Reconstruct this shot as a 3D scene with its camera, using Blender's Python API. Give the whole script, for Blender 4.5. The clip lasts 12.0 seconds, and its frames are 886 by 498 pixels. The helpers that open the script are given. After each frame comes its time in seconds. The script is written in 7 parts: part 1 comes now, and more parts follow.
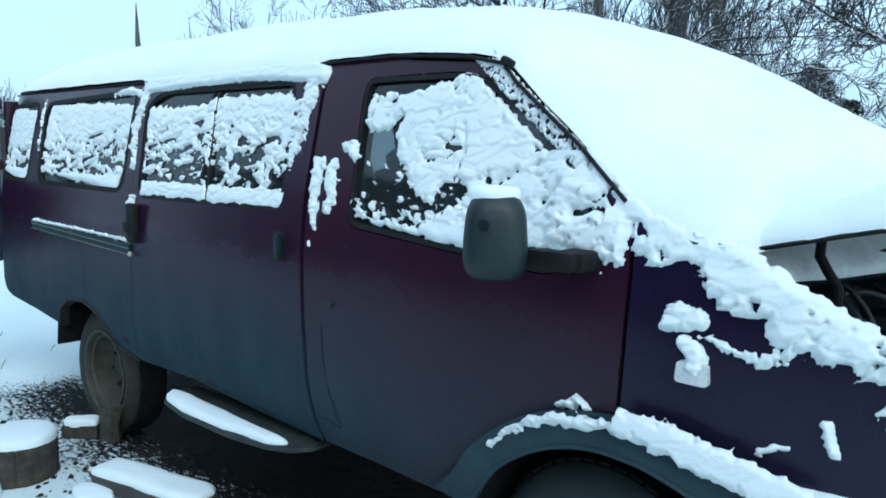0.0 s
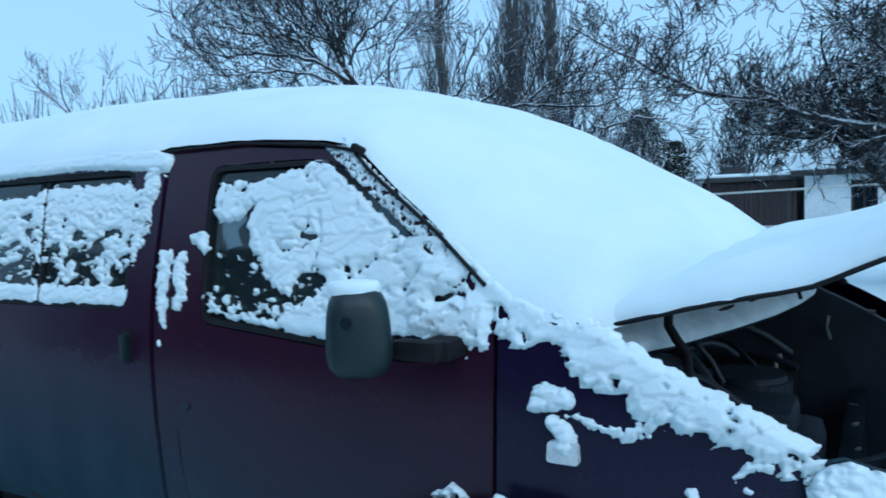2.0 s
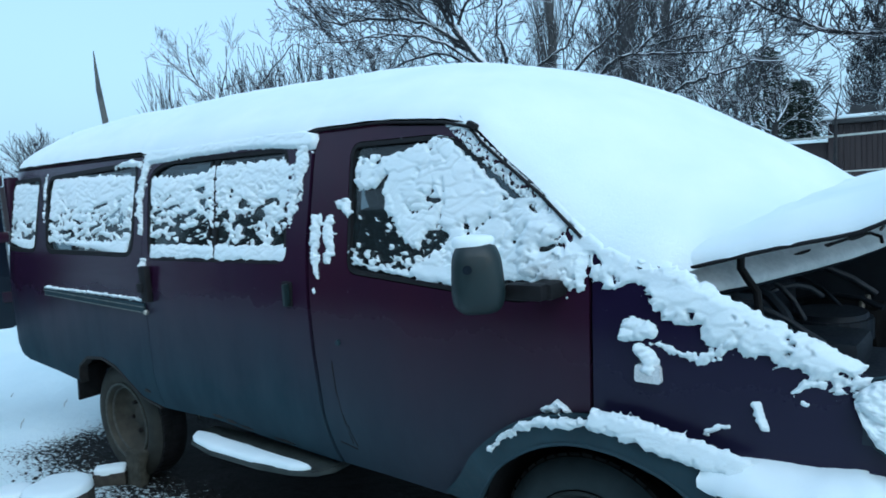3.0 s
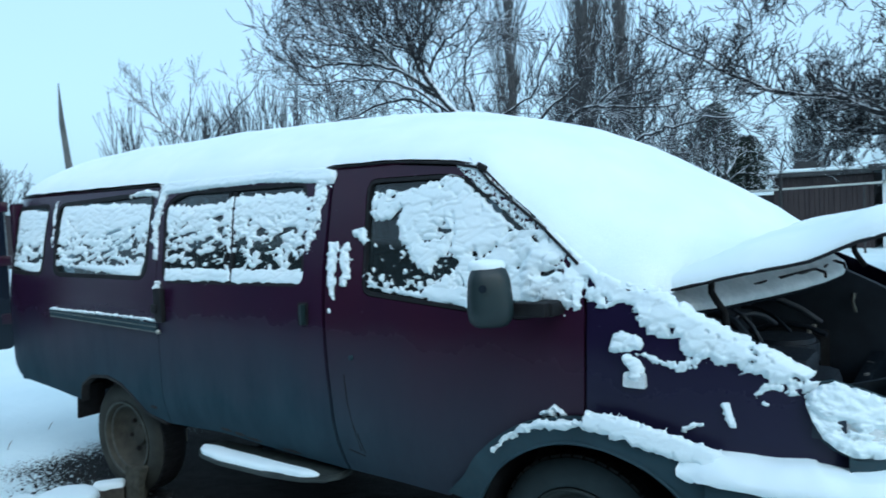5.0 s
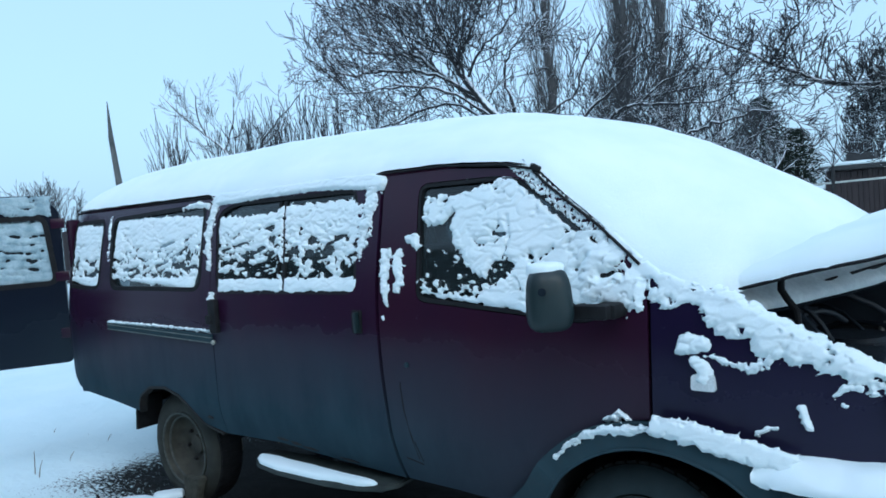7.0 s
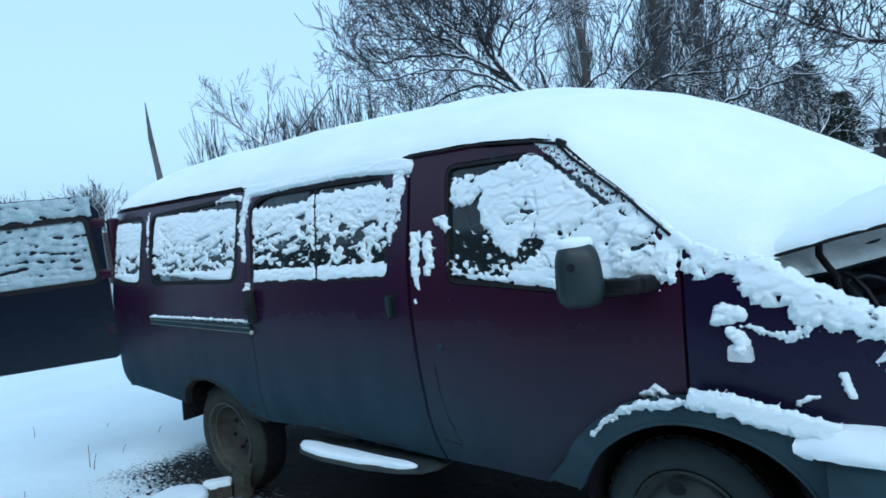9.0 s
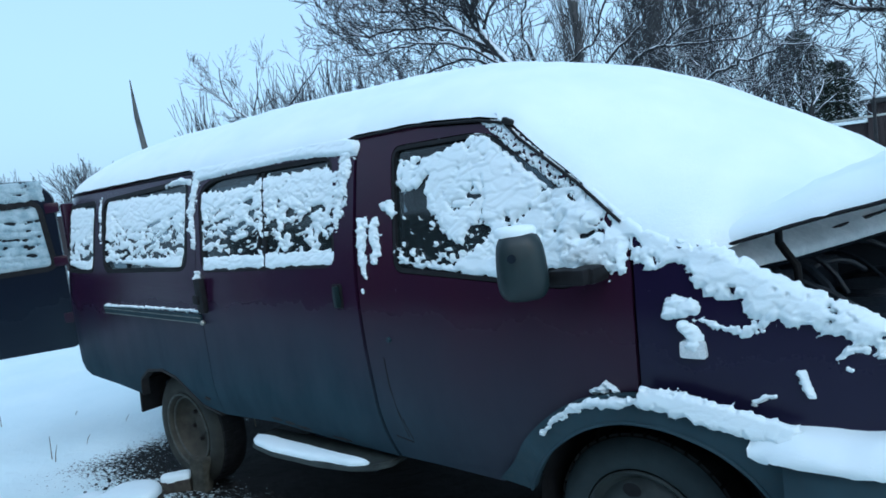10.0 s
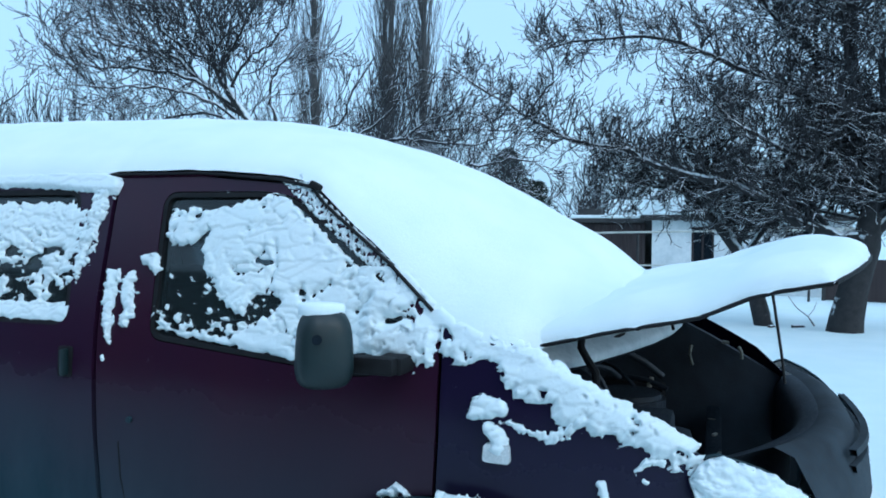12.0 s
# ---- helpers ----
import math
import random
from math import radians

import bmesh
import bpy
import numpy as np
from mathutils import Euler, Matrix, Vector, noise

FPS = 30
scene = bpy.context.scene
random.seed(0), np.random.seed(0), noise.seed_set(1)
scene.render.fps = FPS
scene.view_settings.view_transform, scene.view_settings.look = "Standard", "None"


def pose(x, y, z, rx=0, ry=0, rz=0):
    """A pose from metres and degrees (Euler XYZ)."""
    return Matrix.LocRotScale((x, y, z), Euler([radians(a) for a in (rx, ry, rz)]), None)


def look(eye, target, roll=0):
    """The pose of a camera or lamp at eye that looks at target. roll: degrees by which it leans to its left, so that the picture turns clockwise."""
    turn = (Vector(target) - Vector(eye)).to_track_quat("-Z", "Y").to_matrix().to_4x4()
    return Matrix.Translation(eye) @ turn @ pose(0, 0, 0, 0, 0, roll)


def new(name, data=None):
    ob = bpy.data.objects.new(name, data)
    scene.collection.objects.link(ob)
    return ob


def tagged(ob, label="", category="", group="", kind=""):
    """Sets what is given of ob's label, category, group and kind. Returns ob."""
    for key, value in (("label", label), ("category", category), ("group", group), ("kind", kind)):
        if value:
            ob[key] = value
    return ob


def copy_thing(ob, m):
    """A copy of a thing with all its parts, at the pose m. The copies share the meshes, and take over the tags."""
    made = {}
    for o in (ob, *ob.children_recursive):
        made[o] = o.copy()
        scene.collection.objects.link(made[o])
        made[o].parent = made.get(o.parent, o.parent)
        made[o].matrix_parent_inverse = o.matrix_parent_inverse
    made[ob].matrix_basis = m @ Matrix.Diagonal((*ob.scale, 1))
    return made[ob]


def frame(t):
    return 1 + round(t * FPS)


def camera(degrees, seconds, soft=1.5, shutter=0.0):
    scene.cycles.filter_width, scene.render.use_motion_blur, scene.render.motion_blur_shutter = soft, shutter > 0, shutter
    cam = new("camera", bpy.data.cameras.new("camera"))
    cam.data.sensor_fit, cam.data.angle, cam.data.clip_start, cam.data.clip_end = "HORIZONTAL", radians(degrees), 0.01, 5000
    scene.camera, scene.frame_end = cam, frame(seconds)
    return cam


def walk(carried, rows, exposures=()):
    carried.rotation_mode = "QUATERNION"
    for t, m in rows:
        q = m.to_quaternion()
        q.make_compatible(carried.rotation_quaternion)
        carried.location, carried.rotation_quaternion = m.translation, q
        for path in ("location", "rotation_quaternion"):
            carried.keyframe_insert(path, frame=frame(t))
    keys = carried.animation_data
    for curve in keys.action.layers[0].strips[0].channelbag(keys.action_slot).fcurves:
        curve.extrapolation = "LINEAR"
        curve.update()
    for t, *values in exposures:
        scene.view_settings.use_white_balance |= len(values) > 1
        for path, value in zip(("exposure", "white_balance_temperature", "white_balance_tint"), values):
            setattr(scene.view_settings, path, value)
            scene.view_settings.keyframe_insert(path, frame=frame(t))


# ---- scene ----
cam = camera(60.7, 12.0, soft=1.7, shutter=0.3)
PATH = [
    (0, (1.04, -1.691, 1.581), (-0.259, -0.191, 1.334), 1.1),
    (0.5, (1.044, -1.65, 1.605), (-0.233, -0.12, 1.443), 0.8),
    (1, (1.047, -1.584, 1.674), (-0.086, 0.056, 1.506), -3.0),
    (1.5, (1.016, -1.595, 1.66), (0.067, 0.16, 1.514), -2.4),
    (2, (1.017, -1.658, 1.682), (0.009, 0.066, 1.565), -2.2),
    (2.5, (1.129, -1.837, 1.702), (-0.097, -0.265, 1.534), -4.7),
    (3, (1.257, -2.0, 1.725), (0.004, -0.457, 1.504), -4.4),
    (3.2, (1.282, -2.088, 1.748), (-0.023, -0.583, 1.572), -5.2),
    (4.8, (1.294, -2.446, 1.706), (0.055, -0.882, 1.579), -3.2),
    (5, (1.314, -2.426, 1.707), (0.156, -0.8, 1.591), -2.8),
    (5.5, (1.321, -2.387, 1.707), (0.234, -0.714, 1.565), -5.1),
    (6, (1.255, -2.4, 1.708), (0.024, -0.827, 1.593), -4.8),
    (6.5, (1.244, -2.419, 1.705), (-0.029, -0.879, 1.608), -5.0),
    (7, (1.247, -2.418, 1.705), (0.0, -0.857, 1.609), -4.5),
    (7.5, (1.257, -2.436, 1.712), (-0.071, -0.954, 1.514), -5.2),
    (7.7, (1.256, -2.442, 1.714), (-0.1, -0.981, 1.548), -5.1),
    (9.3, (1.286, -2.319, 1.682), (-0.036, -0.823, 1.561), -7.5),
    (9.5, (1.302, -2.234, 1.681), (0.006, -0.716, 1.54), -6.8),
    (10, (1.301, -2.096, 1.695), (-0.026, -0.613, 1.502), -7.9),
    (10.5, (1.2, -2.055, 1.661), (0.064, -0.422, 1.452), -3.7),
    (11, (1.012, -2.054, 1.692), (0.093, -0.281, 1.584), 0.4),
    (11.5, (0.94, -2.054, 1.696), (0.198, -0.2, 1.578), 1.3),
    (12, (0.929, -2.043, 1.708), (0.25, -0.163, 1.661), 0.5),
]
EXPOSURE = [(0.0, 0.12, 5120, 1), (0.5, 0.08, 5230, -1), (1.0, -0.15, 4890, -1), (1.5, -0.3, 4610, -1), (2.0, -0.35, 4460, -1), (2.5, -0.45, 4180, 3), (3.0, -0.15, 4810, 0), (5.0, -0.05, 4930, -1), (5.5, -0.1, 4770, -1), (6.5, -0.06, 4890, 2), (7.0, -0.12, 4910, 3), (7.5, -0.18, 4850, 2), (9.5, -0.12, 4830, 3), (10.0, -0.16, 4830, 3), (11.0, -0.05, 4930, 1), (11.5, -0.13, 4800, 1), (12.0, -0.12, 4720, 1)]
walk(cam, [(t, look(eye, aim, roll)) for t, eye, aim, roll in PATH], EXPOSURE)

# ---- overcast winter daylight ----
world = bpy.data.worlds.new("overcast_sky")
scene.world = world
world.use_nodes = True
wn, wl = world.node_tree.nodes, world.node_tree.links
wn.clear()
w_out = wn.new("ShaderNodeOutputWorld")
w_sky = wn.new("ShaderNodeTexSky")
w_sky.sky_type = "NISHITA"
w_sky.sun_disc = False
w_sky.sun_elevation, w_sky.sun_rotation = radians(28), radians(120)
w_sky.dust_density, w_sky.air_density, w_sky.ozone_density = 6.0, 1.0, 1.0
w_bg = wn.new("ShaderNodeBackground")
w_bg.inputs["Strength"].default_value = 0.05
w_cloud = wn.new("ShaderNodeBackground")
w_co = wn.new("ShaderNodeTexCoord")
w_sep = wn.new("ShaderNodeSeparateXYZ")
w_ramp = wn.new("ShaderNodeValToRGB")
w_ramp.color_ramp.elements[0].position = 0.0
w_ramp.color_ramp.elements[0].color = (0.73, 0.88, 0.92, 1)
w_ramp.color_ramp.elements[1].position = 0.7
w_ramp.color_ramp.elements[1].color = (0.70, 0.79, 0.85, 1)
w_cloud.inputs["Strength"].default_value = 0.95
w_noise = wn.new("ShaderNodeTexNoise")
w_noise.inputs["Scale"].default_value = 2.2
w_noise.inputs["Detail"].default_value = 3
w_mul = wn.new("ShaderNodeMixRGB")
w_mul.blend_type = "MULTIPLY"
w_mul.inputs[0].default_value = 0.12
w_add = wn.new("ShaderNodeAddShader")
wl.new(w_co.outputs["Generated"], w_sep.inputs[0])
wl.new(w_co.outputs["Generated"], w_noise.inputs["Vector"])
wl.new(w_sep.outputs["Z"], w_ramp.inputs[0])
wl.new(w_ramp.outputs[0], w_mul.inputs[1])
wl.new(w_noise.outputs["Fac"], w_mul.inputs[2])
wl.new(w_mul.outputs[0], w_cloud.inputs["Color"])
wl.new(w_sky.outputs[0], w_bg.inputs["Color"])
wl.new(w_bg.outputs[0], w_add.inputs[0])
wl.new(w_cloud.outputs[0], w_add.inputs[1])
wl.new(w_add.outputs[0], w_out.inputs["Surface"])

sun_data = bpy.data.lights.new("sun", "SUN")
sun_data.energy, sun_data.angle, sun_data.color = 0.7, radians(30), (1.0, 0.97, 0.93)
sun = new("sun", sun_data)
sun.matrix_world = look((6, -6, 12), (0, 0, 0))


# ---- materials ----
def nodes_of(name, rough=0.6, metal=0.0):
    m = bpy.data.materials.new(name)
    m.use_nodes = True
    nt = m.node_tree
    b = nt.nodes["Principled BSDF"]
    b.inputs["Roughness"].default_value = rough
    b.inputs["Metallic"].default_value = metal
    return m, nt, b


def noise_node(nt, scale, detail=4.0, rough=0.55, coord="Object", stretch=None):
    co = nt.nodes.new("ShaderNodeTexCoord")
    n = nt.nodes.new("ShaderNodeTexNoise")
    n.inputs["Scale"].default_value = scale
    n.inputs["Detail"].default_value = detail
    n.inputs["Roughness"].default_value = rough
    if stretch:
        mp = nt.nodes.new("ShaderNodeMapping")
        mp.inputs["Scale"].default_value = stretch
        nt.links.new(co.outputs[coord], mp.inputs["Vector"])
        nt.links.new(mp.outputs[0], n.inputs["Vector"])
    else:
        nt.links.new(co.outputs[coord], n.inputs["Vector"])
    return n.outputs["Fac"]


def ramp(nt, fac, stops):
    r = nt.nodes.new("ShaderNodeValToRGB")
    e = r.color_ramp.elements
    while len(e) < len(stops):
        e.new(0.5)
    for el, (p, c) in zip(e, stops):
        el.position = p
        el.color = (*c, 1) if len(c) == 3 else c
    nt.links.new(fac, r.inputs[0])
    return r.outputs[0]


def mixc(nt, fac, a, b, mode="MIX"):
    n = nt.nodes.new("ShaderNodeMixRGB")
    n.blend_type = mode
    for sock, v in zip(n.inputs, (fac, a, b)):
        if hasattr(v, "node"):
            nt.links.new(v, sock)
        else:
            sock.default_value = (*v, 1) if isinstance(v, tuple) else v
    return n.outputs[0]


def math_node(nt, op, a, b=0.0):
    n = nt.nodes.new("ShaderNodeMath")
    n.operation = op
    for sock, v in zip(n.inputs, (a, b)):
        if hasattr(v, "node"):
            nt.links.new(v, sock)
        else:
            sock.default_value = v
    return n.outputs[0]


def bump(nt, bsdf, height, strength=0.3, dist=0.01, chain=None):
    n = nt.nodes.new("ShaderNodeBump")
    n.inputs["Strength"].default_value = strength
    n.inputs["Distance"].default_value = dist
    nt.links.new(height, n.inputs["Height"])
    if chain:
        nt.links.new(chain, n.inputs["Normal"])
    nt.links.new(n.outputs[0], bsdf.inputs["Normal"])
    return n.outputs[0]


def axis_of(nt, axis, coord="Object"):
    co = nt.nodes.new("ShaderNodeTexCoord")
    s = nt.nodes.new("ShaderNodeSeparateXYZ")
    nt.links.new(co.outputs[coord], s.inputs[0])
    return s.outputs[axis]


def ranged(nt, v, a, b, lo=0.0, hi=1.0):
    n = nt.nodes.new("ShaderNodeMapRange")
    nt.links.new(v, n.inputs[0])
    for i, x in enumerate((a, b, lo, hi)):
        n.inputs[i + 1].default_value = x
    return n.outputs[0]


def two_scale(name, dark, light, scale, rough=0.7, fine=8.0, bump_s=0.25, dist=0.005, metal=0.0, stretch=None):
    """Stains at one scale, grain at another, with fine relief."""
    m, nt, b = nodes_of(name, rough, metal)
    big = noise_node(nt, scale, 3, 0.5, stretch=stretch)
    small = noise_node(nt, scale * fine, 5, 0.6, stretch=stretch)
    f = math_node(nt, "ADD", math_node(nt, "MULTIPLY", big, 0.6), math_node(nt, "MULTIPLY", small, 0.4))
    nt.links.new(ramp(nt, f, [(0.36, dark), (0.64, light)]), b.inputs["Base Color"])
    nt.links.new(ranged(nt, small, 0.3, 0.7, max(0.05, rough - 0.12), min(1.0, rough + 0.12)), b.inputs["Roughness"])
    bump(nt, b, small, bump_s, dist)
    return m


def snow_material(name, clump=0.5):
    m, nt, b = nodes_of(name, 0.75)
    big = noise_node(nt, 3.0, 3)
    fine = noise_node(nt, 140.0, 4, 0.7)
    mid = noise_node(nt, 20.0, 6, 0.7)
    nt.links.new(ramp(nt, big, [(0.3, (0.765, 0.845, 0.86)), (0.7, (0.84, 0.90, 0.905))]), b.inputs["Base Color"])
    b.inputs["Specular IOR Level"].default_value = 0.25
    c = bump(nt, b, mid, 0.35 * clump, 0.02)
    bump(nt, b, fine, 0.40, 0.004, c)
    return m


SNOW = snow_material("fresh_snow", 0.35)
SNOW_CLUMP = snow_material("clumped_snow", 0.45)


def paint_material(name, base, deep):
    """Old metallic car paint under a film of road grime that thickens to the sills."""
    m, nt, b = nodes_of(name, 0.3)
    z = axis_of(nt, "Z")
    blot = noise_node(nt, 1.6, 4, 0.6)
    streak = noise_node(nt, 6.0, 5, 0.65, stretch=(1.0, 1.0, 0.35))
    grain = noise_node(nt, 90.0, 4, 0.7)
    zz = math_node(nt, "ADD", z, math_node(nt, "MULTIPLY", math_node(nt, "SUBTRACT", blot, 0.5), 0.36))
    zz = math_node(nt, "ADD", zz, math_node(nt, "MULTIPLY", math_node(nt, "SUBTRACT", streak, 0.5), 0.16))
    low = math_node(nt, "MULTIPLY", ranged(nt, zz, 1.22, 0.74), ranged(nt, axis_of(nt, "X"), 0.30, -1.3, 0.15, 1.0))
    film = math_node(nt, "MULTIPLY", low, ranged(nt, grain, 0.15, 0.75, 0.75, 1.0))
    spots = ranged(nt, noise_node(nt, 40.0, 5, 0.75), 0.66, 0.78, 0.0, 0.35)
    film = math_node(nt, "MAXIMUM", film, spots)
    coat = mixc(nt, noise_node(nt, 2.3, 3), base, deep)
    dirt = ramp(nt, streak, [(0.25, (0.0165, 0.037, 0.050)), (0.75, (0.0325, 0.061, 0.078))])
    nt.links.new(mixc(nt, film, coat, dirt), b.inputs["Base Color"])
    nt.links.new(ranged(nt, film, 0.0, 1.0, 0.24, 0.85), b.inputs["Roughness"])
    nt.links.new(ranged(nt, film, 0.0, 1.0, 0.27, 0.10), b.inputs["Specular IOR Level"])
    c = bump(nt, b, noise_node(nt, 3.0, 2), 0.12, 0.02)
    bump(nt, b, grain, 0.06, 0.002, c)
    return m


# rear side: maroon shifted bluer, with the sky's reflection put into the colour
SIDE_PAINT = paint_material("sky_tinged_maroon_paint", (0.026, 0.0070, 0.0215), (0.0150, 0.0070, 0.0230))
PAINT = paint_material("maroon_paint", (0.031, 0.0065, 0.0175), (0.0155, 0.0065, 0.0205))
FENDER_PAINT = paint_material("violet_maroon_paint", (0.0115, 0.0060, 0.0255), (0.0090, 0.0062, 0.0245))
# rear doors: the blue sky reflected in maroon paint is put into the base colour
REAR_PAINT = paint_material("sky_blued_dark_paint", (0.007, 0.009, 0.018), (0.005, 0.009, 0.018))
TRIM = two_scale("grimy_grey_plastic", (0.0075, 0.024, 0.033), (0.019, 0.045, 0.059), 5, 0.75, bump_s=0.15)
RUBBER = two_scale("black_rubber", (0.006, 0.006, 0.007), (0.015, 0.015, 0.016), 20, 0.7, bump_s=0.1)
RUBBER.node_tree.nodes["Principled BSDF"].inputs["Specular IOR Level"].default_value = 0.2
TYRE = two_scale("muddy_tyre_rubber", (0.006, 0.006, 0.006), (0.019, 0.019, 0.017), 9, 0.85, bump_s=0.3)
MUDDY_TYRE = two_scale("mud_coated_tyre", (0.013, 0.015, 0.012), (0.040, 0.041, 0.033), 9, 0.9, bump_s=0.3)
TYRE.node_tree.nodes["Principled BSDF"].inputs["Specular IOR Level"].default_value = 0.12
STEEL = two_scale("dirty_painted_steel", (0.011, 0.016, 0.016), (0.038, 0.046, 0.042), 12, 0.65, bump_s=0.2)
RAIL_LIP = two_scale("worn_rail_edge", (0.05, 0.06, 0.055), (0.16, 0.17, 0.15), 30, 0.5)
GRIMY_TYRE = two_scale("grime_filmed_tyre", (0.008, 0.015, 0.017), (0.021, 0.033, 0.036), 9, 0.85, bump_s=0.2)
RIM = two_scale("mud_stained_rim", (0.020, 0.020, 0.015), (0.062, 0.058, 0.043), 12, 0.8, bump_s=0.3)
RIM_LIP = two_scale("pale_rim_edge", (0.025, 0.030, 0.026), (0.085, 0.09, 0.075), 30, 0.6)
DARK = two_scale("oily_dark_metal", (0.0055, 0.0085, 0.013), (0.013, 0.019, 0.027), 10, 0.6, bump_s=0.3)
DARK.node_tree.nodes["Principled BSDF"].inputs["Specular IOR Level"].default_value = 0.06
# greyer than the other snow: the open hood's shade is put into the colour
COWL_SNOW = two_scale("hood_shaded_snow", (0.52, 0.59, 0.62), (0.72, 0.78, 0.80), 9, 0.85)
MIRROR_PLASTIC = two_scale("scuffed_black_plastic", (0.002, 0.008, 0.009), (0.007, 0.019, 0.021), 7, 0.5, bump_s=0.1)
RUST = two_scale("brown_rust", (0.007, 0.008, 0.009), (0.024, 0.020, 0.018), 25, 0.9)
INTERIOR = two_scale("dim_grey_upholstery", (0.020, 0.022, 0.025), (0.05, 0.052, 0.055), 12, 0.9)
BAY = two_scale("dusty_engine_parts", (0.008, 0.014, 0.024), (0.021, 0.031, 0.046), 10, 0.6, bump_s=0.3)
THIN_FILM = two_scale("thin_wet_snow_film", (0.22, 0.31, 0.35), (0.46, 0.55, 0.58), 16, 0.8)
FROSTED = two_scale("frost_dusted_paint", (0.007, 0.012, 0.018), (0.030, 0.043, 0.056), 7, 0.85, bump_s=0.15)
LENS = two_scale("frosted_lens", (0.55, 0.58, 0.58), (0.72, 0.74, 0.74), 20, 0.25)
WIRE = two_scale("dull_wire", (0.02, 0.02, 0.022), (0.06, 0.06, 0.06), 30, 0.5, metal=0.6)
FITTING = two_scale("worn_bright_metal", (0.30, 0.29, 0.25), (0.55, 0.54, 0.48), 40, 0.4, metal=0.8)


def glass_material():
    m = bpy.data.materials.new("tinted_window_glass")
    m.use_nodes = True
    nt = m.node_tree
    nt.nodes.clear()
    out = nt.nodes.new("ShaderNodeOutputMaterial")
    tr = nt.nodes.new("ShaderNodeBsdfTransparent")
    tr.inputs[0].default_value = (0.20, 0.23, 0.25, 1)
    film = nt.nodes.new("ShaderNodeBsdfDiffuse")
    film.inputs[0].default_value = (0.22, 0.29, 0.31, 1)
    dull = nt.nodes.new("ShaderNodeMixShader")
    smear = noise_node(nt, 3.0, 4)
    nt.links.new(ranged(nt, smear, 0.3, 0.7, 0.03, 0.11), dull.inputs[0])
    nt.links.new(tr.outputs[0], dull.inputs[1])
    nt.links.new(film.outputs[0], dull.inputs[2])
    gl = nt.nodes.new("ShaderNodeBsdfGlossy")
    gl.inputs["Roughness"].default_value = 0.06
    fr = nt.nodes.new("ShaderNodeFresnel")
    fr.inputs[0].default_value = 1.55
    mx = nt.nodes.new("ShaderNodeMixShader")
    nt.links.new(fr.outputs[0], mx.inputs[0])
    nt.links.new(dull.outputs[0], mx.inputs[1])
    nt.links.new(gl.outputs[0], mx.inputs[2])
    nt.links.new(mx.outputs[0], out.inputs[0])
    return m


GLASS = glass_material()


def snowy(name, dark, light, scale, amount=0.55, rough=0.9):
    """Bark or wood with snow lying on whatever faces up."""
    m, nt, b = nodes_of(name, rough)
    big = noise_node(nt, scale, 5, 0.65)
    base = ramp(nt, big, [(0.3, dark), (0.7, light)])
    geo = nt.nodes.new("ShaderNodeNewGeometry")
    s = nt.nodes.new("ShaderNodeSeparateXYZ")
    nt.links.new(geo.outputs["Normal"], s.inputs[0])
    patch = noise_node(nt, 3.5, 4, 0.6)
    up = math_node(nt, "ADD", s.outputs["Z"], math_node(nt, "MULTIPLY", math_node(nt, "SUBTRACT", patch, 0.5), 1.3))
    f = ranged(nt, up, amount, amount + 0.12)
    nt.links.new(mixc(nt, f, base, (0.82, 0.86, 0.89)), b.inputs["Base Color"])
    bump(nt, b, noise_node(nt, scale * 4, 4, 0.7), 0.5, 0.01)
    return m


BARK = snowy("snowy_dark_bark", (0.010, 0.010, 0.012), (0.029, 0.028, 0.029), 9, 0.32)
TWIG = snowy("snow_dusted_twigs", (0.017, 0.018, 0.021), (0.041, 0.041, 0.046), 6, 0.62)
POPLAR = snowy("grey_poplar_bark", (0.055, 0.055, 0.056), (0.105, 0.102, 0.10), 5, 0.95)
NEEDLE = snowy("dark_pine_needles", (0.014, 0.024, 0.020), (0.032, 0.047, 0.033), 5, 0.72)
LOGWOOD = snowy("weathered_log_bark", (0.020, 0.018, 0.015), (0.075, 0.066, 0.050), 16, 0.9)
PLANKWOOD = two_scale("wet_grey_plank", (0.030, 0.030, 0.030), (0.075, 0.072, 0.066), 10, 0.75, stretch=(0.2, 1, 1))
SHEDWOOD = two_scale("dark_shed_boards", (0.020, 0.014, 0.016), (0.045, 0.034, 0.034), 2.0, 0.85, stretch=(4, 4, 0.3))
PLASTER = two_scale("whitewashed_plaster", (0.50, 0.54, 0.56), (0.70, 0.72, 0.73), 1.2, 0.9)
ROOFEDGE = two_scale("dark_eaves_board", (0.020, 0.020, 0.022), (0.05, 0.05, 0.05), 3, 0.8)
PIPE = two_scale("pale_gas_pipe_paint", (0.35, 0.36, 0.33), (0.55, 0.55, 0.50), 5, 0.6)
POLEWOOD = two_scale("grey_pole_wood", (0.05, 0.055, 0.055), (0.12, 0.12, 0.115), 2, 0.9)
SOIL = two_scale("wet_black_soil", (0.004, 0.004, 0.004), (0.020, 0.020, 0.019), 30, 0.9)
BLOCK = two_scale("mud_caked_block", (0.036, 0.036, 0.026), (0.105, 0.100, 0.074), 22, 0.95, bump_s=0.8, dist=0.02)
STRAW = two_scale("dry_weed_stalk", (0.12, 0.10, 0.07), (0.22, 0.19, 0.13), 10, 0.9)


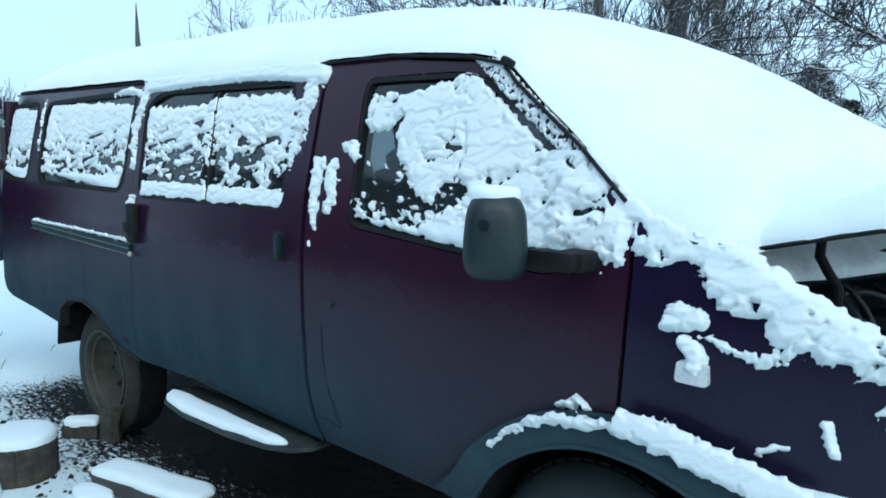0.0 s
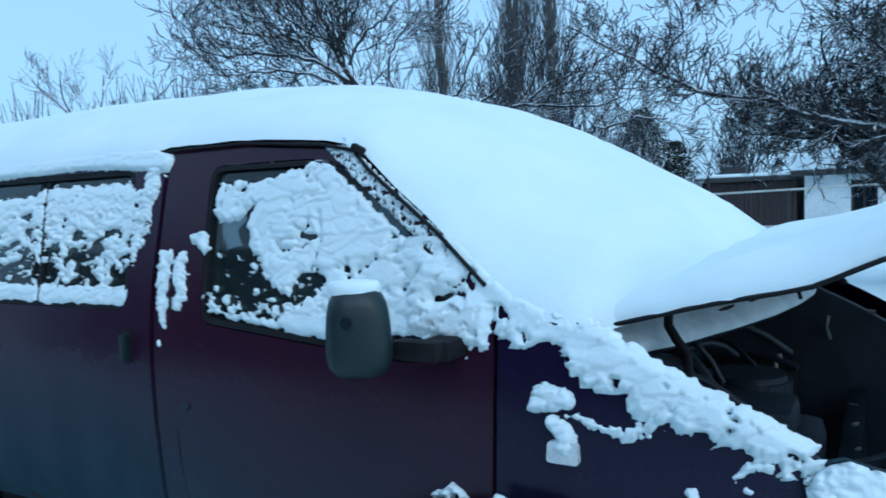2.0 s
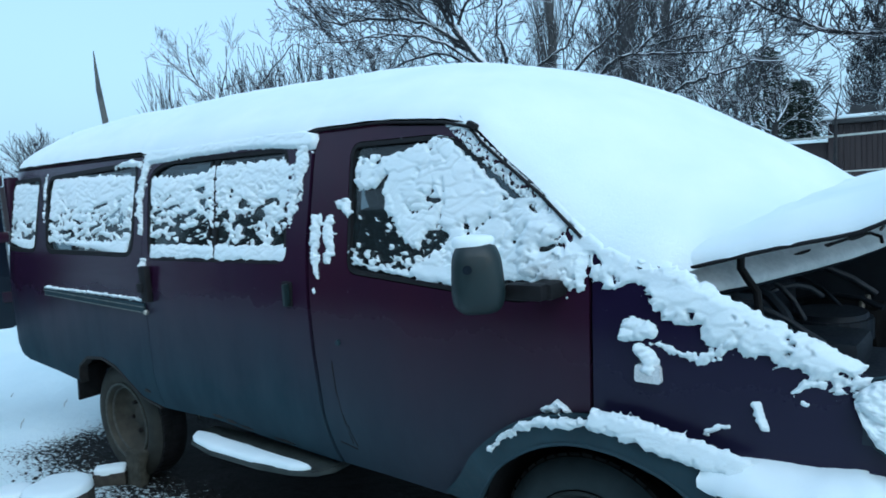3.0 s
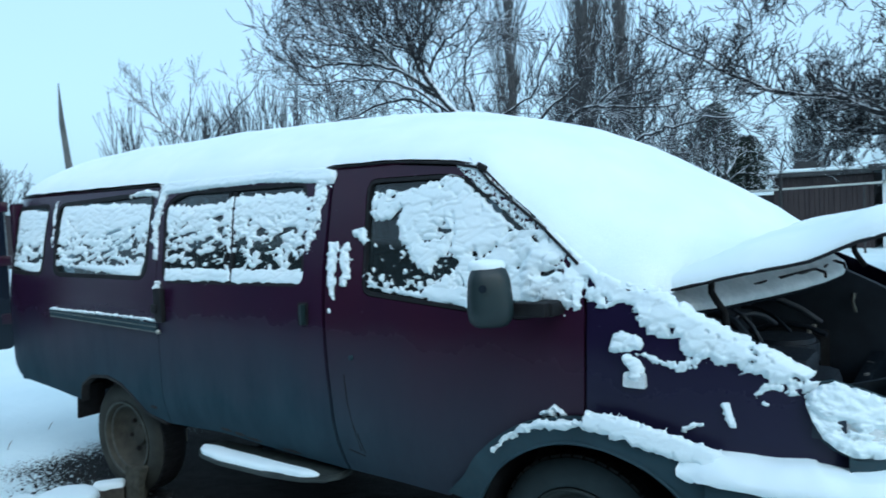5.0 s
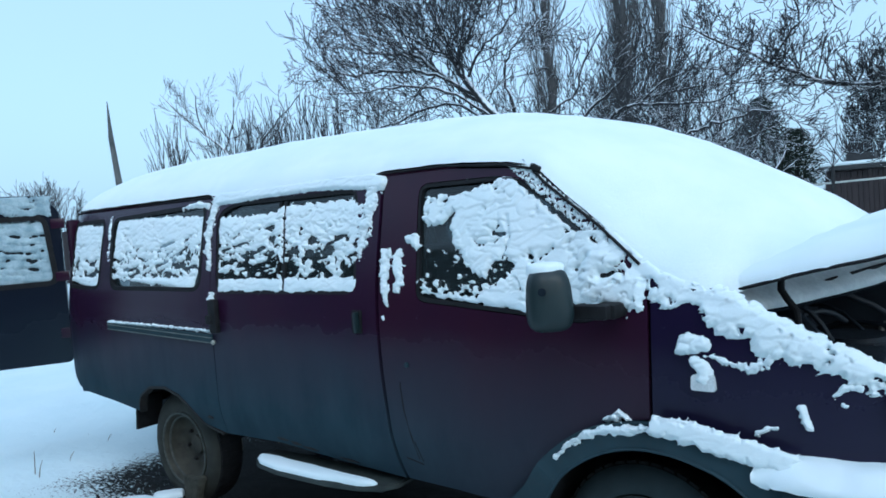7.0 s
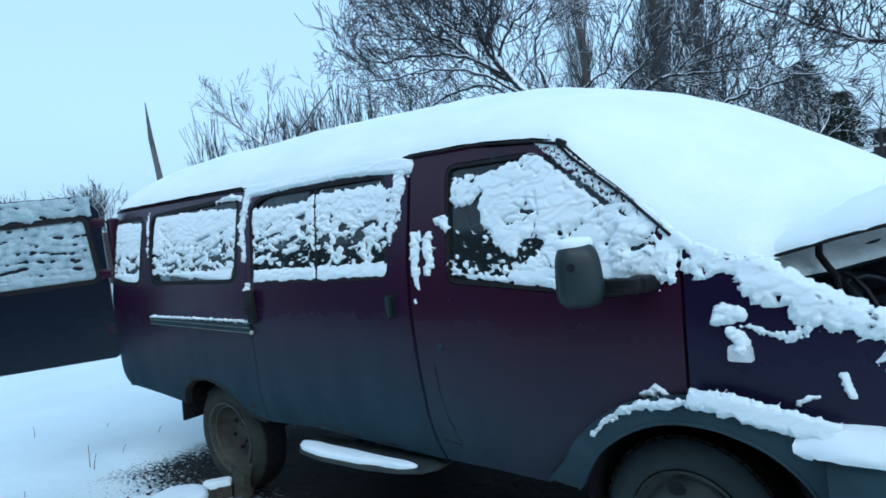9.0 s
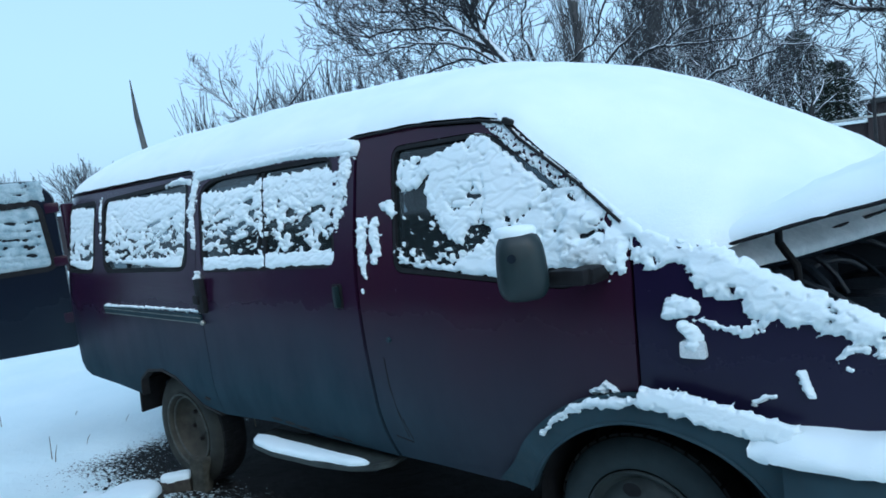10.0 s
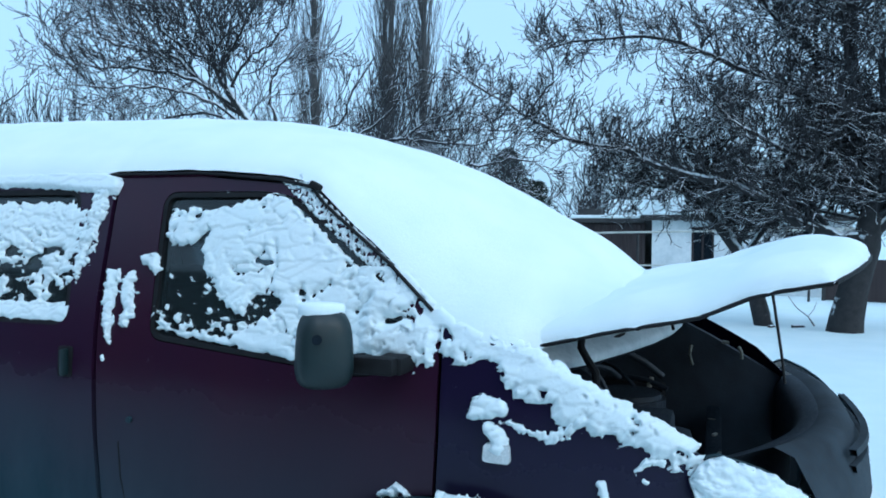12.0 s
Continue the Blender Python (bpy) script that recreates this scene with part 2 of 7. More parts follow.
def ground_material():
    """Snow over the yard; bare wet soil and gravel round and under the vehicle, where little has fallen."""
    m, nt, b = nodes_of("yard_snow_and_soil", 0.8)
    x, y = axis_of(nt, "X"), axis_of(nt, "Y")
    dx = math_node(nt, "SUBTRACT", math_node(nt, "ABSOLUTE", math_node(nt, "ADD", x, 1.55)), 2.1)
    dy = math_node(nt, "SUBTRACT", math_node(nt, "ABSOLUTE", math_node(nt, "SUBTRACT", y, 0.92)), 0.70)
    d = math_node(nt, "MAXIMUM", dx, dy)
    wob = noise_node(nt, 3.0, 5, 0.65)
    clod = noise_node(nt, 34.0, 7, 0.78, stretch=(0.7, 1.4, 1.0))
    d = math_node(nt, "ADD", d, math_node(nt, "MULTIPLY", math_node(nt, "SUBTRACT", wob, 0.5), 0.35))
    edge = ranged(nt, d, -0.45, 0.95, 0.82, 0.22)
    soil = ranged(nt, math_node(nt, "SUBTRACT", edge, clod), -0.02, 0.02)
    stray = ranged(nt, noise_node(nt, 8.0, 7, 0.8), 0.655, 0.70, 0.0, 0.75)
    near = ranged(nt, d, 3.2, 1.0)
    soil = math_node(nt, "MAXIMUM", soil, math_node(nt, "MULTIPLY", stray, near))
    earth = ramp(nt, clod, [(0.3, (0.004, 0.004, 0.004)), (0.7, (0.017, 0.017, 0.017))])
    snow = ramp(nt, noise_node(nt, 0.9, 4), [(0.3, (0.72, 0.83, 0.84)), (0.7, (0.80, 0.89, 0.89))])
    nt.links.new(mixc(nt, soil, snow, earth), b.inputs["Base Color"])
    nt.links.new(ranged(nt, soil, 0.0, 1.0, 0.8, 0.6), b.inputs["Roughness"])
    nt.links.new(ranged(nt, soil, 0.0, 1.0, 0.3, 0.04), b.inputs["Specular IOR Level"])
    h = math_node(nt, "SUBTRACT", math_node(nt, "MULTIPLY", clod, 0.5), soil)
    c = bump(nt, b, h, 0.6, 0.03)
    c = bump(nt, b, noise_node(nt, 60.0, 5, 0.7), 0.3, 0.008, c)
    bump(nt, b, noise_node(nt, 4.5, 5, 0.62), 0.45, 0.07, c)
    return m


GROUND = ground_material()


# ---- mesh helpers ----
def finish(name, me, mat, parent=None, label="", smooth=40):
    for p in me.polygons:
        p.use_smooth = smooth > 0
    if smooth > 0:
        me.set_sharp_from_angle(angle=radians(smooth))
    me.materials.append(mat)
    ob = new(name, me)
    if parent:
        ob.parent = parent
    if label:
        ob["label"] = label
    return ob


def part(name, bm, mat, parent=None, label="", smooth=40):
    bmesh.ops.recalc_face_normals(bm, faces=bm.faces[:])
    me = bpy.data.meshes.new(name)
    bm.to_mesh(me)
    bm.free()
    return finish(name, me, mat, parent, label, smooth)


def raw(name, verts, faces, mat, parent=None, label="", smooth=40):
    me = bpy.data.meshes.new(name)
    me.from_pydata(verts, [], faces)
    me.update()
    return finish(name, me, mat, parent, label, smooth)


def thing(name, label, category, group="", at=(0, 0, 0)):
    ob = new(name)
    ob.location = at
    return tagged(ob, label, category, group)


def box(bm, lo, hi, bevel=0.0, turn=None):
    m = Matrix.Translation([(a + b) / 2 for a, b in zip(lo, hi)]) @ Matrix.Diagonal([b - a for a, b in zip(lo, hi)] + [1])
    if turn is not None:
        m = turn @ m
    r = bmesh.ops.create_cube(bm, size=1, matrix=m)
    if bevel > 0:
        es = list({e for v in r["verts"] for e in v.link_edges})
        bmesh.ops.bevel(bm, geom=es, offset=bevel, segments=2, affect="EDGES", profile=0.6)
    return r["verts"]


def tube_data(path, radii, sides=8, cap=True):
    """Rings along a path; returns vertices and faces."""
    vs, fs = [], []
    path = [Vector(p) for p in path]
    n = len(path)
    if not hasattr(radii, "__len__"):
        radii = [radii] * n
    ref = Vector((0.31, 0.17, 0.93))
    for i, p in enumerate(path):
        d = (path[min(i + 1, n - 1)] - path[max(i - 1, 0)]).normalized()
        a = d.cross(ref)
        if a.length < 0.05:
            a = d.cross(Vector((1, 0, 0)))
        a.normalize()
        b = d.cross(a)
        for k in range(sides):
            t = 2 * math.pi * k / sides
            vs.append(p + (a * math.cos(t) + b * math.sin(t)) * radii[i])
    for i in range(n - 1):
        for k in range(sides):
            k2 = (k + 1) % sides
            fs.append((i * sides + k, i * sides + k2, (i + 1) * sides + k2, (i + 1) * sides + k))
    if cap:
        fs.append(tuple(range(sides))[::-1])
        fs.append(tuple((n - 1) * sides + k for k in range(sides)))
    return vs, fs


def tube(name, path, radii, mat, parent=None, label="", sides=8):
    vs, fs = tube_data(path, radii, sides)
    return raw(name, vs, fs, mat, parent, label)


def lathe(bm, profile, segs=48, axis_y=True, centre=(0, 0, 0), a0=0.0, a1=2 * math.pi):
    """Turn a profile of (radius, depth) about the y axis through centre."""
    cx, cy, cz = centre
    closed = abs(a1 - a0 - 2 * math.pi) < 1e-6
    count = segs if closed else segs + 1
    rings = []
    for r, d in profile:
        rings.append([bm.verts.new((cx + r * math.cos(a0 + (a1 - a0) * k / segs), cy + d, cz + r * math.sin(a0 + (a1 - a0) * k / segs))) for k in range(count)])
    for i in range(len(rings) - 1):
        for k in range(count if closed else count - 1):
            k2 = (k + 1) % count
            bm.faces.new((rings[i][k], rings[i][k2], rings[i + 1][k2], rings[i + 1][k]))
    return rings


def rounded(pts, r, segs=4):
    """A polygon with its corners rounded."""
    out = []
    n = len(pts)
    for i in range(n):
        p, a, b = Vector(pts[i]), Vector(pts[i - 1]), Vector(pts[(i + 1) % n])
        u, v = (a - p), (b - p)
        k = min(r, u.length * 0.45, v.length * 0.45)
        s, e = p + u.normalized() * k, p + v.normalized() * k
        for j in range(segs + 1):
            t = j / segs
            q = s * (1 - t) ** 2 + p * 2 * t * (1 - t) + e * t ** 2
            out.append((q.x, q.y))
    return out


def grown(pts, d):
    """The polygon moved outwards by d (counter-clockwise or clockwise alike)."""
    area = sum(pts[i - 1][0] * pts[i][1] - pts[i][0] * pts[i - 1][1] for i in range(len(pts)))
    s = 1 if area > 0 else -1
    out = []
    n = len(pts)
    for i in range(n):
        a, p, b = Vector(pts[i - 1]), Vector(pts[i]), Vector(pts[(i + 1) % n])
        t = (b - a).normalized()
        out.append((p.x + s * d * t.y, p.y - s * d * t.x))
    return out


def interp(x, table):
    for (a, va), (b, vb) in zip(table, table[1:]):
        if x <= b:
            t = max(0.0, (x - a) / (b - a))
            return va + (vb - va) * t
    return table[-1][1]


def smooth_interp(x, table):
    for (a, va), (b, vb) in zip(table, table[1:]):
        if x <= b:
            t = max(0.0, (x - a) / (b - a))
            i = table.index((a, va))
            m0 = (vb - table[max(i - 1, 0)][1]) / max(b - table[max(i - 1, 0)][0], 1e-6) * (b - a)
            nx = table[min(i + 2, len(table) - 1)]
            m1 = (nx[1] - va) / max(nx[0] - a, 1e-6) * (b - a)
            return (2 * t ** 3 - 3 * t ** 2 + 1) * va + (t ** 3 - 2 * t ** 2 + t) * m0 + (-2 * t ** 3 + 3 * t ** 2) * vb + (t ** 3 - t ** 2) * m1
    return table[-1][1]


def fbm(x, y, z=0.0, octaves=4):
    return noise.fractal((x, y, z), 1.0, 2.0, octaves)


# ---- ground ----
def ground_height(x, y):
    far = max(0.0, y - 13.0)
    h = -0.03 * min(far, 11.0) + 0.02 * fbm(x * 0.25, y * 0.25, 3) + 0.012 * fbm(x * 1.3, y * 1.3, 7)
    inside = max(abs(x + 1.3) - 2.0, abs(y - 1.0) - 0.75)
    k = min(1.0, max(0.0, inside / 0.5))
    return h * (0.15 + 0.85 * k) + 0.03 * k + 0.035 + 0.03 * min(1.0, max(0.0, (x + 1.5) / 1.4)) * (1 - k)


def build_ground():
    def axis(lo, hi, fine_lo, fine_hi, step):
        fine = list(np.arange(fine_lo, fine_hi + 1e-6, step))
        left, right = [], []
        v, s = fine_lo, step
        while v > lo:
            s *= 1.22
            v -= s
            left.append(v)
        v, s = fine_hi, step
        while v < hi:
            s *= 1.22
            v += s
            right.append(v)
        return left[::-1] + fine + right
    xs, ys = axis(-1500, 1500, -7.0, 3.0, 0.07), axis(-1500, 1500, -2.6, 3.0, 0.07)
    vs = [(x, y, ground_height(x, y) if abs(x) < 200 and abs(y) < 200 else 0.3) for y in ys for x in xs]
    n = len(xs)
    fs = [(j * n + i, j * n + i + 1, (j + 1) * n + i + 1, (j + 1) * n + i) for j in range(len(ys) - 1) for i in range(n - 1)]
    ob = raw("ground", vs, fs, GROUND, smooth=180)
    tagged(ob, "snow-covered yard with bare wet soil under the parked minibus", "ground", kind="structure")


build_ground()

# ---- the minibus ----
# x runs to its front, y from its near side into it, z up; front hub at x = 0.06, rear hub at x = -2.93
WIDTH = 2.0
REAR_X = -4.14


def side_y(x, z):
    """How far in from the widest point the side skin lies."""
    y = 0.0
    y += 0.20 * 0.06 * math.log1p(math.exp((z - 1.28) / 0.06)) + max(0.0, z - 1.70) ** 2 * 0.6
    if z < 0.80:
        y += (0.80 - z) ** 2 * 0.9
    if x > 0.25:
        y += 0.22 * (x - 0.25) ** 2 + max(0.0, x - 0.80) ** 2 * 1.2
    if x < -3.85:
        y += ((-3.85 - x) / 0.30) ** 2 * 0.07
    return y


def panel(name, outer, holes, mat, parent, label="", off=0.0, thick=0.03, surf=side_y, cuts=0.07, far=False, smooth=30):
    """A skin panel with holes, laid on the side's curved surface."""
    bm = bmesh.new()
    for loop in [outer] + holes:
        vs = [bm.verts.new((x, 0, z)) for x, z in loop]
        for i in range(len(vs)):
            bm.edges.new((vs[i - 1], vs[i]))
    bmesh.ops.triangle_fill(bm, use_beauty=True, use_dissolve=False, edges=bm.edges[:], normal=(0, -1, 0))
    xs, zs = [p[0] for p in outer], [p[1] for p in outer]
    for axis, lo, hi in ((0, min(xs), max(xs)), (2, min(zs), max(zs))):
        v = lo + cuts
        while v < hi - 0.01:
            co, no = [0, 0, 0], [0, 0, 0]
            co[axis], no[axis] = v, 1
            bmesh.ops.bisect_plane(bm, geom=bm.verts[:] + bm.edges[:] + bm.faces[:], plane_co=co, plane_no=no)
            v += cuts
    bmesh.ops.recalc_face_normals(bm, faces=bm.faces[:])
    bm.faces.ensure_lookup_table()
    if bm.faces[0].normal.y > 0:
        bmesh.ops.reverse_faces(bm, faces=bm.faces[:])
    edge = [e for e in bm.edges if len(e.link_faces) == 1]
    r = bmesh.ops.extrude_edge_only(bm, edges=edge)
    back = {v for v in r["geom"] if isinstance(v, bmesh.types.BMVert)}
    for v in bm.verts:
        v.co.y = surf(v.co.x, v.co.z) + off + (thick if v in back else 0.0)
        if far:
            v.co.y = WIDTH - v.co.y
    bmesh.ops.recalc_face_normals(bm, faces=bm.faces[:])
    me = bpy.data.meshes.new(name)
    bm.to_mesh(me)
    bm.free()
    return finish(name, me, mat, parent, label, smooth)


def frame_strip(name, loop, d_in, d_out, mat, parent, off=0.0, thick=0.02, far=False, surf=side_y):
    return panel(name, grown(loop, d_out), [grown(loop, -d_in)], mat, parent, off=off, thick=thick, cuts=0.2, far=far, surf=surf)


QUARTER_WIN = rounded([(-4.03, 1.402), (-3.605, 1.396), (-3.605, 1.822), (-4.06, 1.818)], 0.05)
REAR_WIN = rounded([(-3.445, 1.393), (-2.472, 1.386), (-2.475, 1.852), (-3.492, 1.820)], 0.07)
SLIDE_WIN = rounded([(-2.297, 1.372), (-1.238, 1.374), (-1.262, 1.838), (-2.20, 1.838), (-2.335, 1.79)], 0.06)
FRONT_WIN = rounded([(-0.857, 1.345), (-0.06, 1.275), (0.06, 1.33), (0.09, 1.42), (0.005, 1.535), (-0.178, 1.69), (-0.375, 1.808), (-0.475, 1.824), (-0.872, 1.826)], 0.04)
ARCH_FRONT = [(-0.335, 0.51), (-0.285, 0.57), (-0.205, 0.675), (-0.155, 0.725), (-0.10, 0.765), (-0.045, 0.797), (0.015, 0.822), (0.08, 0.84), (0.145, 0.848), (0.215, 0.846), (0.285, 0.835), (0.385, 0.798), (0.46, 0.748), (0.515, 0.69), (0.56, 0.60), (0.575, 0.52)]
FLARE_FRONT = [(-0.47, 0.535), (-0.365, 0.63), (-0.290, 0.728), (-0.205, 0.805), (-0.13, 0.858), (-0.04, 0.900), (0.06, 0.925), (0.17, 0.936), (0.28, 0.925), (0.36, 0.910), (0.46, 0.878), (0.56, 0.838), (0.66, 0.72), (0.70, 0.50)]
ARCH_REAR = [(-3.24, 0.61), (-3.21, 0.665), (-3.165, 0.725), (-3.05, 0.787), (-2.88, 0.80), (-2.74, 0.765), (-2.645, 0.703), (-2.54, 0.61), (-2.40, 0.567)]
B_SEAM = [(-1.10, 1.89), (-1.092, 1.71), (-1.098, 1.47), (-1.090, 1.22), (-1.083, 1.0), (-1.062, 0.76), (-1.046, 0.57), (-1.04, 0.522)]
F_SEAM = [(0.168, 0.940), (0.176, 1.12), (0.180, 1.30), (0.176, 1.39), (0.150, 1.464)]
S_SEAM = [(-2.42, 1.885), (-2.375, 1.60), (-2.365, 1.40), (-2.345, 1.10), (-2.345, 0.90), (-2.345, 0.575)]
G = 0.0055


def curve_through(pts, steps=4):
    """The same line with rounded bends."""
    out = []
    P = [Vector(q) for q in pts]
    for i in range(len(P) - 1):
        a, b, c, d = P[max(i - 1, 0)], P[i], P[i + 1], P[min(i + 2, len(P) - 1)]
        for k in range(steps):
            t = k / steps
            q = 0.5 * (2 * b + (c - a) * t + (2 * a - 5 * b + 4 * c - d) * t * t + (3 * b - a - 3 * c + d) * t ** 3)
            out.append((q.x, q.y))
    return out + [tuple(P[-1])]


def shift(pts, d):
    return [(x + d, z) for x, z in pts]


minibus = thing("minibus", "old maroon minibus with grimy sides and its hood propped open", "minibus")


def build_side(far):
    rear_outer = [(-2.352, 0.572)] + shift(S_SEAM, -G)[::-1][1:] + [(-4.10, 1.885), (-4.13, 1.50), (-4.12, 1.10), (-4.09, 0.83), (-4.05, 0.765), (-3.97, 0.715), (-3.86, 0.688), (-3.50, 0.650)] + ARCH_REAR[:-1]
    panel("rear_side_panel", rear_outer, [grown(QUARTER_WIN, 0.012), grown(REAR_WIN, 0.012)], SIDE_PAINT, minibus, far=far)
    slide = shift(S_SEAM, G) + [(-1.88, 0.585), (-1.45, 0.546), (-1.15, 0.528)] + shift(B_SEAM, -G - 0.005)[::-1]
    sliding = panel("sliding_door", slide, [grown(SLIDE_WIN, 0.012)], SIDE_PAINT, minibus, off=-0.004, far=far)
    front = shift(B_SEAM, G) + [(-0.78, 0.513), (-0.50, 0.495)] + FLARE_FRONT[1:7] + shift(F_SEAM, -G) + [(-0.005, 1.603), (-0.115, 1.685), (-0.243, 1.78), (-0.305, 1.836), (-0.43, 1.862), (-0.75, 1.89)]
    door = panel("front_door", front, [grown(FRONT_WIN, 0.012)], PAINT, minibus, far=far)
    fender = shift(F_SEAM, G) + [(0.44, 1.375), (0.62, 1.27), (0.79, 1.19), (0.90, 1.10), (0.888, 1.083), (0.868, 1.045), (0.884, 0.985), (0.912, 0.932), (0.950, 0.898), (0.99, 0.872), (1.0, 0.82), (0.56, 0.838), (0.46, 0.878), (0.36, 0.910), (0.28, 0.925)]
    panel("front_fender", [(x + (0.32 * min(1, max(0, (x - 0.2) / 0.3)) if far else 0), z) for x, z in fender], [], FENDER_PAINT, minibus, off=0.002, far=far)
    flare = curve_through(FLARE_FRONT) + curve_through(ARCH_FRONT)[::-1]

    def bulge(x, z):
        r = math.hypot(x - 0.11, z - 0.48)
        return side_y(x, z) - 0.035 - 0.012 * math.sin(min(1, max(0, (r - 0.33) / 0.1)) * math.pi)
    panel("wheel_arch_flare", flare, [], TRIM, minibus, "dirty grey plastic wheel arch flare", thick=0.03, surf=bulge, far=far, cuts=0.06)
    edge = curve_through(ARCH_FRONT)
    path = [(x, bulge(x, z) - 0.002, z) for x, z in edge]
    tube("flare_lip", [(x, WIDTH - y, z) if far else (x, y, z) for x, y, z in path], 0.006, TRIM, minibus)
    lip = [(x, z) for x, z in ARCH_REAR]
    panel("rear_arch_lip", [(x + 0.0, z + 0.004) for x, z in lip] + [(x, z - 0.011) for x, z in lip[::-1]], [], RUST if not far else PAINT, minibus, "rust-edged rear wheel arch lip", off=-0.006, thick=0.05, far=far)
    # glass and seals
    for loop, owner, nm in ((QUARTER_WIN, None, "quarter_window"), (REAR_WIN, None, "rear_side_window"), (SLIDE_WIN, sliding, "sliding_door_window"), (FRONT_WIN, door, "front_door_window")):
        pane = panel(nm, loop, [], GLASS, owner or minibus, "dark tinted window glass", off=0.014, thick=0.005, far=far, cuts=0.15)
        pane.visible_shadow = False
        frame_strip("window_seal", loop, 0.008, 0.008 if owner is door else 0.016, RUBBER, owner or minibus, off=-0.001, thick=0.03, far=far)
    for x0, x1, owner in ((-1.765, -1.735, sliding), (-1.80, -1.785, sliding)):
        panel("window_divider", [(x0, 1.372), (x1, 1.372), (x1 - 0.03, 1.825), (x0 - 0.03, 1.825)], [], RUBBER, owner, off=0.004, thick=0.02, far=far)
    # drip gutter along the roof and down the windscreen pillar
    pts = [(-4.10, 1.893), (-2.4, 1.895), (-1.12, 1.902), (-0.75, 1.902), (-0.43, 1.875), (-0.305, 1.848), (-0.243, 1.79), (-0.115, 1.695), (-0.005, 1.613), (0.15, 1.475)]
    path = [(x, side_y(x, z) - 0.012, z) for x, z in pts]
    if far:
        path = [(x, WIDTH - y, z) for x, y, z in path]
    tube("drip_gutter", path, [0.0045] * 4 + [0.006] * 6, RUBBER, minibus, "black rubber drip gutter")
    # inner shell that closes the gaps between the panels
    shell = [(-4.08, 0.74), (-3.85, 0.70), (-3.42, 0.70), (-3.36, 0.93), (-2.60, 0.93), (-2.30, 0.66), (-0.45, 0.60), (-0.42, 0.90), (0.30, 1.0), (0.40, 1.33), (0.14, 1.42), (-0.30, 1.82), (-4.06, 1.86)]
    panel("inner_shell", shell, [grown(w, -0.004) for w in (QUARTER_WIN, REAR_WIN, SLIDE_WIN, FRONT_WIN)], DARK, minibus, off=0.045, thick=0.01, far=far, cuts=0.3)
    return sliding, door


sliding_door, front_door = build_side(False)
build_side(True)


def roof_arc(x, k):
    """Height of the roof skin at x, k from 0 at one gutter to 1 at the other."""
    s = 1 - abs(2 * k - 1) ** 2.4
    drop = max(0.0, x + 1.1) ** 2 * 0.22
    return 1.890 + 0.180 * s - drop * s


def build_roof():
    vs, fs = [], []
    xs = [REAR_X + 0.02, -4.0, -3.6, -3.0, -2.4, -1.8, -1.2, -0.8, -0.55, -0.40]
    n = 25
    for x in xs:
        for i in range(n):
            k = i / (n - 1)
            y0 = side_y(x, 1.89)
            vs.append((x, y0 + (WIDTH - 2 * y0) * k, roof_arc(x, k) - (0.06 if x < -4.1 else 0.0)))
    for j in range(len(xs) - 1):
        for i in range(n - 1):
            fs.append((j * n + i, j * n + i + 1, (j + 1) * n + i + 1, (j + 1) * n + i))
    raw("roof", vs, fs, PAINT, minibus, smooth=60)
    # windscreen, below the snow
    vs, fs = [], []
    for j in range(9):
        t = j / 8
        x, z = -0.40 + t * 0.82, 1.0
        for i in range(n):
            k = i / (n - 1)
            y0 = 0.135 - 0.02 * t
            y = y0 + (WIDTH - 2 * y0) * k
            bow = 0.17 * (1 - (2 * k - 1) ** 2)
            vs.append((-0.36 + t * 0.56 + bow * (0.4 + 0.6 * t), y, roof_arc(-0.40, k) * (1 - t) + 1.38 * t))
    for j in range(8):
        for i in range(n - 1):
            fs.append((j * n + i, j * n + i + 1, (j + 1) * n + i + 1, (j + 1) * n + i))
    raw("windscreen", vs, fs, GLASS, minibus, smooth=60)
    bm = bmesh.new()
    box(bm, (-4.0, 0.48, 0.60), (-0.4, 1.52, 0.68))
    box(bm, (-2.38, 0.1, 0.602), (-0.45, 0.478, 0.678))
    box(bm, (-2.38, 1.522, 0.602), (-0.45, 1.9, 0.678))
    part("floor_pan", bm, DARK, minibus)
    bm = bmesh.new()
    box(bm, (0.33, 0.12, 0.93), (0.36, 1.88, 1.36))
    box(bm, (0.33, 0.50, 0.55), (0.36, 1.50, 0.928))
    part("firewall", bm, BAY, minibus)
    bm = bmesh.new()
    box(bm, (-4.06, 0.18, 1.885), (-0.5, 1.82, 1.90))
    part("headliner", bm, INTERIOR, minibus)


build_roof()


def build_seats():
    for x in (-0.75, -1.75, -2.55, -3.35):
        for y in (0.25, 1.25):
            part("seat", seat_mesh(x, y), INTERIOR, minibus, "dark upholstered seat")


def seat_mesh(x, y):
    bm = bmesh.new()
    box(bm, (x - 0.22, y, 0.75), (x + 0.25, y + 0.5, 1.08), 0.04)
    box(bm, (x - 0.30, y, 1.05), (x - 0.18, y + 0.5, 1.50), 0.05)
    return bm


build_seats()


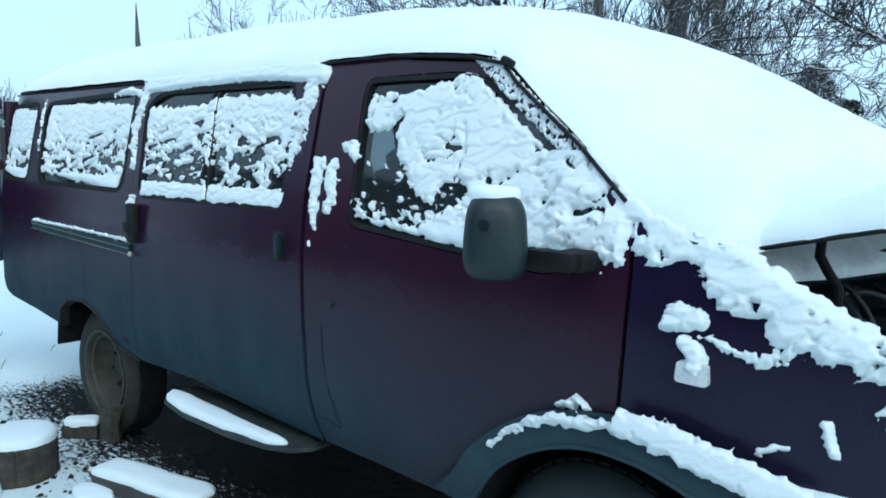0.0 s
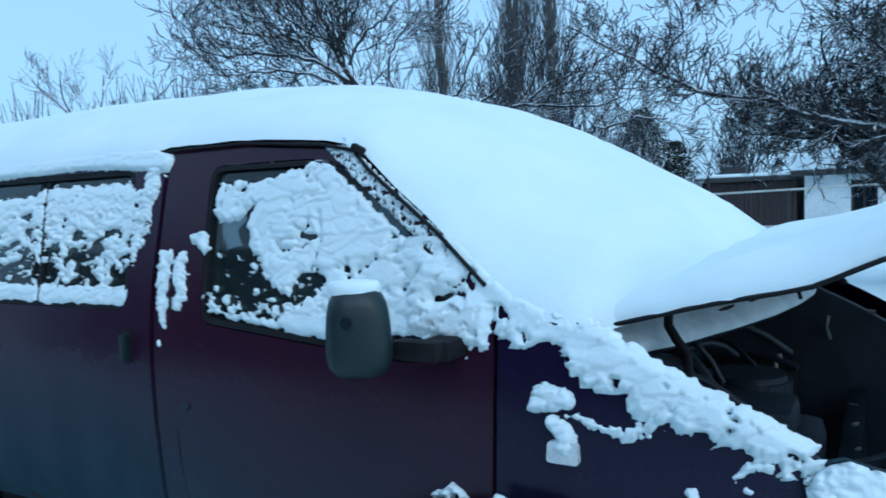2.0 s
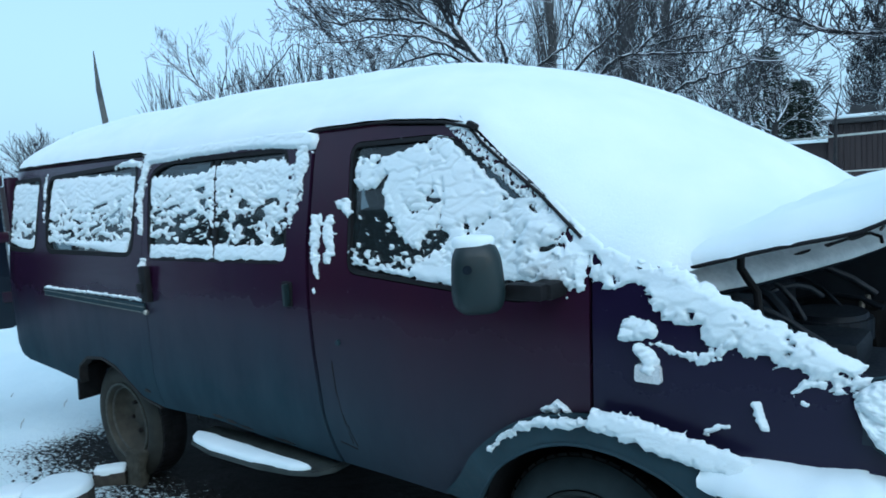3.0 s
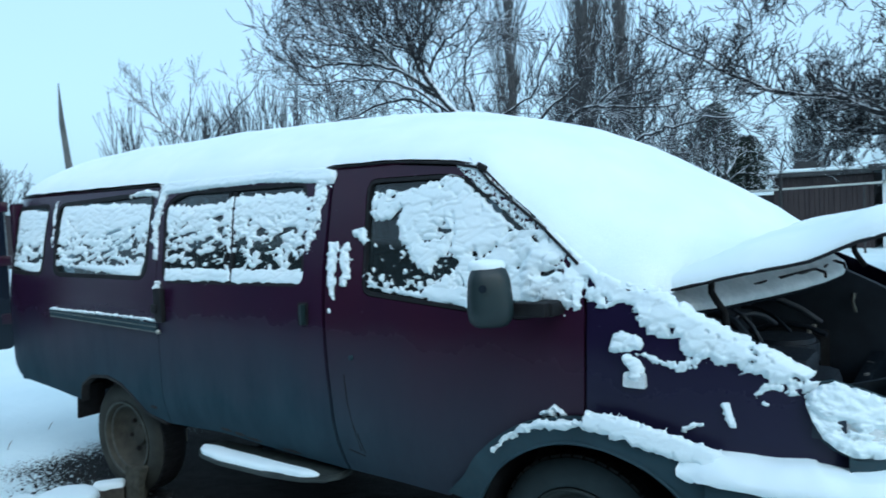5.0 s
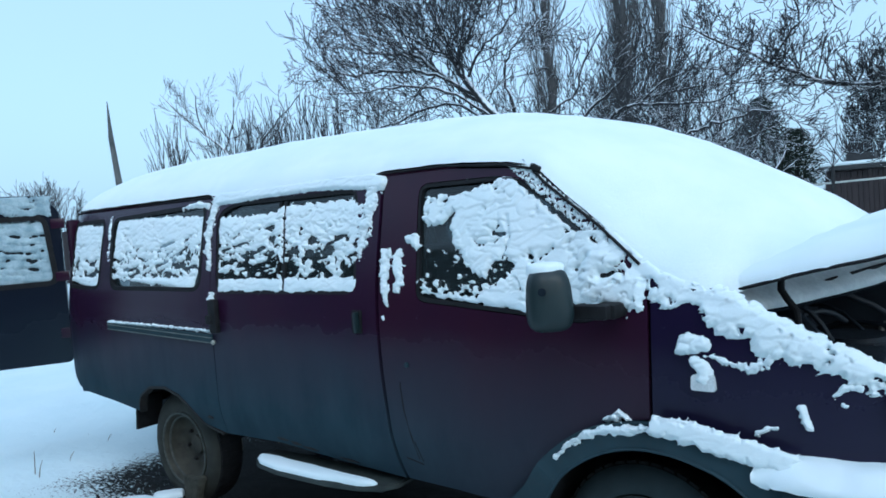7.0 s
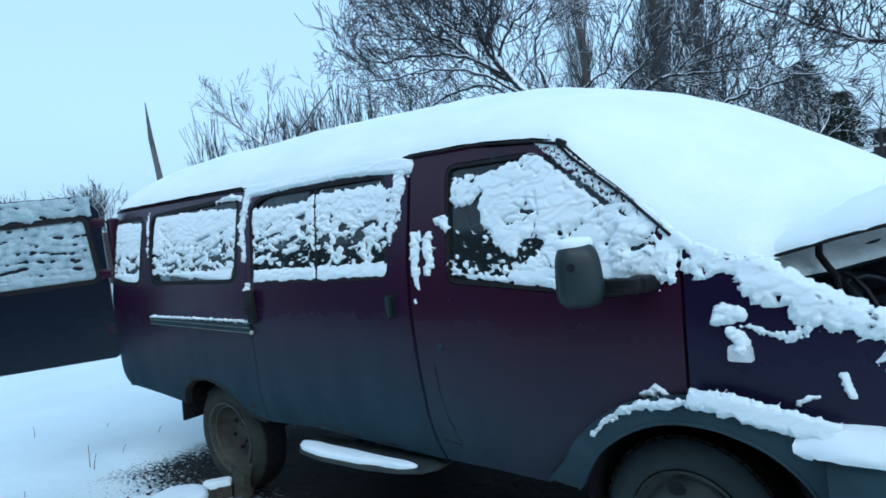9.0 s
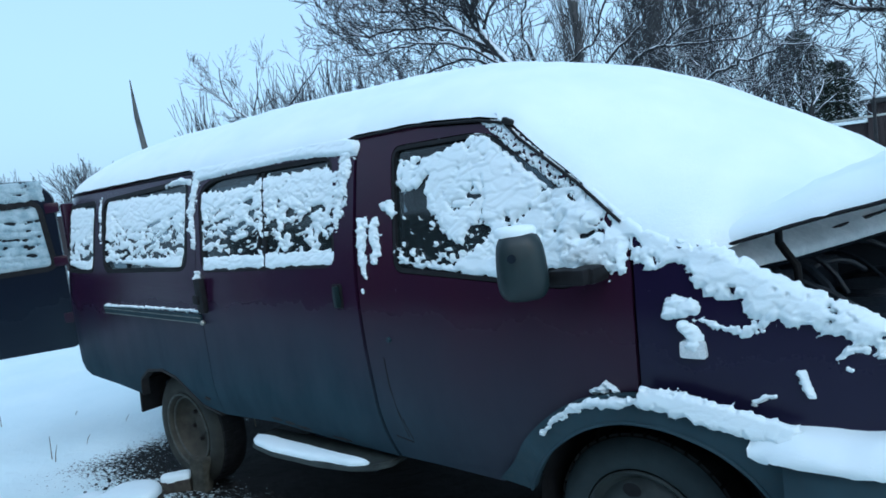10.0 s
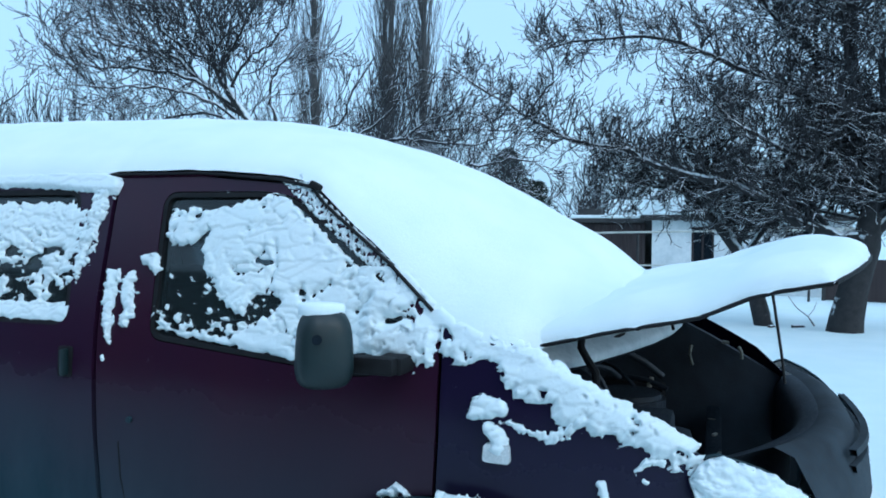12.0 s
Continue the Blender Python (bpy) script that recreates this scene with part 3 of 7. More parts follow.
def build_wheel(x, y, rear, z=0.345):
    """One wheel with its face at depth y, looking to the near side."""
    wheel = new("rear_wheel" if rear else "front_wheel")
    wheel.parent = minibus
    wheel.location = (x, y, z)
    bm = bmesh.new()
    lathe(bm, [(0.222, 0.03), (0.232, 0.006), (0.262, -0.006), (0.300, 0.002), (0.326, 0.018), (0.336, 0.031)], 56)
    part("sidewall", bm, MUDDY_TYRE if rear else GRIMY_TYRE, wheel, "tyre wall caked in mud")
    bm = bmesh.new()
    lathe(bm, [(0.336, 0.031), (0.345, 0.05), (0.345, 0.16), (0.335, 0.185), (0.30, 0.20), (0.22, 0.19)], 56)
    # rear tyre and tread take a darker rubber, for the shade below the body
    part("tyre", bm, TYRE if not rear else RUBBER, wheel, "worn black tyre")
    # tread blocks
    bm = bmesh.new()
    for k in range(44):
        a = 2 * math.pi * k / 44
        for d0, d1, s in ((0.036, 0.085, 0.0), (0.095, 0.150, 0.5)):
            t = Matrix.Rotation(-(a + s * 2 * math.pi / 44), 4, "Y")
            box(bm, (-0.018, d0, 0.338), (0.018, d1, 0.3475), turn=t)
    part("tread", bm, TYRE if not rear else RUBBER, wheel)
    bm = bmesh.new()
    if rear:
        prof = [(0.224, 0.012), (0.226, 0.004), (0.218, 0.0), (0.208, 0.010), (0.204, 0.03), (0.196, 0.035), (0.190, 0.06), (0.176, 0.085), (0.15, 0.105), (0.10, 0.112), (0.062, 0.110), (0.056, 0.090), (0.0, 0.086)]
    else:
        prof = [(0.224, 0.012), (0.226, 0.004), (0.218, 0.0), (0.208, 0.010), (0.200, 0.028), (0.188, 0.034), (0.175, 0.022), (0.150, 0.006), (0.120, -0.004), (0.085, 0.0), (0.078, 0.01), (0.074, -0.012), (0.05, -0.03), (0.0, -0.034)]
    lathe(bm, prof, 56)
    part("rim", bm, RIM if rear else STEEL, wheel, "dirt-covered pressed steel rim")
    if rear:
        bm = bmesh.new()
        lathe(bm, [(0.228, 0.006), (0.229, -0.001), (0.222, -0.004), (0.215, -0.001), (0.214, 0.004)], 56)
        part("rim_lip", bm, RIM_LIP, wheel, "paler rim edge")
        bm = bmesh.new()
        lathe(bm, [(0.200, 0.032), (0.199, 0.026), (0.193, 0.028), (0.190, 0.036)], 56)
        part("rim_ridge", bm, RIM_LIP, wheel)
    for k in range(6):
        a = 2 * math.pi * (k + 0.68) / 6
        r = 0.158
        d = 0.103 if rear else 0.004
        # front rim only: flat dark disc painted in for the shade of an opening
        bm = bmesh.new()
        bmesh.ops.create_circle(bm, cap_ends=True, radius=0.031, segments=12, matrix=Matrix.Translation((r * math.cos(a), d - 0.003, r * math.sin(a))) @ Matrix.Rotation(radians(90), 4, "X") @ Matrix.Diagonal((1.15, 0.85, 1, 1)))
        if rear:
            bm.free()
        else:
            part("rim_hole_disc", bm, RUBBER, wheel)
        bm = bmesh.new()
        bmesh.ops.create_cone(bm, cap_ends=True, radius1=0.014, radius2=0.011, depth=0.022, segments=6, matrix=Matrix.Translation((0.098 * math.cos(a + 0.5), (0.108 if rear else -0.006) - 0.008, 0.098 * math.sin(a + 0.5))) @ Matrix.Rotation(radians(90), 4, "X"))
        part("wheel_nut", bm, RUST, wheel)
    return wheel


FRONT_HUB, REAR_HUB = (0.06, 0.10, 0.385), (-2.93, 0.10, 0.385)
front_wheel = build_wheel(FRONT_HUB[0], 0.115, False, 0.385)
rear_wheel = build_wheel(REAR_HUB[0], 0.115, True, 0.385)
for src, x in ((front_wheel, FRONT_HUB[0]), (rear_wheel, REAR_HUB[0])):
    twin = copy_thing(src, pose(x, WIDTH - 0.1, src.location.z, 0, 0, 180))
    twin.parent = minibus


def build_underbody():
    # wheel housings and chassis
    for x, r in ((0.10, 0.43), (-2.90, 0.50)):
        for y0, y1 in ((0.08, 0.46), (1.54, 1.92)):
            bm = bmesh.new()
            lathe(bm, [(r, y0), (r, y1), (0.02, y1)] if y0 < 1 else [(r, y1), (r, y0), (0.02, y0)], 20, centre=(x, 0, 0.42), a0=-0.1 if x > 0 else 0.40, a1=math.pi + (0.1 if x > 0 else -0.40))
            part("wheel_housing", bm, RUBBER, minibus)
    for y in (0.55, 1.35):
        bm = bmesh.new()
        box(bm, (-4.0, y, 0.45), (0.9, y + 0.09, 0.58), 0.01)
        part("chassis_rail", bm, DARK, minibus)
    tube("rear_axle", [(-2.93, 0.3, 0.385), (-2.93, 0.85, 0.385), (-2.93, 1.0, 0.385), (-2.93, 1.7, 0.385)], [0.05, 0.05, 0.05, 0.05], DARK, minibus)
    tube("front_axle", [(0.06, 0.25, 0.36), (0.06, 1.75, 0.36)], 0.045, DARK, minibus)
    bm = bmesh.new()
    box(bm, (-2.1, 0.7, 0.36), (-1.2, 1.3, 0.58), 0.05)
    part("fuel_tank", bm, DARK, minibus)
    # mud flap behind the rear wheel
    bm = bmesh.new()
    box(bm, (-3.335, 0.05, 0.47), (-3.315, 0.23, 0.68), 0.006, turn=Matrix.Translation((-3.3, 0, 0.6)) @ Matrix.Rotation(radians(8), 4, "Y") @ Matrix.Translation((3.3, 0, -0.6)))
    part("mud_flap", bm, RUBBER, minibus, "black rubber mud flap")
    # side step on its brackets
    outline = [(-2.07, 0.01), (-1.99, -0.05), (-1.80, -0.086), (-1.45, -0.078), (-1.25, -0.055), (-1.15, -0.012), (-1.10, 0.06), (-1.10, 0.16), (-2.07, 0.16)]
    bm = bmesh.new()
    low = [bm.verts.new((x, y, 0.462)) for x, y in outline]
    top = [bm.verts.new((x, y, 0.492)) for x, y in outline]
    bm.faces.new(top)
    bm.faces.new(low[::-1])
    for i in range(len(outline)):
        bm.faces.new((low[i - 1], low[i], top[i], top[i - 1]))
    bmesh.ops.bevel(bm, geom=[e for e in bm.edges if abs(e.verts[0].co.z - e.verts[1].co.z) < 0.001], offset=0.008, segments=2, affect="EDGES")
    step = part("side_step", bm, STEEL, minibus, "grimy metal boarding step")
    for x in (-1.85, -1.25):
        bm = bmesh.new()
        box(bm, (x, 0.05, 0.43), (x + 0.05, 0.35, 0.47))
        part("bracket", bm, DARK, step)


build_underbody()


def build_rear():
    # rear frame round the open doorway
    for y0, y1, z0, z1 in ((0.10, 0.22, 0.74, 1.86), (1.78, 1.90, 0.74, 1.86), (0.10, 1.90, 0.64, 0.76), (0.45, 1.55, 1.84, 1.99)):
        bm = bmesh.new()
        box(bm, (REAR_X + 0.005, y0, z0), (REAR_X + 0.06, y1, z1), 0.02)
        part("rear_frame", bm, PAINT, minibus)
    for hinge_y, sign, angle in ((0.075, 1, 147), (1.925, -1, 0)):
        door = new("rear_door")
        door.parent = minibus
        door.location = (REAR_X - 0.015, hinge_y, 0.085)
        # local: the door spans from the hinge along +x, its outer face looks along -y
        base = math.pi / 2 if sign > 0 else -math.pi / 2
        door.rotation_euler = (0, 0, base + sign * radians(angle))
        w = 0.86

        def flat(x, z):
            return 0.0
        crest = [(w, 1.98), (0.10, 1.955), (0.0, 1.84)] if sign > 0 else [(w, 1.96), (0.45, 1.93), (0.15, 1.87), (0.0, 1.82)]
        outer = rounded([(0.0, 0.775), (w, 0.775)] + crest, 0.04)
        win = rounded([(0.06, 1.345), (0.76, 1.345), (0.76, 1.80), (0.10, 1.80)], 0.06)
        panel("door_skin", outer, [grown(win, 0.01)], REAR_PAINT, door, surf=flat, thick=0.05)
        pane = panel("window", win, [], GLASS, door, surf=flat, off=0.02, thick=0.005)
        pane.visible_shadow = False
        panel("window_seal", grown(win, 0.022), [grown(win, -0.014)], RUBBER, door, surf=flat, off=-0.006, thick=0.03)
        panel("edge_strip", [(w - 0.005, 0.75), (w + 0.05, 0.75), (w + 0.05, 1.99), (w - 0.005, 1.985)], [], RUBBER, door, surf=flat, off=-0.008, thick=0.06)
        panel("lining", grown(outer, -0.03), [grown(win, 0.02)], INTERIOR, door, surf=flat, off=0.05, thick=0.01)
        for z in (0.95, 1.35, 1.72):
            bm = bmesh.new()
            box(bm, (-0.03, -0.012, z), (0.06, 0.012, z + 0.07), 0.006)
            part("hinge", bm, PAINT, door)
        if sign > 0:
            door.scale = (1, -1, 1)


build_rear()


LAMP_LOW = [(-0.11, 1.040), (-0.05, 0.985), (0.04, 0.932), (0.16, 0.900), (0.29, 0.876), (0.51, 0.866), (0.82, 0.862), (1.04, 0.862)]
LAMP_TOP = [(-0.11, 1.046), (-0.04, 1.083), (0.04, 1.102), (0.16, 1.112), (0.44, 1.078), (0.62, 1.045), (0.83, 0.985), (1.04, 0.935)]


def lamp_point(u, v):
    """The headlight's face: u from its tip on the fender round to the grille, v up."""
    w = -0.11 + 1.15 * u
    x = 0.905 + 0.30 * w
    y = 0.085 + 0.05 * w + 0.22 * max(0.0, w) ** 2.2
    low, high = interp(w, LAMP_LOW), interp(w, LAMP_TOP)
    return x, y, low + (high - low) * v


def build_front():
    # nose: grille panel and bumper wrap round in plan
    def plan_x(y, reach):
        k = abs(y - 1.2) / 1.1
        return reach - 0.40 * k ** 2.6

    def wrap(name, levels, mat, label="", y0=0.30, y1=1.80, n=29):
        vs, fs = [], []
        for z, reach in levels:
            for i in range(n):
                y = y0 + (y1 - y0) * i / (n - 1)
                vs.append((plan_x(y, reach), y, z))
        for j in range(len(levels) - 1):
            for i in range(n - 1):
                fs.append((j * n + i, j * n + i + 1, (j + 1) * n + i + 1, (j + 1) * n + i))
        return raw(name, vs, fs, mat, minibus, label, smooth=50)
    wrap("nose_panel", [(1.085, 1.29), (1.10, 1.33), (1.075, 1.385), (0.95, 1.45), (0.86, 1.46), (0.84, 1.40)], FROSTED, "frost-dusted dark nose panel with the grille")
    for z in (0.93, 0.98, 1.03):
        wrap("grille_slat", [(z, 1.425), (z, 1.448), (z + 0.02, 1.444), (z + 0.02, 1.42), (z, 1.425)], FROSTED, y0=0.55, y1=1.45, n=15)
    wrap("lock_panel", [(1.085, 1.29), (1.075, 1.24), (1.03, 1.21), (0.80, 1.20)], BAY, y0=0.14, y1=1.64)
    # bumper with its end caps along the sides
    sec = [(0.80, 0.0), (0.812, 0.02), (0.805, 0.055), (0.78, 0.072), (0.66, 0.075), (0.58, 0.06), (0.52, 0.0)]
    ring = [(0.60, 0.03), (0.75, 0.015), (0.88, 0.02), (1.00, 0.06), (1.12, 0.17), (1.22, 0.33), (1.33, 0.60), (1.40, 1.0), (1.39, 1.40), (1.34, 1.67), (1.26, 1.83), (1.16, 1.94), (1.02, 1.98), (0.85, 1.985), (0.70, 1.97)]
    vs, fs = [], []
    for i, p in enumerate(ring):
        a, b = Vector(ring[max(i - 1, 0)]), Vector(ring[min(i + 1, len(ring) - 1)])
        t = (b - a).normalized()
        nrm = Vector((t.y, -t.x))
        for z, d in sec:
            vs.append((p[0] + nrm.x * d, p[1] + nrm.y * d, z))
    m = len(sec)
    for i in range(len(ring) - 1):
        for j in range(m - 1):
            fs.append((i * m + j, i * m + j + 1, (i + 1) * m + j + 1, (i + 1) * m + j))
    fs.append(tuple(range(m)))
    fs.append(tuple((len(ring) - 1) * m + j for j in range(m)))
    raw("front_bumper", vs, fs, TRIM, minibus, "dirty grey plastic front bumper", smooth=50)
    # headlights wrapped round the corners
    for far in (False, True):
        vs, fs = [], []
        nu, nv = 14, 10
        for j in range(nv):
            for i in range(nu):
                u, v = i / (nu - 1), j / (nv - 1)
                inset = 0.03 * (1 - math.sin(math.pi * (0.15 + 0.7 * u)) * math.sin(math.pi * (0.15 + 0.7 * v)))
                x, y, z = lamp_point(u, v)
                x, y = x - inset * 0.5 + (0.30 if far else 0.0), y + inset
                vs.append((x, WIDTH - y if far else y, z))
        for j in range(nv - 1):
            for i in range(nu - 1):
                fs.append((j * nu + i, j * nu + i + 1, (j + 1) * nu + i + 1, (j + 1) * nu + i))
        lamp = raw("headlight", vs, fs, LENS, minibus, "frosted headlight crusted with snow", smooth=60)
        rim = [vs[i] for i in range(nu)] + [vs[j * nu + nu - 1] for j in range(1, nv)] + [vs[(nv - 1) * nu + i] for i in range(nu - 2, -1, -1)] + [vs[j * nu] for j in range(nv - 2, -1, -1)]
        tube("headlight_frame", rim, 0.006, TRIM, lamp)
        vs, fs = [], []
        for i in range(13):
            x, y, z = lamp_point(0.33 + 0.67 * i / 12, 0.0)
            x += 0.30 if far else 0.0
            for dz, dy in ((0.004, 0.012), (-0.004, -0.004), (-0.055, -0.006), (-0.07, 0.02)):
                vs.append((x, WIDTH - y - dy if far else y + dy, z + dz))
        for i in range(12):
            for j in range(3):
                fs.append((i * 4 + j, i * 4 + j + 1, i * 4 + j + 5, i * 4 + j + 4))
        raw("headlight_trim", vs, fs, TRIM, minibus, "grey trim strip below the headlight")
        # inner wing under the hood
        bm = bmesh.new()
        y0, y1 = (0.10, 0.16) if not far else (1.60, 1.66)
        d = 0.30 if far else 0.0
        foot = 0.62 if far else 0.93
        prof = [(0.36, foot), (0.98 + d, foot), (0.98 + d, 1.04), (0.86 + d, 1.10), (0.62 + d, 1.24), (0.44 + d, 1.33), (0.36, 1.36)]
        for yy in (y0, y1):
            bm.faces.new([bm.verts.new((x, yy, z)) for x, z in prof])
        vl = bm.verts[:]
        k = len(prof)
        for i in range(k):
            bm.faces.new((vl[i - 1 if i else k - 1], vl[i], vl[k + i], vl[k + (i - 1 if i else k - 1)]))
        part("inner_wing", bm, BAY, minibus)
    # repeater lamp on the near and far fenders
    for far in (False, True):
        panel("side_repeater", rounded([(0.318, 1.06), (0.398, 1.058), (0.394, 1.112), (0.322, 1.112)], 0.012), [], LENS, minibus, "clear side repeater lamp", off=-0.016, thick=0.02, far=far)


build_front()


def build_engine_bay():
    bm = bmesh.new()
    box(bm, (0.40, 0.52, 0.52), (1.22, 1.48, 0.55))
    part("splash_plate", bm, BAY, minibus)
    bm = bmesh.new()
    box(bm, (0.38, 0.45, 0.55), (0.86, 0.98, 0.98), 0.05)
    box(bm, (0.42, 0.55, 0.98), (0.80, 0.80, 1.08), 0.03)
    part("engine_block", bm, BAY, minibus, "oily dark engine")
    bm = bmesh.new()
    box(bm, (0.45, 1.35, 0.75), (0.72, 1.58, 1.02), 0.01)
    battery = part("battery", bm, RUBBER, minibus, "black car battery")
    for y in (1.40, 1.53):
        bm = bmesh.new()
        bmesh.ops.create_cone(bm, cap_ends=True, radius1=0.012, radius2=0.010, depth=0.03, segments=10, matrix=Matrix.Translation((0.66, y, 1.033)))
        part("terminal", bm, FITTING, battery)
    bm = bmesh.new()
    box(bm, (0.90, 0.62, 0.60), (0.96, 1.55, 0.935), 0.01)
    part("radiator", bm, DARK, minibus)
    bm = bmesh.new()
    bmesh.ops.create_cone(bm, cap_ends=True, radius1=0.15, radius2=0.15, depth=0.12, segments=24, matrix=Matrix.Translation((0.60, 1.12, 1.00)))
    bmesh.ops.bevel(bm, geom=bm.edges[:], offset=0.02, segments=2, affect="EDGES")
    part("air_filter", bm, BAY, minibus)
    bm = bmesh.new()
    bmesh.ops.create_uvsphere(bm, u_segments=16, v_segments=10, radius=0.09, matrix=Matrix.Translation((0.45, 0.32, 1.12)) @ Matrix.Diagonal((1, 0.8, 1, 1)))
    part("coolant_tank", bm, TRIM, minibus)
    rng = random.Random(4)
    for i in range(9):
        y = 0.35 + 0.14 * i
        a = Vector((0.38, y, 1.10 + rng.uniform(-0.1, 0.15)))
        b = Vector((0.62 + rng.uniform(-0.1, 0.25), y + rng.uniform(-0.2, 0.2), 1.02 + rng.uniform(-0.1, 0.1)))
        c = (a + b) / 2 + Vector((0.02, 0, rng.uniform(0.03, 0.14)))
        pts = [a * (1 - t) ** 2 + c * 2 * t * (1 - t) + b * t * t for t in (0, 0.25, 0.5, 0.75, 1)]
        tube("hose", pts, rng.uniform(0.008, 0.022), BAY, minibus)
    # pale hoses and brackets on the far wing
    for pts in ([(0.83, 1.57, 1.20), (0.822, 1.56, 1.16), (0.835, 1.57, 1.11)], [(1.03, 1.57, 1.205), (1.042, 1.57, 1.18), (1.044, 1.57, 1.15)], [(0.96, 1.57, 1.222), (0.99, 1.57, 1.220)]):
        tube("washer_hose", pts, 0.008, RAIL_LIP, minibus, "pale washer hose")
    # glints in the dark bay, made as small bright metal pieces
    for i in range(3):
        bm = bmesh.new()
        at = Matrix.Translation((0.93 + rng.uniform(-0.02, 0.02), 0.80 + 0.24 * i + rng.uniform(-0.04, 0.04), 0.934)) @ Matrix.Rotation(rng.uniform(0, 3), 4, "Z")
        box(bm, (-0.014, -0.005, -0.004), (0.014, 0.005, rng.uniform(0.003, 0.012)), 0.002, turn=at)
        part("bay_glint", bm, FITTING, minibus)



build_engine_bay()

# hood: hinged by the windscreen, propped up at the front
HOOD_EDGE = [(0.30, 1.346), (0.43, 1.378), (0.69, 1.443), (0.905, 1.490), (0.97, 1.524), (1.05, 1.555), (1.14, 1.574), (1.21, 1.588)]


def hood_point(u, k):
    """u from the hinge to the front edge, k across; the hood as it stands open."""
    c = 1 - abs(2 * k - 1) ** 2.2
    v = max(0.0, u)
    edge_x = 0.40 + 0.81 * u
    return Vector((edge_x + c * (0.06 + 0.14 * v * v), 0.10 + 1.80 * k, smooth_interp(edge_x, HOOD_EDGE) + c * (0.055 + 0.010 * v)))


def build_hood():
    hood = new("hood")
    hood.parent = minibus
    n, m = 33, 15
    vs, fs = [], []
    for lift in (0.0, -0.006):
        for j in range(m):
            for i in range(n):
                p = hood_point(j / (m - 1), i / (n - 1))
                vs.append((p.x, p.y, p.z + lift))
    N = n * m
    for j in range(m - 1):
        for i in range(n - 1):
            q = (j * n + i, j * n + i + 1, (j + 1) * n + i + 1, (j + 1) * n + i)
            fs.append(q)
            fs.append(tuple(N + k for k in q[::-1]))
    rim = [i for i in range(n)] + [j * n + n - 1 for j in range(1, m)] + [(m - 1) * n + i for i in range(n - 2, -1, -1)] + [j * n for j in range(m - 2, 0, -1)]
    for a, b in zip(rim, rim[1:] + rim[:1]):
        fs.append((a, b, N + b, N + a))
    raw("hood_skin", vs, fs, PAINT, hood, smooth=50)
    # bent hinge arms
    for x, y, z, joints in ((0.60, 0.24, 1.31, 7), (0.90, 1.42, 1.36, 5)):
        arm = [(x - 0.03, y + 0.01, z + 0.115), (x - 0.048, y, z + 0.085), (x - 0.05, y, z + 0.05), (x - 0.03, y, z + 0.015), (x - 0.005, y, z - 0.02), (x, y, z - 0.12), (x, y, z - 0.25)]
        tube("hinge_arm", arm[:joints], 0.012, RUBBER, hood, "black bent hood hinge arm")
    edge = [hood_point(1.0, 0.01 + 0.98 * i / 30) + Vector((0, 0, -0.006)) for i in range(31)]
    tube("front_edge", edge, 0.006, RUBBER, hood)
    side = [hood_point(0.04 + 0.96 * i / 12, 0.0) + Vector((0, -0.002, -0.005)) for i in range(13)]
    tube("side_edge", side, 0.006, RUBBER, hood)
    tube("prop_rod", [(1.192, 1.2, 1.12), (1.180, 1.2, 1.22), (1.118, 1.2, 1.625)], 0.006, WIRE, minibus, "thin hood prop rod")


build_hood()

COWL = [(0.44, 0.10), (0.47, 0.17), (0.54, 0.32), (0.63, 0.60), (0.71, 0.90), (0.76, 1.20), (0.785, 1.50), (0.77, 1.75), (0.74, 1.90)]


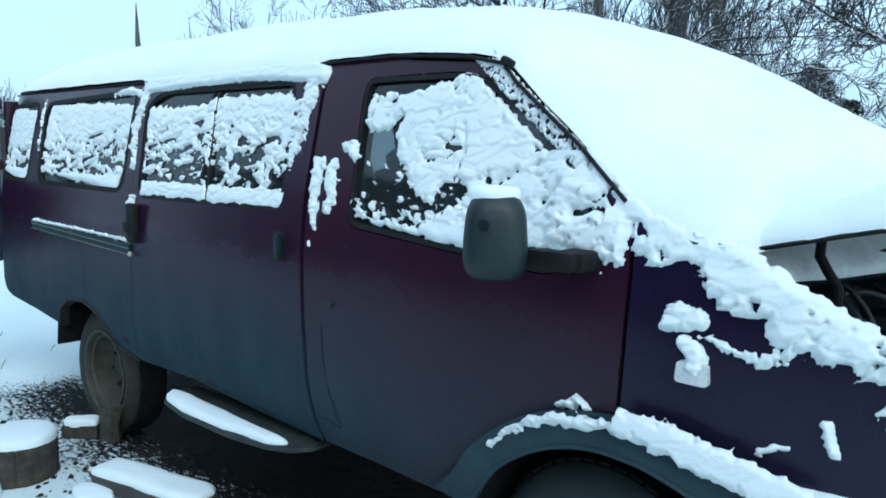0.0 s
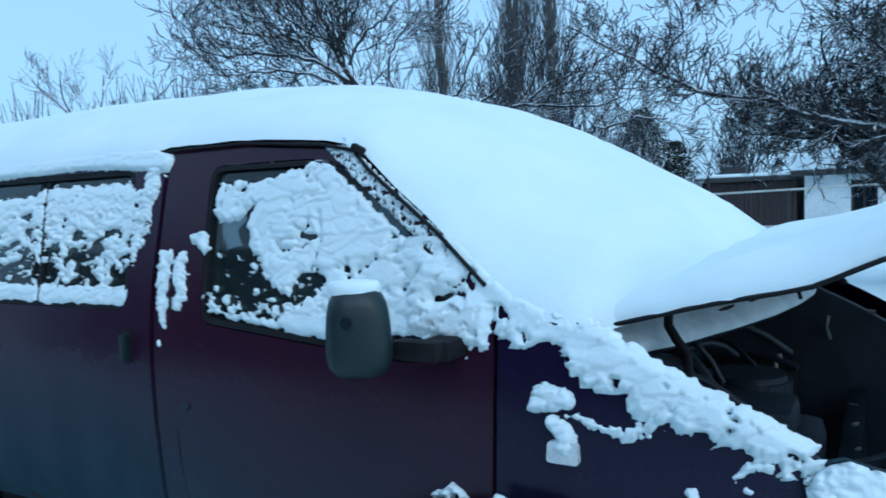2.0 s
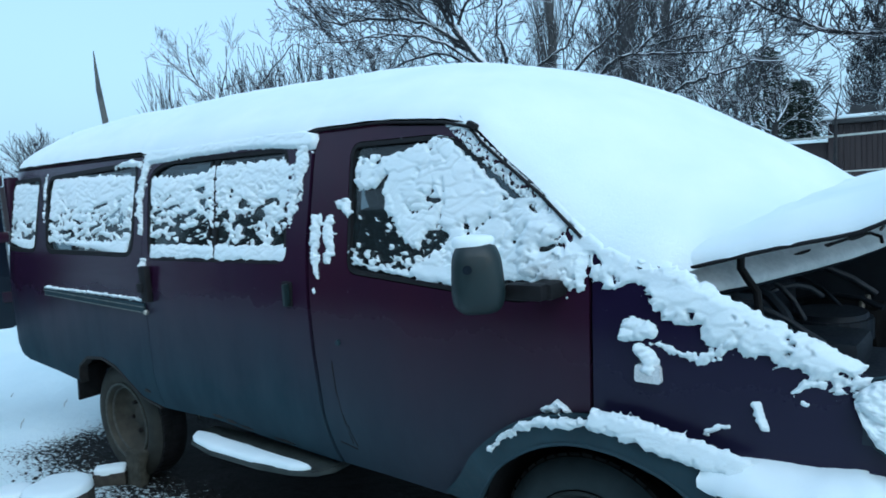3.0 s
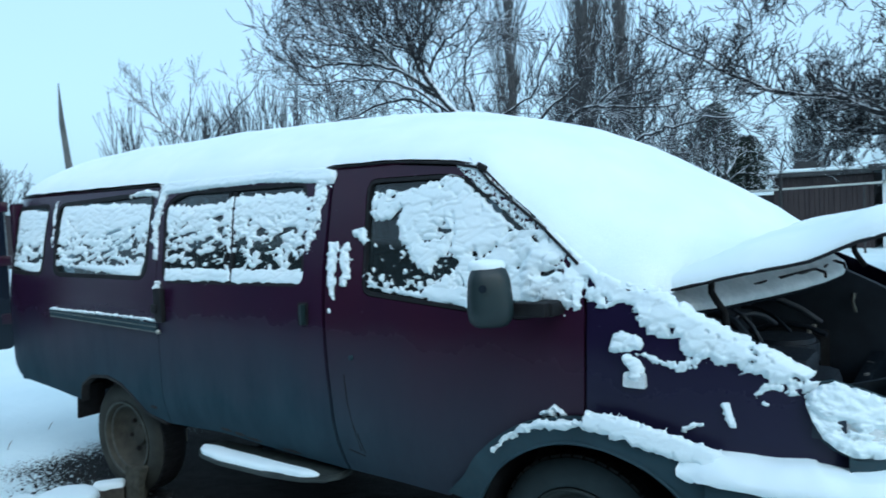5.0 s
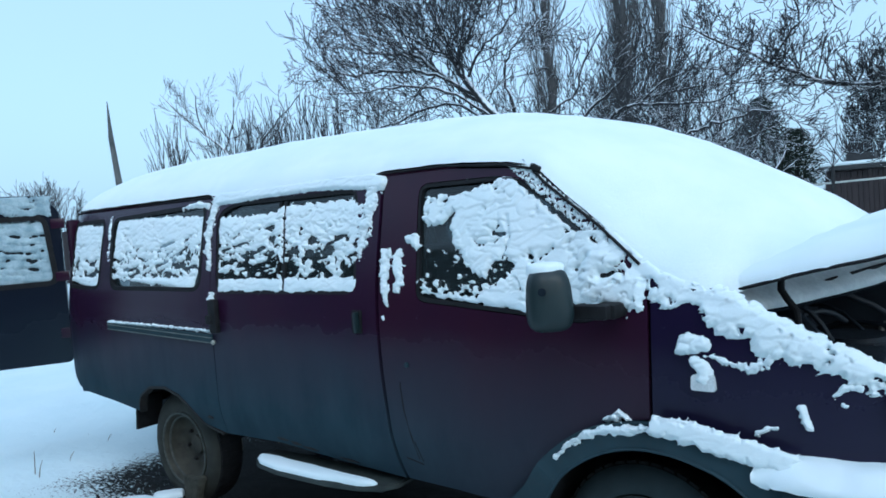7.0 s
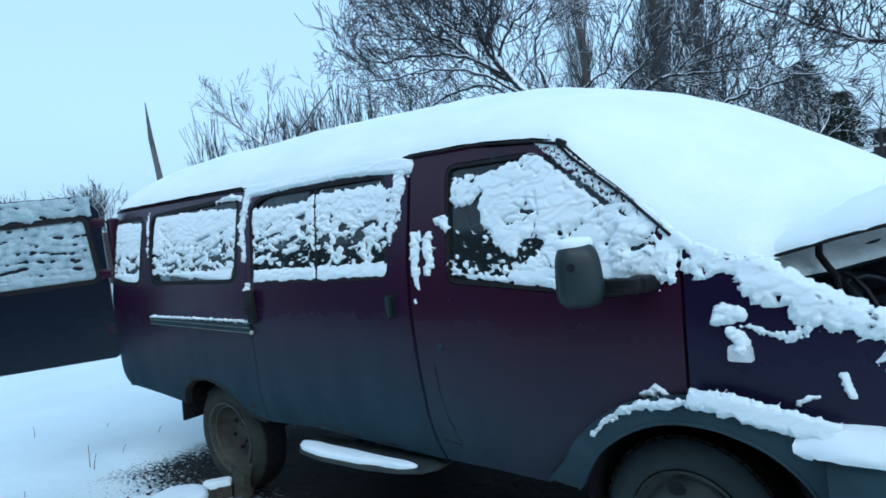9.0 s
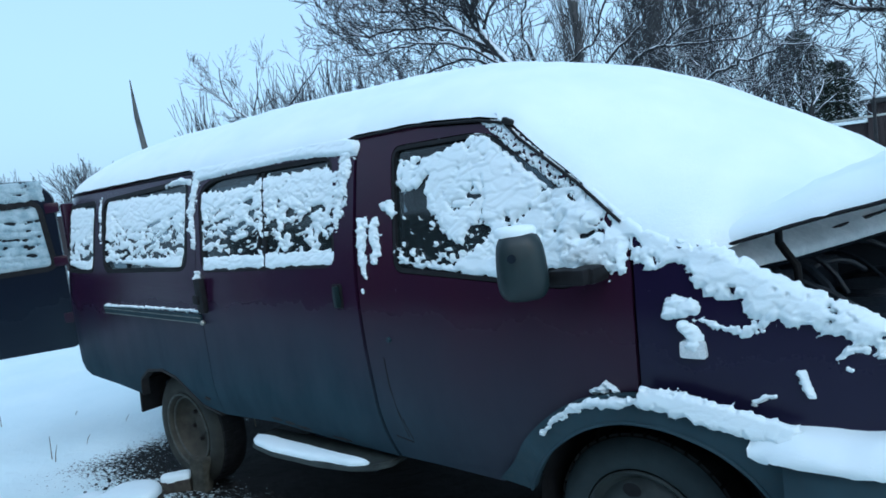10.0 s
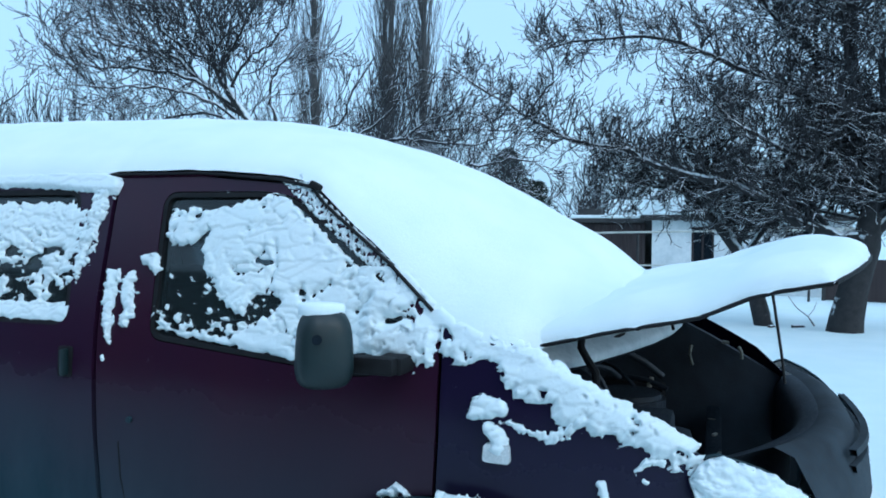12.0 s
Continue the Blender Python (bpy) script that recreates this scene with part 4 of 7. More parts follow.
def build_cowl():
    """The ledge below the windscreen, with its wipers, snowed in under the open hood."""
    def lip(t):
        i = min(int(t * (len(COWL) - 1)), len(COWL) - 2)
        f = t * (len(COWL) - 1) - i
        a, b = COWL[i], COWL[i + 1]
        return a[0] + (b[0] - a[0]) * f, a[1] + (b[1] - a[1]) * f
    vs, fs, sv, sf = [], [], [], []
    n = 60
    prof = [(-0.06, 1.262), (0.0, 1.284), (-0.012, 1.302), (-0.30, 1.335)]
    top = [(0.006, 1.293), (0.010, 1.306), (0.0, 1.325), (-0.04, 1.350), (-0.10, 1.395), (-0.18, 1.44), (-0.30, 1.49)]
    for i in range(n):
        x, y = lip(i / (n - 1))
        for d, z in prof:
            vs.append((x + d, y, z))
        for j, (d, z) in enumerate(top):
            w = 0.012 * fbm(x * 14, y * 14, j * 0.5) * (0.3 if j < 2 else 1)
            sv.append((x + d + w, y, z + 0.6 * w))
    for i in range(n - 1):
        for j in range(len(prof) - 1):
            q = i * len(prof) + j
            fs.append((q, q + 1, q + len(prof) + 1, q + len(prof)))
        for j in range(len(top) - 1):
            q = i * len(top) + j
            sf.append((q, q + 1, q + len(top) + 1, q + len(top)))
    raw("cowl", vs, fs, DARK, minibus, "dark cowl ledge below the windscreen")
    ob = raw("snow_ledge", sv, sf, COWL_SNOW, smooth=180)
    tagged(ob, "snow drifted onto the cowl under the open hood", "snow", "snow on the minibus", kind="stuff")
    for t0, t1 in ((0.30, 0.62), (0.66, 0.80)):
        path = []
        for i in range(10):
            x, y = lip(t0 + (t1 - t0) * i / 9)
            path.append((x - 0.03 - 0.015 * math.sin(math.pi * i / 9), y, 1.328 + 0.020 * i / 9 + 0.006 * math.sin(math.pi * i / 9)))
        tube("wiper", path, 0.008, RUBBER, minibus, "black wiper arm half buried in snow")
        x, y = lip(t1)
        tube("wiper", [path[-1], (x + 0.004, y + 0.01, 1.335), (x + 0.012, y - 0.02, 1.318)], 0.007, RUBBER, minibus, "black wiper arm half buried in snow")


build_cowl()


def build_fittings():
    # sliding door rail and rear door catch
    rail = panel("door_rail", [(-3.45, 1.128), (-2.34, 1.090), (-2.34, 1.138), (-3.46, 1.172)], [], TRIM, minibus, "grimy sliding door rail", off=-0.016, thick=0.03)
    for z in (1.094, 1.122):
        tube("rail_lip", [(-3.45, side_y(-3.45, z) - 0.02, z + 0.040), (-2.33, -0.02, z)], 0.003, RAIL_LIP, rail)
    bm = bmesh.new()
    bmesh.ops.create_uvsphere(bm, u_segments=12, v_segments=8, radius=0.014, matrix=Matrix.Translation((-2.312, -0.022, 1.098)))
    part("rail_end", bm, FITTING, minibus, "worn metal rail end stop")
    # broken lock at the sliding door's rear edge
    bm = bmesh.new()
    box(bm, (-2.325, -0.035, 1.15), (-2.262, 0.0, 1.335), 0.012)
    box(bm, (-2.34, -0.045, 1.20), (-2.29, -0.01, 1.25), 0.01)
    part("door_catch", bm, RUBBER, sliding_door, "broken black door catch")
    # recessed grip handle of the sliding door
    panel("handle_recess", rounded([(-1.250, 1.186), (-1.186, 1.186), (-1.186, 1.293), (-1.250, 1.293)], 0.012), [], RUBBER, sliding_door, "black recessed door handle", off=-0.008, thick=0.012)
    bm = bmesh.new()
    box(bm, (-1.212, -0.034, 1.194), (-1.196, -0.004, 1.286), 0.006)
    part("handle_grip", bm, MIRROR_PLASTIC, sliding_door)
    # rubber cap where the drip gutter bends down to the windscreen pillar
    bm = bmesh.new()
    box(bm, (-0.305, 0.095, 1.838), (-0.262, 0.120, 1.860), 0.008, turn=Matrix.Translation((-0.28, 0, 1.85)) @ Matrix.Rotation(radians(28), 4, "Y") @ Matrix.Translation((0.28, 0, -1.85)))
    part("gutter_cap", bm, RUBBER, minibus, "black rubber end cap of the gutter")
    # lock barrel in the front door, and dark lines drawn as shade in its dents
    bm = bmesh.new()
    bmesh.ops.create_cone(bm, cap_ends=True, radius1=0.012, radius2=0.010, depth=0.012, segments=14, matrix=Matrix.Translation((-0.935, -0.004, 1.06)) @ Matrix.Rotation(radians(90), 4, "X"))
    part("lock_barrel", bm, TRIM, front_door)
    dents = [[(-0.985, 0.98), (-0.975, 0.86), (-0.945, 0.74), (-0.925, 0.64)], [(-1.0, 0.635), (-0.91, 0.615)], [(-0.93, 0.72), (-0.905, 0.63)]]
    for pts in dents:
        tube("dent_shade_line", [(x, side_y(x, z) + 0.0005, z) for x, z in pts], [0.003] * len(pts), RUBBER, front_door, sides=6)
    # rust breaking through along the sill and above the rear arch
    for x, z, w, h in ((-1.86, 0.608, 0.040, 0.007), (-1.76, 0.596, 0.035, 0.008), (-1.66, 0.582, 0.05, 0.006), (-1.40, 0.560, 0.06, 0.005), (-2.46, 0.660, 0.025, 0.008)):
        ring = [(x + w * math.cos(a) * (1 + 0.5 * fbm(math.cos(a) * 3, math.sin(a) * 3, x)), z - 0.08 * w * math.cos(a) + h * math.sin(a) * (1 + 0.6 * fbm(math.cos(a) * 4, math.sin(a) * 4, x + 3))) for a in np.linspace(0, 2 * math.pi, 16, endpoint=False)]
        panel("rust_scab", ring, [], RUST, minibus, "flaking rust on the lower edge of the body", off=-0.007, thick=0.006)
    # wing mirror on its arm
    mirror = new("wing_mirror")
    mirror.parent = minibus
    mirror.location = (-0.088, -0.19, 1.380)
    mirror.rotation_euler = (0, 0, radians(38))
    bm = bmesh.new()
    n = 28
    rings = []
    for d, s in ((0.045, 0.80), (0.03, 0.95), (0.0, 1.0), (-0.03, 0.96), (-0.05, 0.85), (-0.060, 0.6), (-0.064, 0.25)):
        ring = []
        for k in range(n):
            a = 2 * math.pi * k / n
            ca, sa = math.cos(a), math.sin(a)
            px = 0.080 * math.copysign(abs(ca) ** 0.58, ca) * s
            pz = 0.113 * math.copysign(abs(sa) ** 0.58, sa) * s
            ring.append(bm.verts.new((px * (1 - 0.10 * (pz / 0.138)), d, pz)))
        rings.append(ring)
    for a, b in zip(rings, rings[1:]):
        for k in range(n):
            bm.faces.new((a[k], a[(k + 1) % n], b[(k + 1) % n], b[k]))
    bm.faces.new(rings[0])
    bm.faces.new(rings[-1][::-1])
    part("housing", bm, MIRROR_PLASTIC, mirror, "scuffed black plastic mirror housing", smooth=50)
    # flat dark disc gives the shade inside the screw hole
    bm = bmesh.new()
    bmesh.ops.create_circle(bm, cap_ends=True, radius=0.014, segments=16, matrix=Matrix.Translation((-0.030, -0.0660, 0.034)) @ Matrix.Rotation(radians(90), 4, "X"))
    part("screw_hole_disc", bm, DARK, mirror)
    bm = bmesh.new()
    box(bm, (-0.05, -0.115, 1.298), (0.085, -0.06, 1.350), 0.014)
    box(bm, (0.01, -0.08, 1.296), (0.10, 0.03, 1.348), 0.014)
    part("mirror_arm", bm, RUBBER, minibus, "black mirror bracket")


build_fittings()


# ---- snow lying on the minibus ----
SNOW_TOP = [(-4.14, 2.05), (-4.03, 2.12), (-3.6, 2.165), (-2.4, 2.178), (-1.5, 2.17), (-1.0, 2.14), (-0.7, 2.105), (-0.39, 2.04), (-0.13, 1.955), (0.11, 1.855), (0.33, 1.73), (0.47, 1.645), (0.62, 1.55), (0.80, 1.44)]
SNOW_EDGE = [(-4.14, 1.912), (-2.45, 1.912), (-2.40, 1.894), (-1.22, 1.896), (-1.12, 1.916), (-0.72, 1.914), (-0.43, 1.888), (-0.30, 1.860), (-0.115, 1.71), (-0.005, 1.625), (0.15, 1.482), (0.22, 1.430), (0.30, 1.398), (0.40, 1.376), (0.48, 1.385), (0.62, 1.40)]


def hood_snow_depth(u, k, x, y):
    s = abs(2 * k - 1)
    edge = math.sqrt(max(0.0, 1 - s ** 14)) * math.sqrt(max(0.0, 1 - max(0.0, u) ** 12))
    return -0.004 + (0.074 + 0.010 * max(0.0, u) + 0.012 * fbm(x * 3, y * 3, 2) + 0.006 * fbm(x * 9, y * 9, 4)) * edge


def hood_snow_z(x, y):
    """Top of the snow on the open hood over a point of the plan."""
    k = min(1.0, max(0.0, (y - 0.10) / 1.80))
    c, u = 1 - abs(2 * k - 1) ** 2.2, 0.5
    for _ in range(5):
        u = max(-0.1, min(1.0, (x - 0.40 - c * (0.06 + 0.14 * max(0.0, u) ** 2)) / 0.81))
    return hood_point(u, k).z + hood_snow_depth(u, k, x, y)


def snow_roof():
    xs = list(np.arange(-4.15, 0.80, 0.04))
    n = 61
    vs, fs = [], []
    for x in xs:
        top, low = smooth_interp(x, SNOW_TOP), interp(x, SNOW_EDGE)
        y0 = side_y(min(x, 0.2), low) - (0.026 if low < 1.905 and x < -0.8 else 0.005)
        if x > 0.38:
            w = min(1.0, (x - 0.38) / 0.10)
            y0 = y0 + (0.104 + 0.05 * min(1.0, max(0.0, (x - 0.50) / 0.2)) - y0) * w * w * (3 - 2 * w)
        for i in range(n):
            k = i / (n - 1)
            s = abs(2 * k - 1)
            z = low + (top - low) * (1 - s ** 2.3)
            lip = 0.050 * (1 - s ** 14)
            out = 0.016 * math.sin(math.pi * min(1, (1 - s) * 9)) * (1 if k < 0.5 else -1)
            y = y0 + (WIDTH - 2 * y0) * k - out
            wob = 0.018 * fbm(x * 1.1, y * 1.4, 1) + 0.006 * fbm(x * 6, y * 6, 5)
            rag = 0.005 * fbm(x * 9, 0.0, 12 + (k > 0.5)) * s ** 20
            back = 0.10 * max(0.0, (-4.02 - x) / 0.15) ** 2
            zz = z + lip * (1 - s ** 20) + wob * (1 - s ** 8) + rag - back
            if x > 0.30:
                rest = hood_snow_z(x, y)
                w = min(1.0, (x - 0.30) / 0.12)
                both = 0.5 * (zz + rest + math.sqrt((zz - rest) ** 2 + 0.003 * (1 - s ** 5) + 0.00002))
                t = max(0.0, min(1.0, (x - 0.52) / 0.22))
                t = t * t * (3 - 2 * t)
                both = both * (1 - t) + (rest - 0.035 * t) * t
                zz = zz + (both - zz) * w - 0.03 * s ** 24 * max(0.0, min(1.0, (x - 0.42) / 0.06))
            vs.append((x, y, zz))
    for j in range(len(xs) - 1):
        for i in range(n - 1):
            fs.append((j * n + i, j * n + i + 1, (j + 1) * n + i + 1, (j + 1) * n + i))
    # closing skirt at the rear
    base = len(vs)
    for i in range(n):
        x, y, z = vs[i]
        vs.append((x + 0.01, y, min(z, 1.93)))
    for i in range(n - 1):
        fs.append((i, base + i, base + i + 1, i + 1))
    ob = raw("snow_cover", vs, fs, SNOW, smooth=180)
    tagged(ob, "thick smooth fresh snow over the minibus roof and windscreen", "snow", "snow on the minibus", kind="stuff")


snow_roof()


def snow_hood():
    n, m = 97, 41
    vs, fs = [], []
    for j in range(m):
        for i in range(n):
            u, k = -0.10 + 1.10 * math.sin(0.5 * math.pi * j / (m - 1)), 0.5 - 0.5 * math.cos(math.pi * i / (n - 1))
            p = hood_point(u, k)
            s = abs(2 * k - 1)
            t = hood_snow_depth(u, k, p.x, p.y)
            rag = 0.008 * fbm(p.x * 22, p.y * 22, 9) - 0.004
            vs.append((p.x + rag * max(0.0, u) ** 12, p.y + rag * s ** 10, p.z + t))
    for j in range(m - 1):
        for i in range(n - 1):
            fs.append((j * n + i, j * n + i + 1, (j + 1) * n + i + 1, (j + 1) * n + i))
    base = len(vs)
    rim = [i for i in range(n)] + [j * n + n - 1 for j in range(1, m)] + [(m - 1) * n + i for i in range(n - 2, -1, -1)] + [j * n for j in range(m - 2, 0, -1)]
    for r in rim:
        x, y, z = vs[r]
        vs.append((x, y + 0.01, z - 0.004))
    for a in range(len(rim)):
        b = (a + 1) % len(rim)
        fs.append((rim[a], rim[b], base + b, base + a))
    ob = raw("snow_cover", vs, fs, SNOW, smooth=180)
    tagged(ob, "rounded blanket of snow on the propped-open hood", "snow", "snow on the minibus", kind="stuff")


snow_hood()


def clefts(x, z, fx=11.0, fz=20.0):
    """Distance from the narrow folds that part one clump from the next: 0 in a fold."""
    wx, wz = 0.7 * fbm(x * 8, z * 8, 15, 3), 0.7 * fbm(x * 8, z * 8, 18, 3)
    d = noise.voronoi((x * fx + wx, z * fz + wz, 3.0))[0]
    return d[1] - d[0]


def crease(x, z):
    """Soft clumps, each fuller towards its lower rim, parted by narrow folds."""
    wx, wz = 0.6 * fbm(x * 7, z * 7, 15, 3), 0.6 * fbm(x * 7, z * 7, 18, 3)
    q = Vector((x * 10 + z * 3 + wx, z * 21 - x * 3 + wz, 3.0))
    dist, near = noise.voronoi(q)
    below = max(-0.6, min(0.6, near[0].y - q.y))
    fold = min(1.0, (dist[1] - dist[0]) / 0.16)
    deep = min(1.0, max(0.0, 0.45 + 0.9 * fbm(x * 6, z * 6, 19, 2))) * (0.55 + 0.75 * max(0.0, below))
    return (0.86 + 0.32 * below) * (1 - 0.75 * deep * (1 - fold) ** 1.4) + 0.10 * fbm(x * 16, z * 30, 6, 4)


def snow_patch(label, xr, zr, mask, thick=0.03, res=0.008, surf=side_y, mat=None, off=0.0, xf=None, gain=5.0, relief=1.0, body=None):
    """Clinging snow on a near-upright skin, where mask(x, z) is above zero."""
    nx, nz = int((xr[1] - xr[0]) / res) + 1, int((zr[1] - zr[0]) / res) + 1
    m, depth = np.zeros((nz, nx)), np.zeros((nz, nx))
    for j in range(nz):
        for i in range(nx):
            x, z = xr[0] + i * res, zr[0] + j * res
            v = depth[j, i] = mask(x, z)
            m[j, i] = v + 0.09 * fbm(x * 38, z * 62, 57, 3) + 0.05 * fbm(x * 85, z * 85, 58, 2) if abs(v) < 0.4 else v
    ids, vs, fs = -np.ones((nz, nx), int), [], []
    live = m > 0
    near = live.copy()
    near[1:] |= live[:-1]
    near[:-1] |= live[1:]
    near[:, 1:] |= near[:, :-1].copy()
    near[:, :-1] |= near[:, 1:].copy()
    for j in range(nz):
        for i in range(nx):
            if near[j, i]:
                x, z = xr[0] + i * res, zr[0] + j * res
                v = m[j, i]
                full = thick * (body(x, z) if body else 1.0)
                h = full * min(1.0, max(depth[j, i], 0.4 * v) * gain) ** 0.6 * (1 + relief * (crease(x, z) - 1)) if v > 0 else -0.003
                sag = 0.35 * h
                if v <= 0:
                    best, bi, bj = 0.0, 0, 0
                    for dj in (-1, 0, 1):
                        for di in (-1, 0, 1):
                            jj, ii = j + dj, i + di
                            if 0 <= jj < nz and 0 <= ii < nx and m[jj, ii] > best:
                                best, bi, bj = m[jj, ii], di, dj
                    t = 0.95 * -v / (best - v) if best > 0 else 0.0
                    x, z = x + bi * res * t, z + bj * res * t
                p = Vector((x, surf(x, z) + off - h, z + sag))
                ids[j, i] = len(vs)
                vs.append(xf @ p if xf else p)
    for j in range(nz - 1):
        for i in range(nx - 1):
            q = (ids[j, i], ids[j, i + 1], ids[j + 1, i + 1], ids[j + 1, i])
            if min(q) >= 0 and (live[j, i] or live[j, i + 1] or live[j + 1, i] or live[j + 1, i + 1]):
                fs.append(q)
    ob = raw("clinging_snow", vs, fs, mat or SNOW_CLUMP, smooth=180)
    return tagged(ob, label, "snow", "snow on the minibus", kind="stuff")


def inside(x, z, poly):
    """Signed distance-like depth inside a polygon: positive within."""
    best, c = 9.0, False
    n = len(poly)
    for i in range(n):
        (x1, z1), (x2, z2) = poly[i - 1], poly[i]
        dx, dz = x2 - x1, z2 - z1
        t = max(0, min(1, ((x - x1) * dx + (z - z1) * dz) / (dx * dx + dz * dz + 1e-12)))
        best = min(best, math.hypot(x - x1 - t * dx, z - z1 - t * dz))
        if (z1 > z) != (z2 > z) and x < dx * (z - z1) / (dz + 1e-12) + x1:
            c = not c
    return best if c else -best


def pane_mask(poly, seed, top_clear, density=0.16, sill=0.065, split=None):
    zb = min(p[1] for p in poly)
    zt = max(p[1] for p in poly)
    coarse = poly[::5] if len(poly) > 12 else poly

    def mask(x, z):
        d = inside(x, z, coarse) + 0.01 + 0.012 * fbm(x * 18, z * 18, seed + 3, 2)
        h = (z - zb) / (zt - zb)
        n = fbm(x * 12 + 0.9 * fbm(x * 9, z * 9, seed), z * 27 - x * 5, seed, 4) * 0.65 + 0.16 * fbm(x * 38, z * 70, seed + 8, 3)
        high = min(1.0, max(0.0, (h - 0.26 + 0.12 * fbm(x * 5, 2, seed + 2, 2)) / 0.55))
        bias = density - 0.05 + 0.52 * high
        clear = top_clear(x) + 0.014 * fbm(x * 14, 0, seed + 5)
        top = (zt - clear - z) * 6
        base = (zb + sill + 0.012 * fbm(x * 16, 1, seed) - z) * 9
        gap = (clefts(x + 0.5 * (z - zb), z + 0.25 * x, 9.0, 24.0) - 0.08) * 0.8 + max(0.0, 0.9 * fbm(x * 6, z * 6, seed + 4, 3) + 0.05 * h) + 0.30 * max(0.0, high - 0.45) + 0.12 * fbm(x * 45, z * 75, seed + 9, 3)
        bar = abs(x - split + 0.07 * (z - zb)) - 0.006 + 0.004 * fbm(x * 60, z * 40, seed + 6, 2) if split else 1.0
        return min(max(min(n + bias, gap, top), base), d * 9, bar * 20)
    return mask


snow_patch("clumpy snow stuck to the rear quarter window", (-4.08, -3.58), (1.37, 1.84), pane_mask(QUARTER_WIN, 11, lambda x: 0.015, 0.10), 0.012, 0.006, off=0.008)
snow_patch("clumpy snow stuck to the rear side window", (-3.51, -2.45), (1.36, 1.87), pane_mask(REAR_WIN, 23, lambda x: 0.03 + 0.02 * (x + 3.5), 0.06), 0.012, 0.0055, off=0.008)
SLIDE_SNOW = [(-2.285, 1.372), (-1.235, 1.374), (-1.23, 1.52), (-1.19, 1.575), (-1.14, 1.67), (-1.13, 1.84), (-1.27, 1.838), (-2.20, 1.832), (-2.32, 1.785)]
snow_patch("clumpy snow stuck to the sliding door window", (-2.35, -1.10), (1.35, 1.86), pane_mask(SLIDE_SNOW, 37, lambda x: 0.070 if x < -1.83 else 0.040, -0.05, split=-1.745), 0.014, 0.0048, off=0.006)

CLEAR_GLASS = [(-0.93, 1.42), (-0.93, 1.71), (-0.875, 1.68), (-0.785, 1.650), (-0.735, 1.660), (-0.686, 1.70), (-0.697, 1.63), (-0.668, 1.56), (-0.62, 1.495), (-0.57, 1.448), (-0.507, 1.442), (-0.475, 1.495), (-0.41, 1.51), (-0.378, 1.47), (-0.41, 1.42), (-0.50, 1.395), (-0.515, 1.36), (-0.60, 1.36), (-0.70, 1.365)]
SLITS = [(0.0, 1.435, 0.075, 1.452, 0.009), (0.08, 1.452, 0.12, 1.425, 0.005), (-0.10, 1.46, -0.06, 1.505, 0.006), (-0.414, 1.665, -0.404, 1.59, 0.002), (-0.404, 1.59, -0.42, 1.53, 0.004), (-0.42, 1.53, -0.45, 1.46, 0.004), (-0.26, 1.50, -0.20, 1.54, 0.004)]
TOP_CLEAR = [(-0.93, 1.85), (-0.93, 1.772), (-0.85, 1.774), (-0.75, 1.777), (-0.61, 1.772), (-0.58, 1.798), (-0.49, 1.808), (-0.455, 1.84), (-0.455, 1.85)]


def slit_gap(x, z):
    """Distance from the slanting slits where the wind has torn the snow open."""
    best = 1.0
    for x0, z0, x1, z1, w in SLITS:
        dx, dz = x1 - x0, z1 - z0
        t = max(0.0, min(1.0, ((x - x0) * dx + (z - z0) * dz) / (dx * dx + dz * dz)))
        best = min(best, math.hypot(x - x0 - t * dx, z - z0 - t * dz) - w * (1 - 0.5 * t))
    return best + 0.005 * fbm(x * 40, z * 40, 40, 3)


def front_mask(x, z):
    d = inside(x, z, FRONT_WIN[::5]) + 0.012 + 0.010 * fbm(x * 18, z * 18, 3, 2)
    n = 0.5 * fbm(x * 12, z * 19, 41, 4) + 0.16 * fbm(x * 34, z * 50, 42, 3)
    body = n * 0.9 + 0.36
    wob = 0.018 * fbm(x * 20, z * 20, 43, 3) + 0.014 * fbm(x * 48, z * 48, 46, 3)
    clear = min(-inside(x, z, CLEAR_GLASS), -inside(x, z, TOP_CLEAR)) + wob
    low = 1.345 - 0.089 * (x + 0.857)
    gap = (clefts(x + 0.4 * z, z - 0.3 * x, 10.0, 22.0) - 0.05) * 0.9 + max(0.0, 0.9 * fbm(x * 5, z * 5, 44, 3) + 0.20) + 0.06 * fbm(x * 45, z * 70, 49, 3)
    v = min(body, gap, clear * 12)
    if clear < 0.0 and z < 1.56:
        v = max(v, fbm(x * 34, z * 38, 45, 3) - 0.31 + 3.0 * max(-0.08, clear) + 0.12 * max(0.0, 1 - abs(x + 0.46) / 0.1))
    if x < -0.50 and z < low + 0.09:
        v = fbm(x * 44, z * 50, 47, 3) - 0.20
    base = (low + 0.034 + 0.012 * fbm(x * 25, 0, 48) - z) * 12
    if -0.56 < x < -0.30:
        base = max(base, (low + 0.10 * (1 - ((x + 0.43) / 0.14) ** 2) + wob - z) * 10)
    pillar = 1.775 - 0.030 * max(0.0, min(1.0, (0.0 - x) / 0.10)) - 0.78 * (x + 0.30) - z + 0.6 * wob if x > -0.44 else 1.0
    arm = z - 1.335 + wob if x > -0.14 else 1.0
    return min(max(v, base), d * 9, pillar * 12, arm * 12, slit_gap(x, z) * 12)


snow_patch("wind-blown snow covering half of the front door window", (-0.90, 0.12), (1.25, 1.86), front_mask, 0.015, 0.0045, off=0.006, relief=0.85)


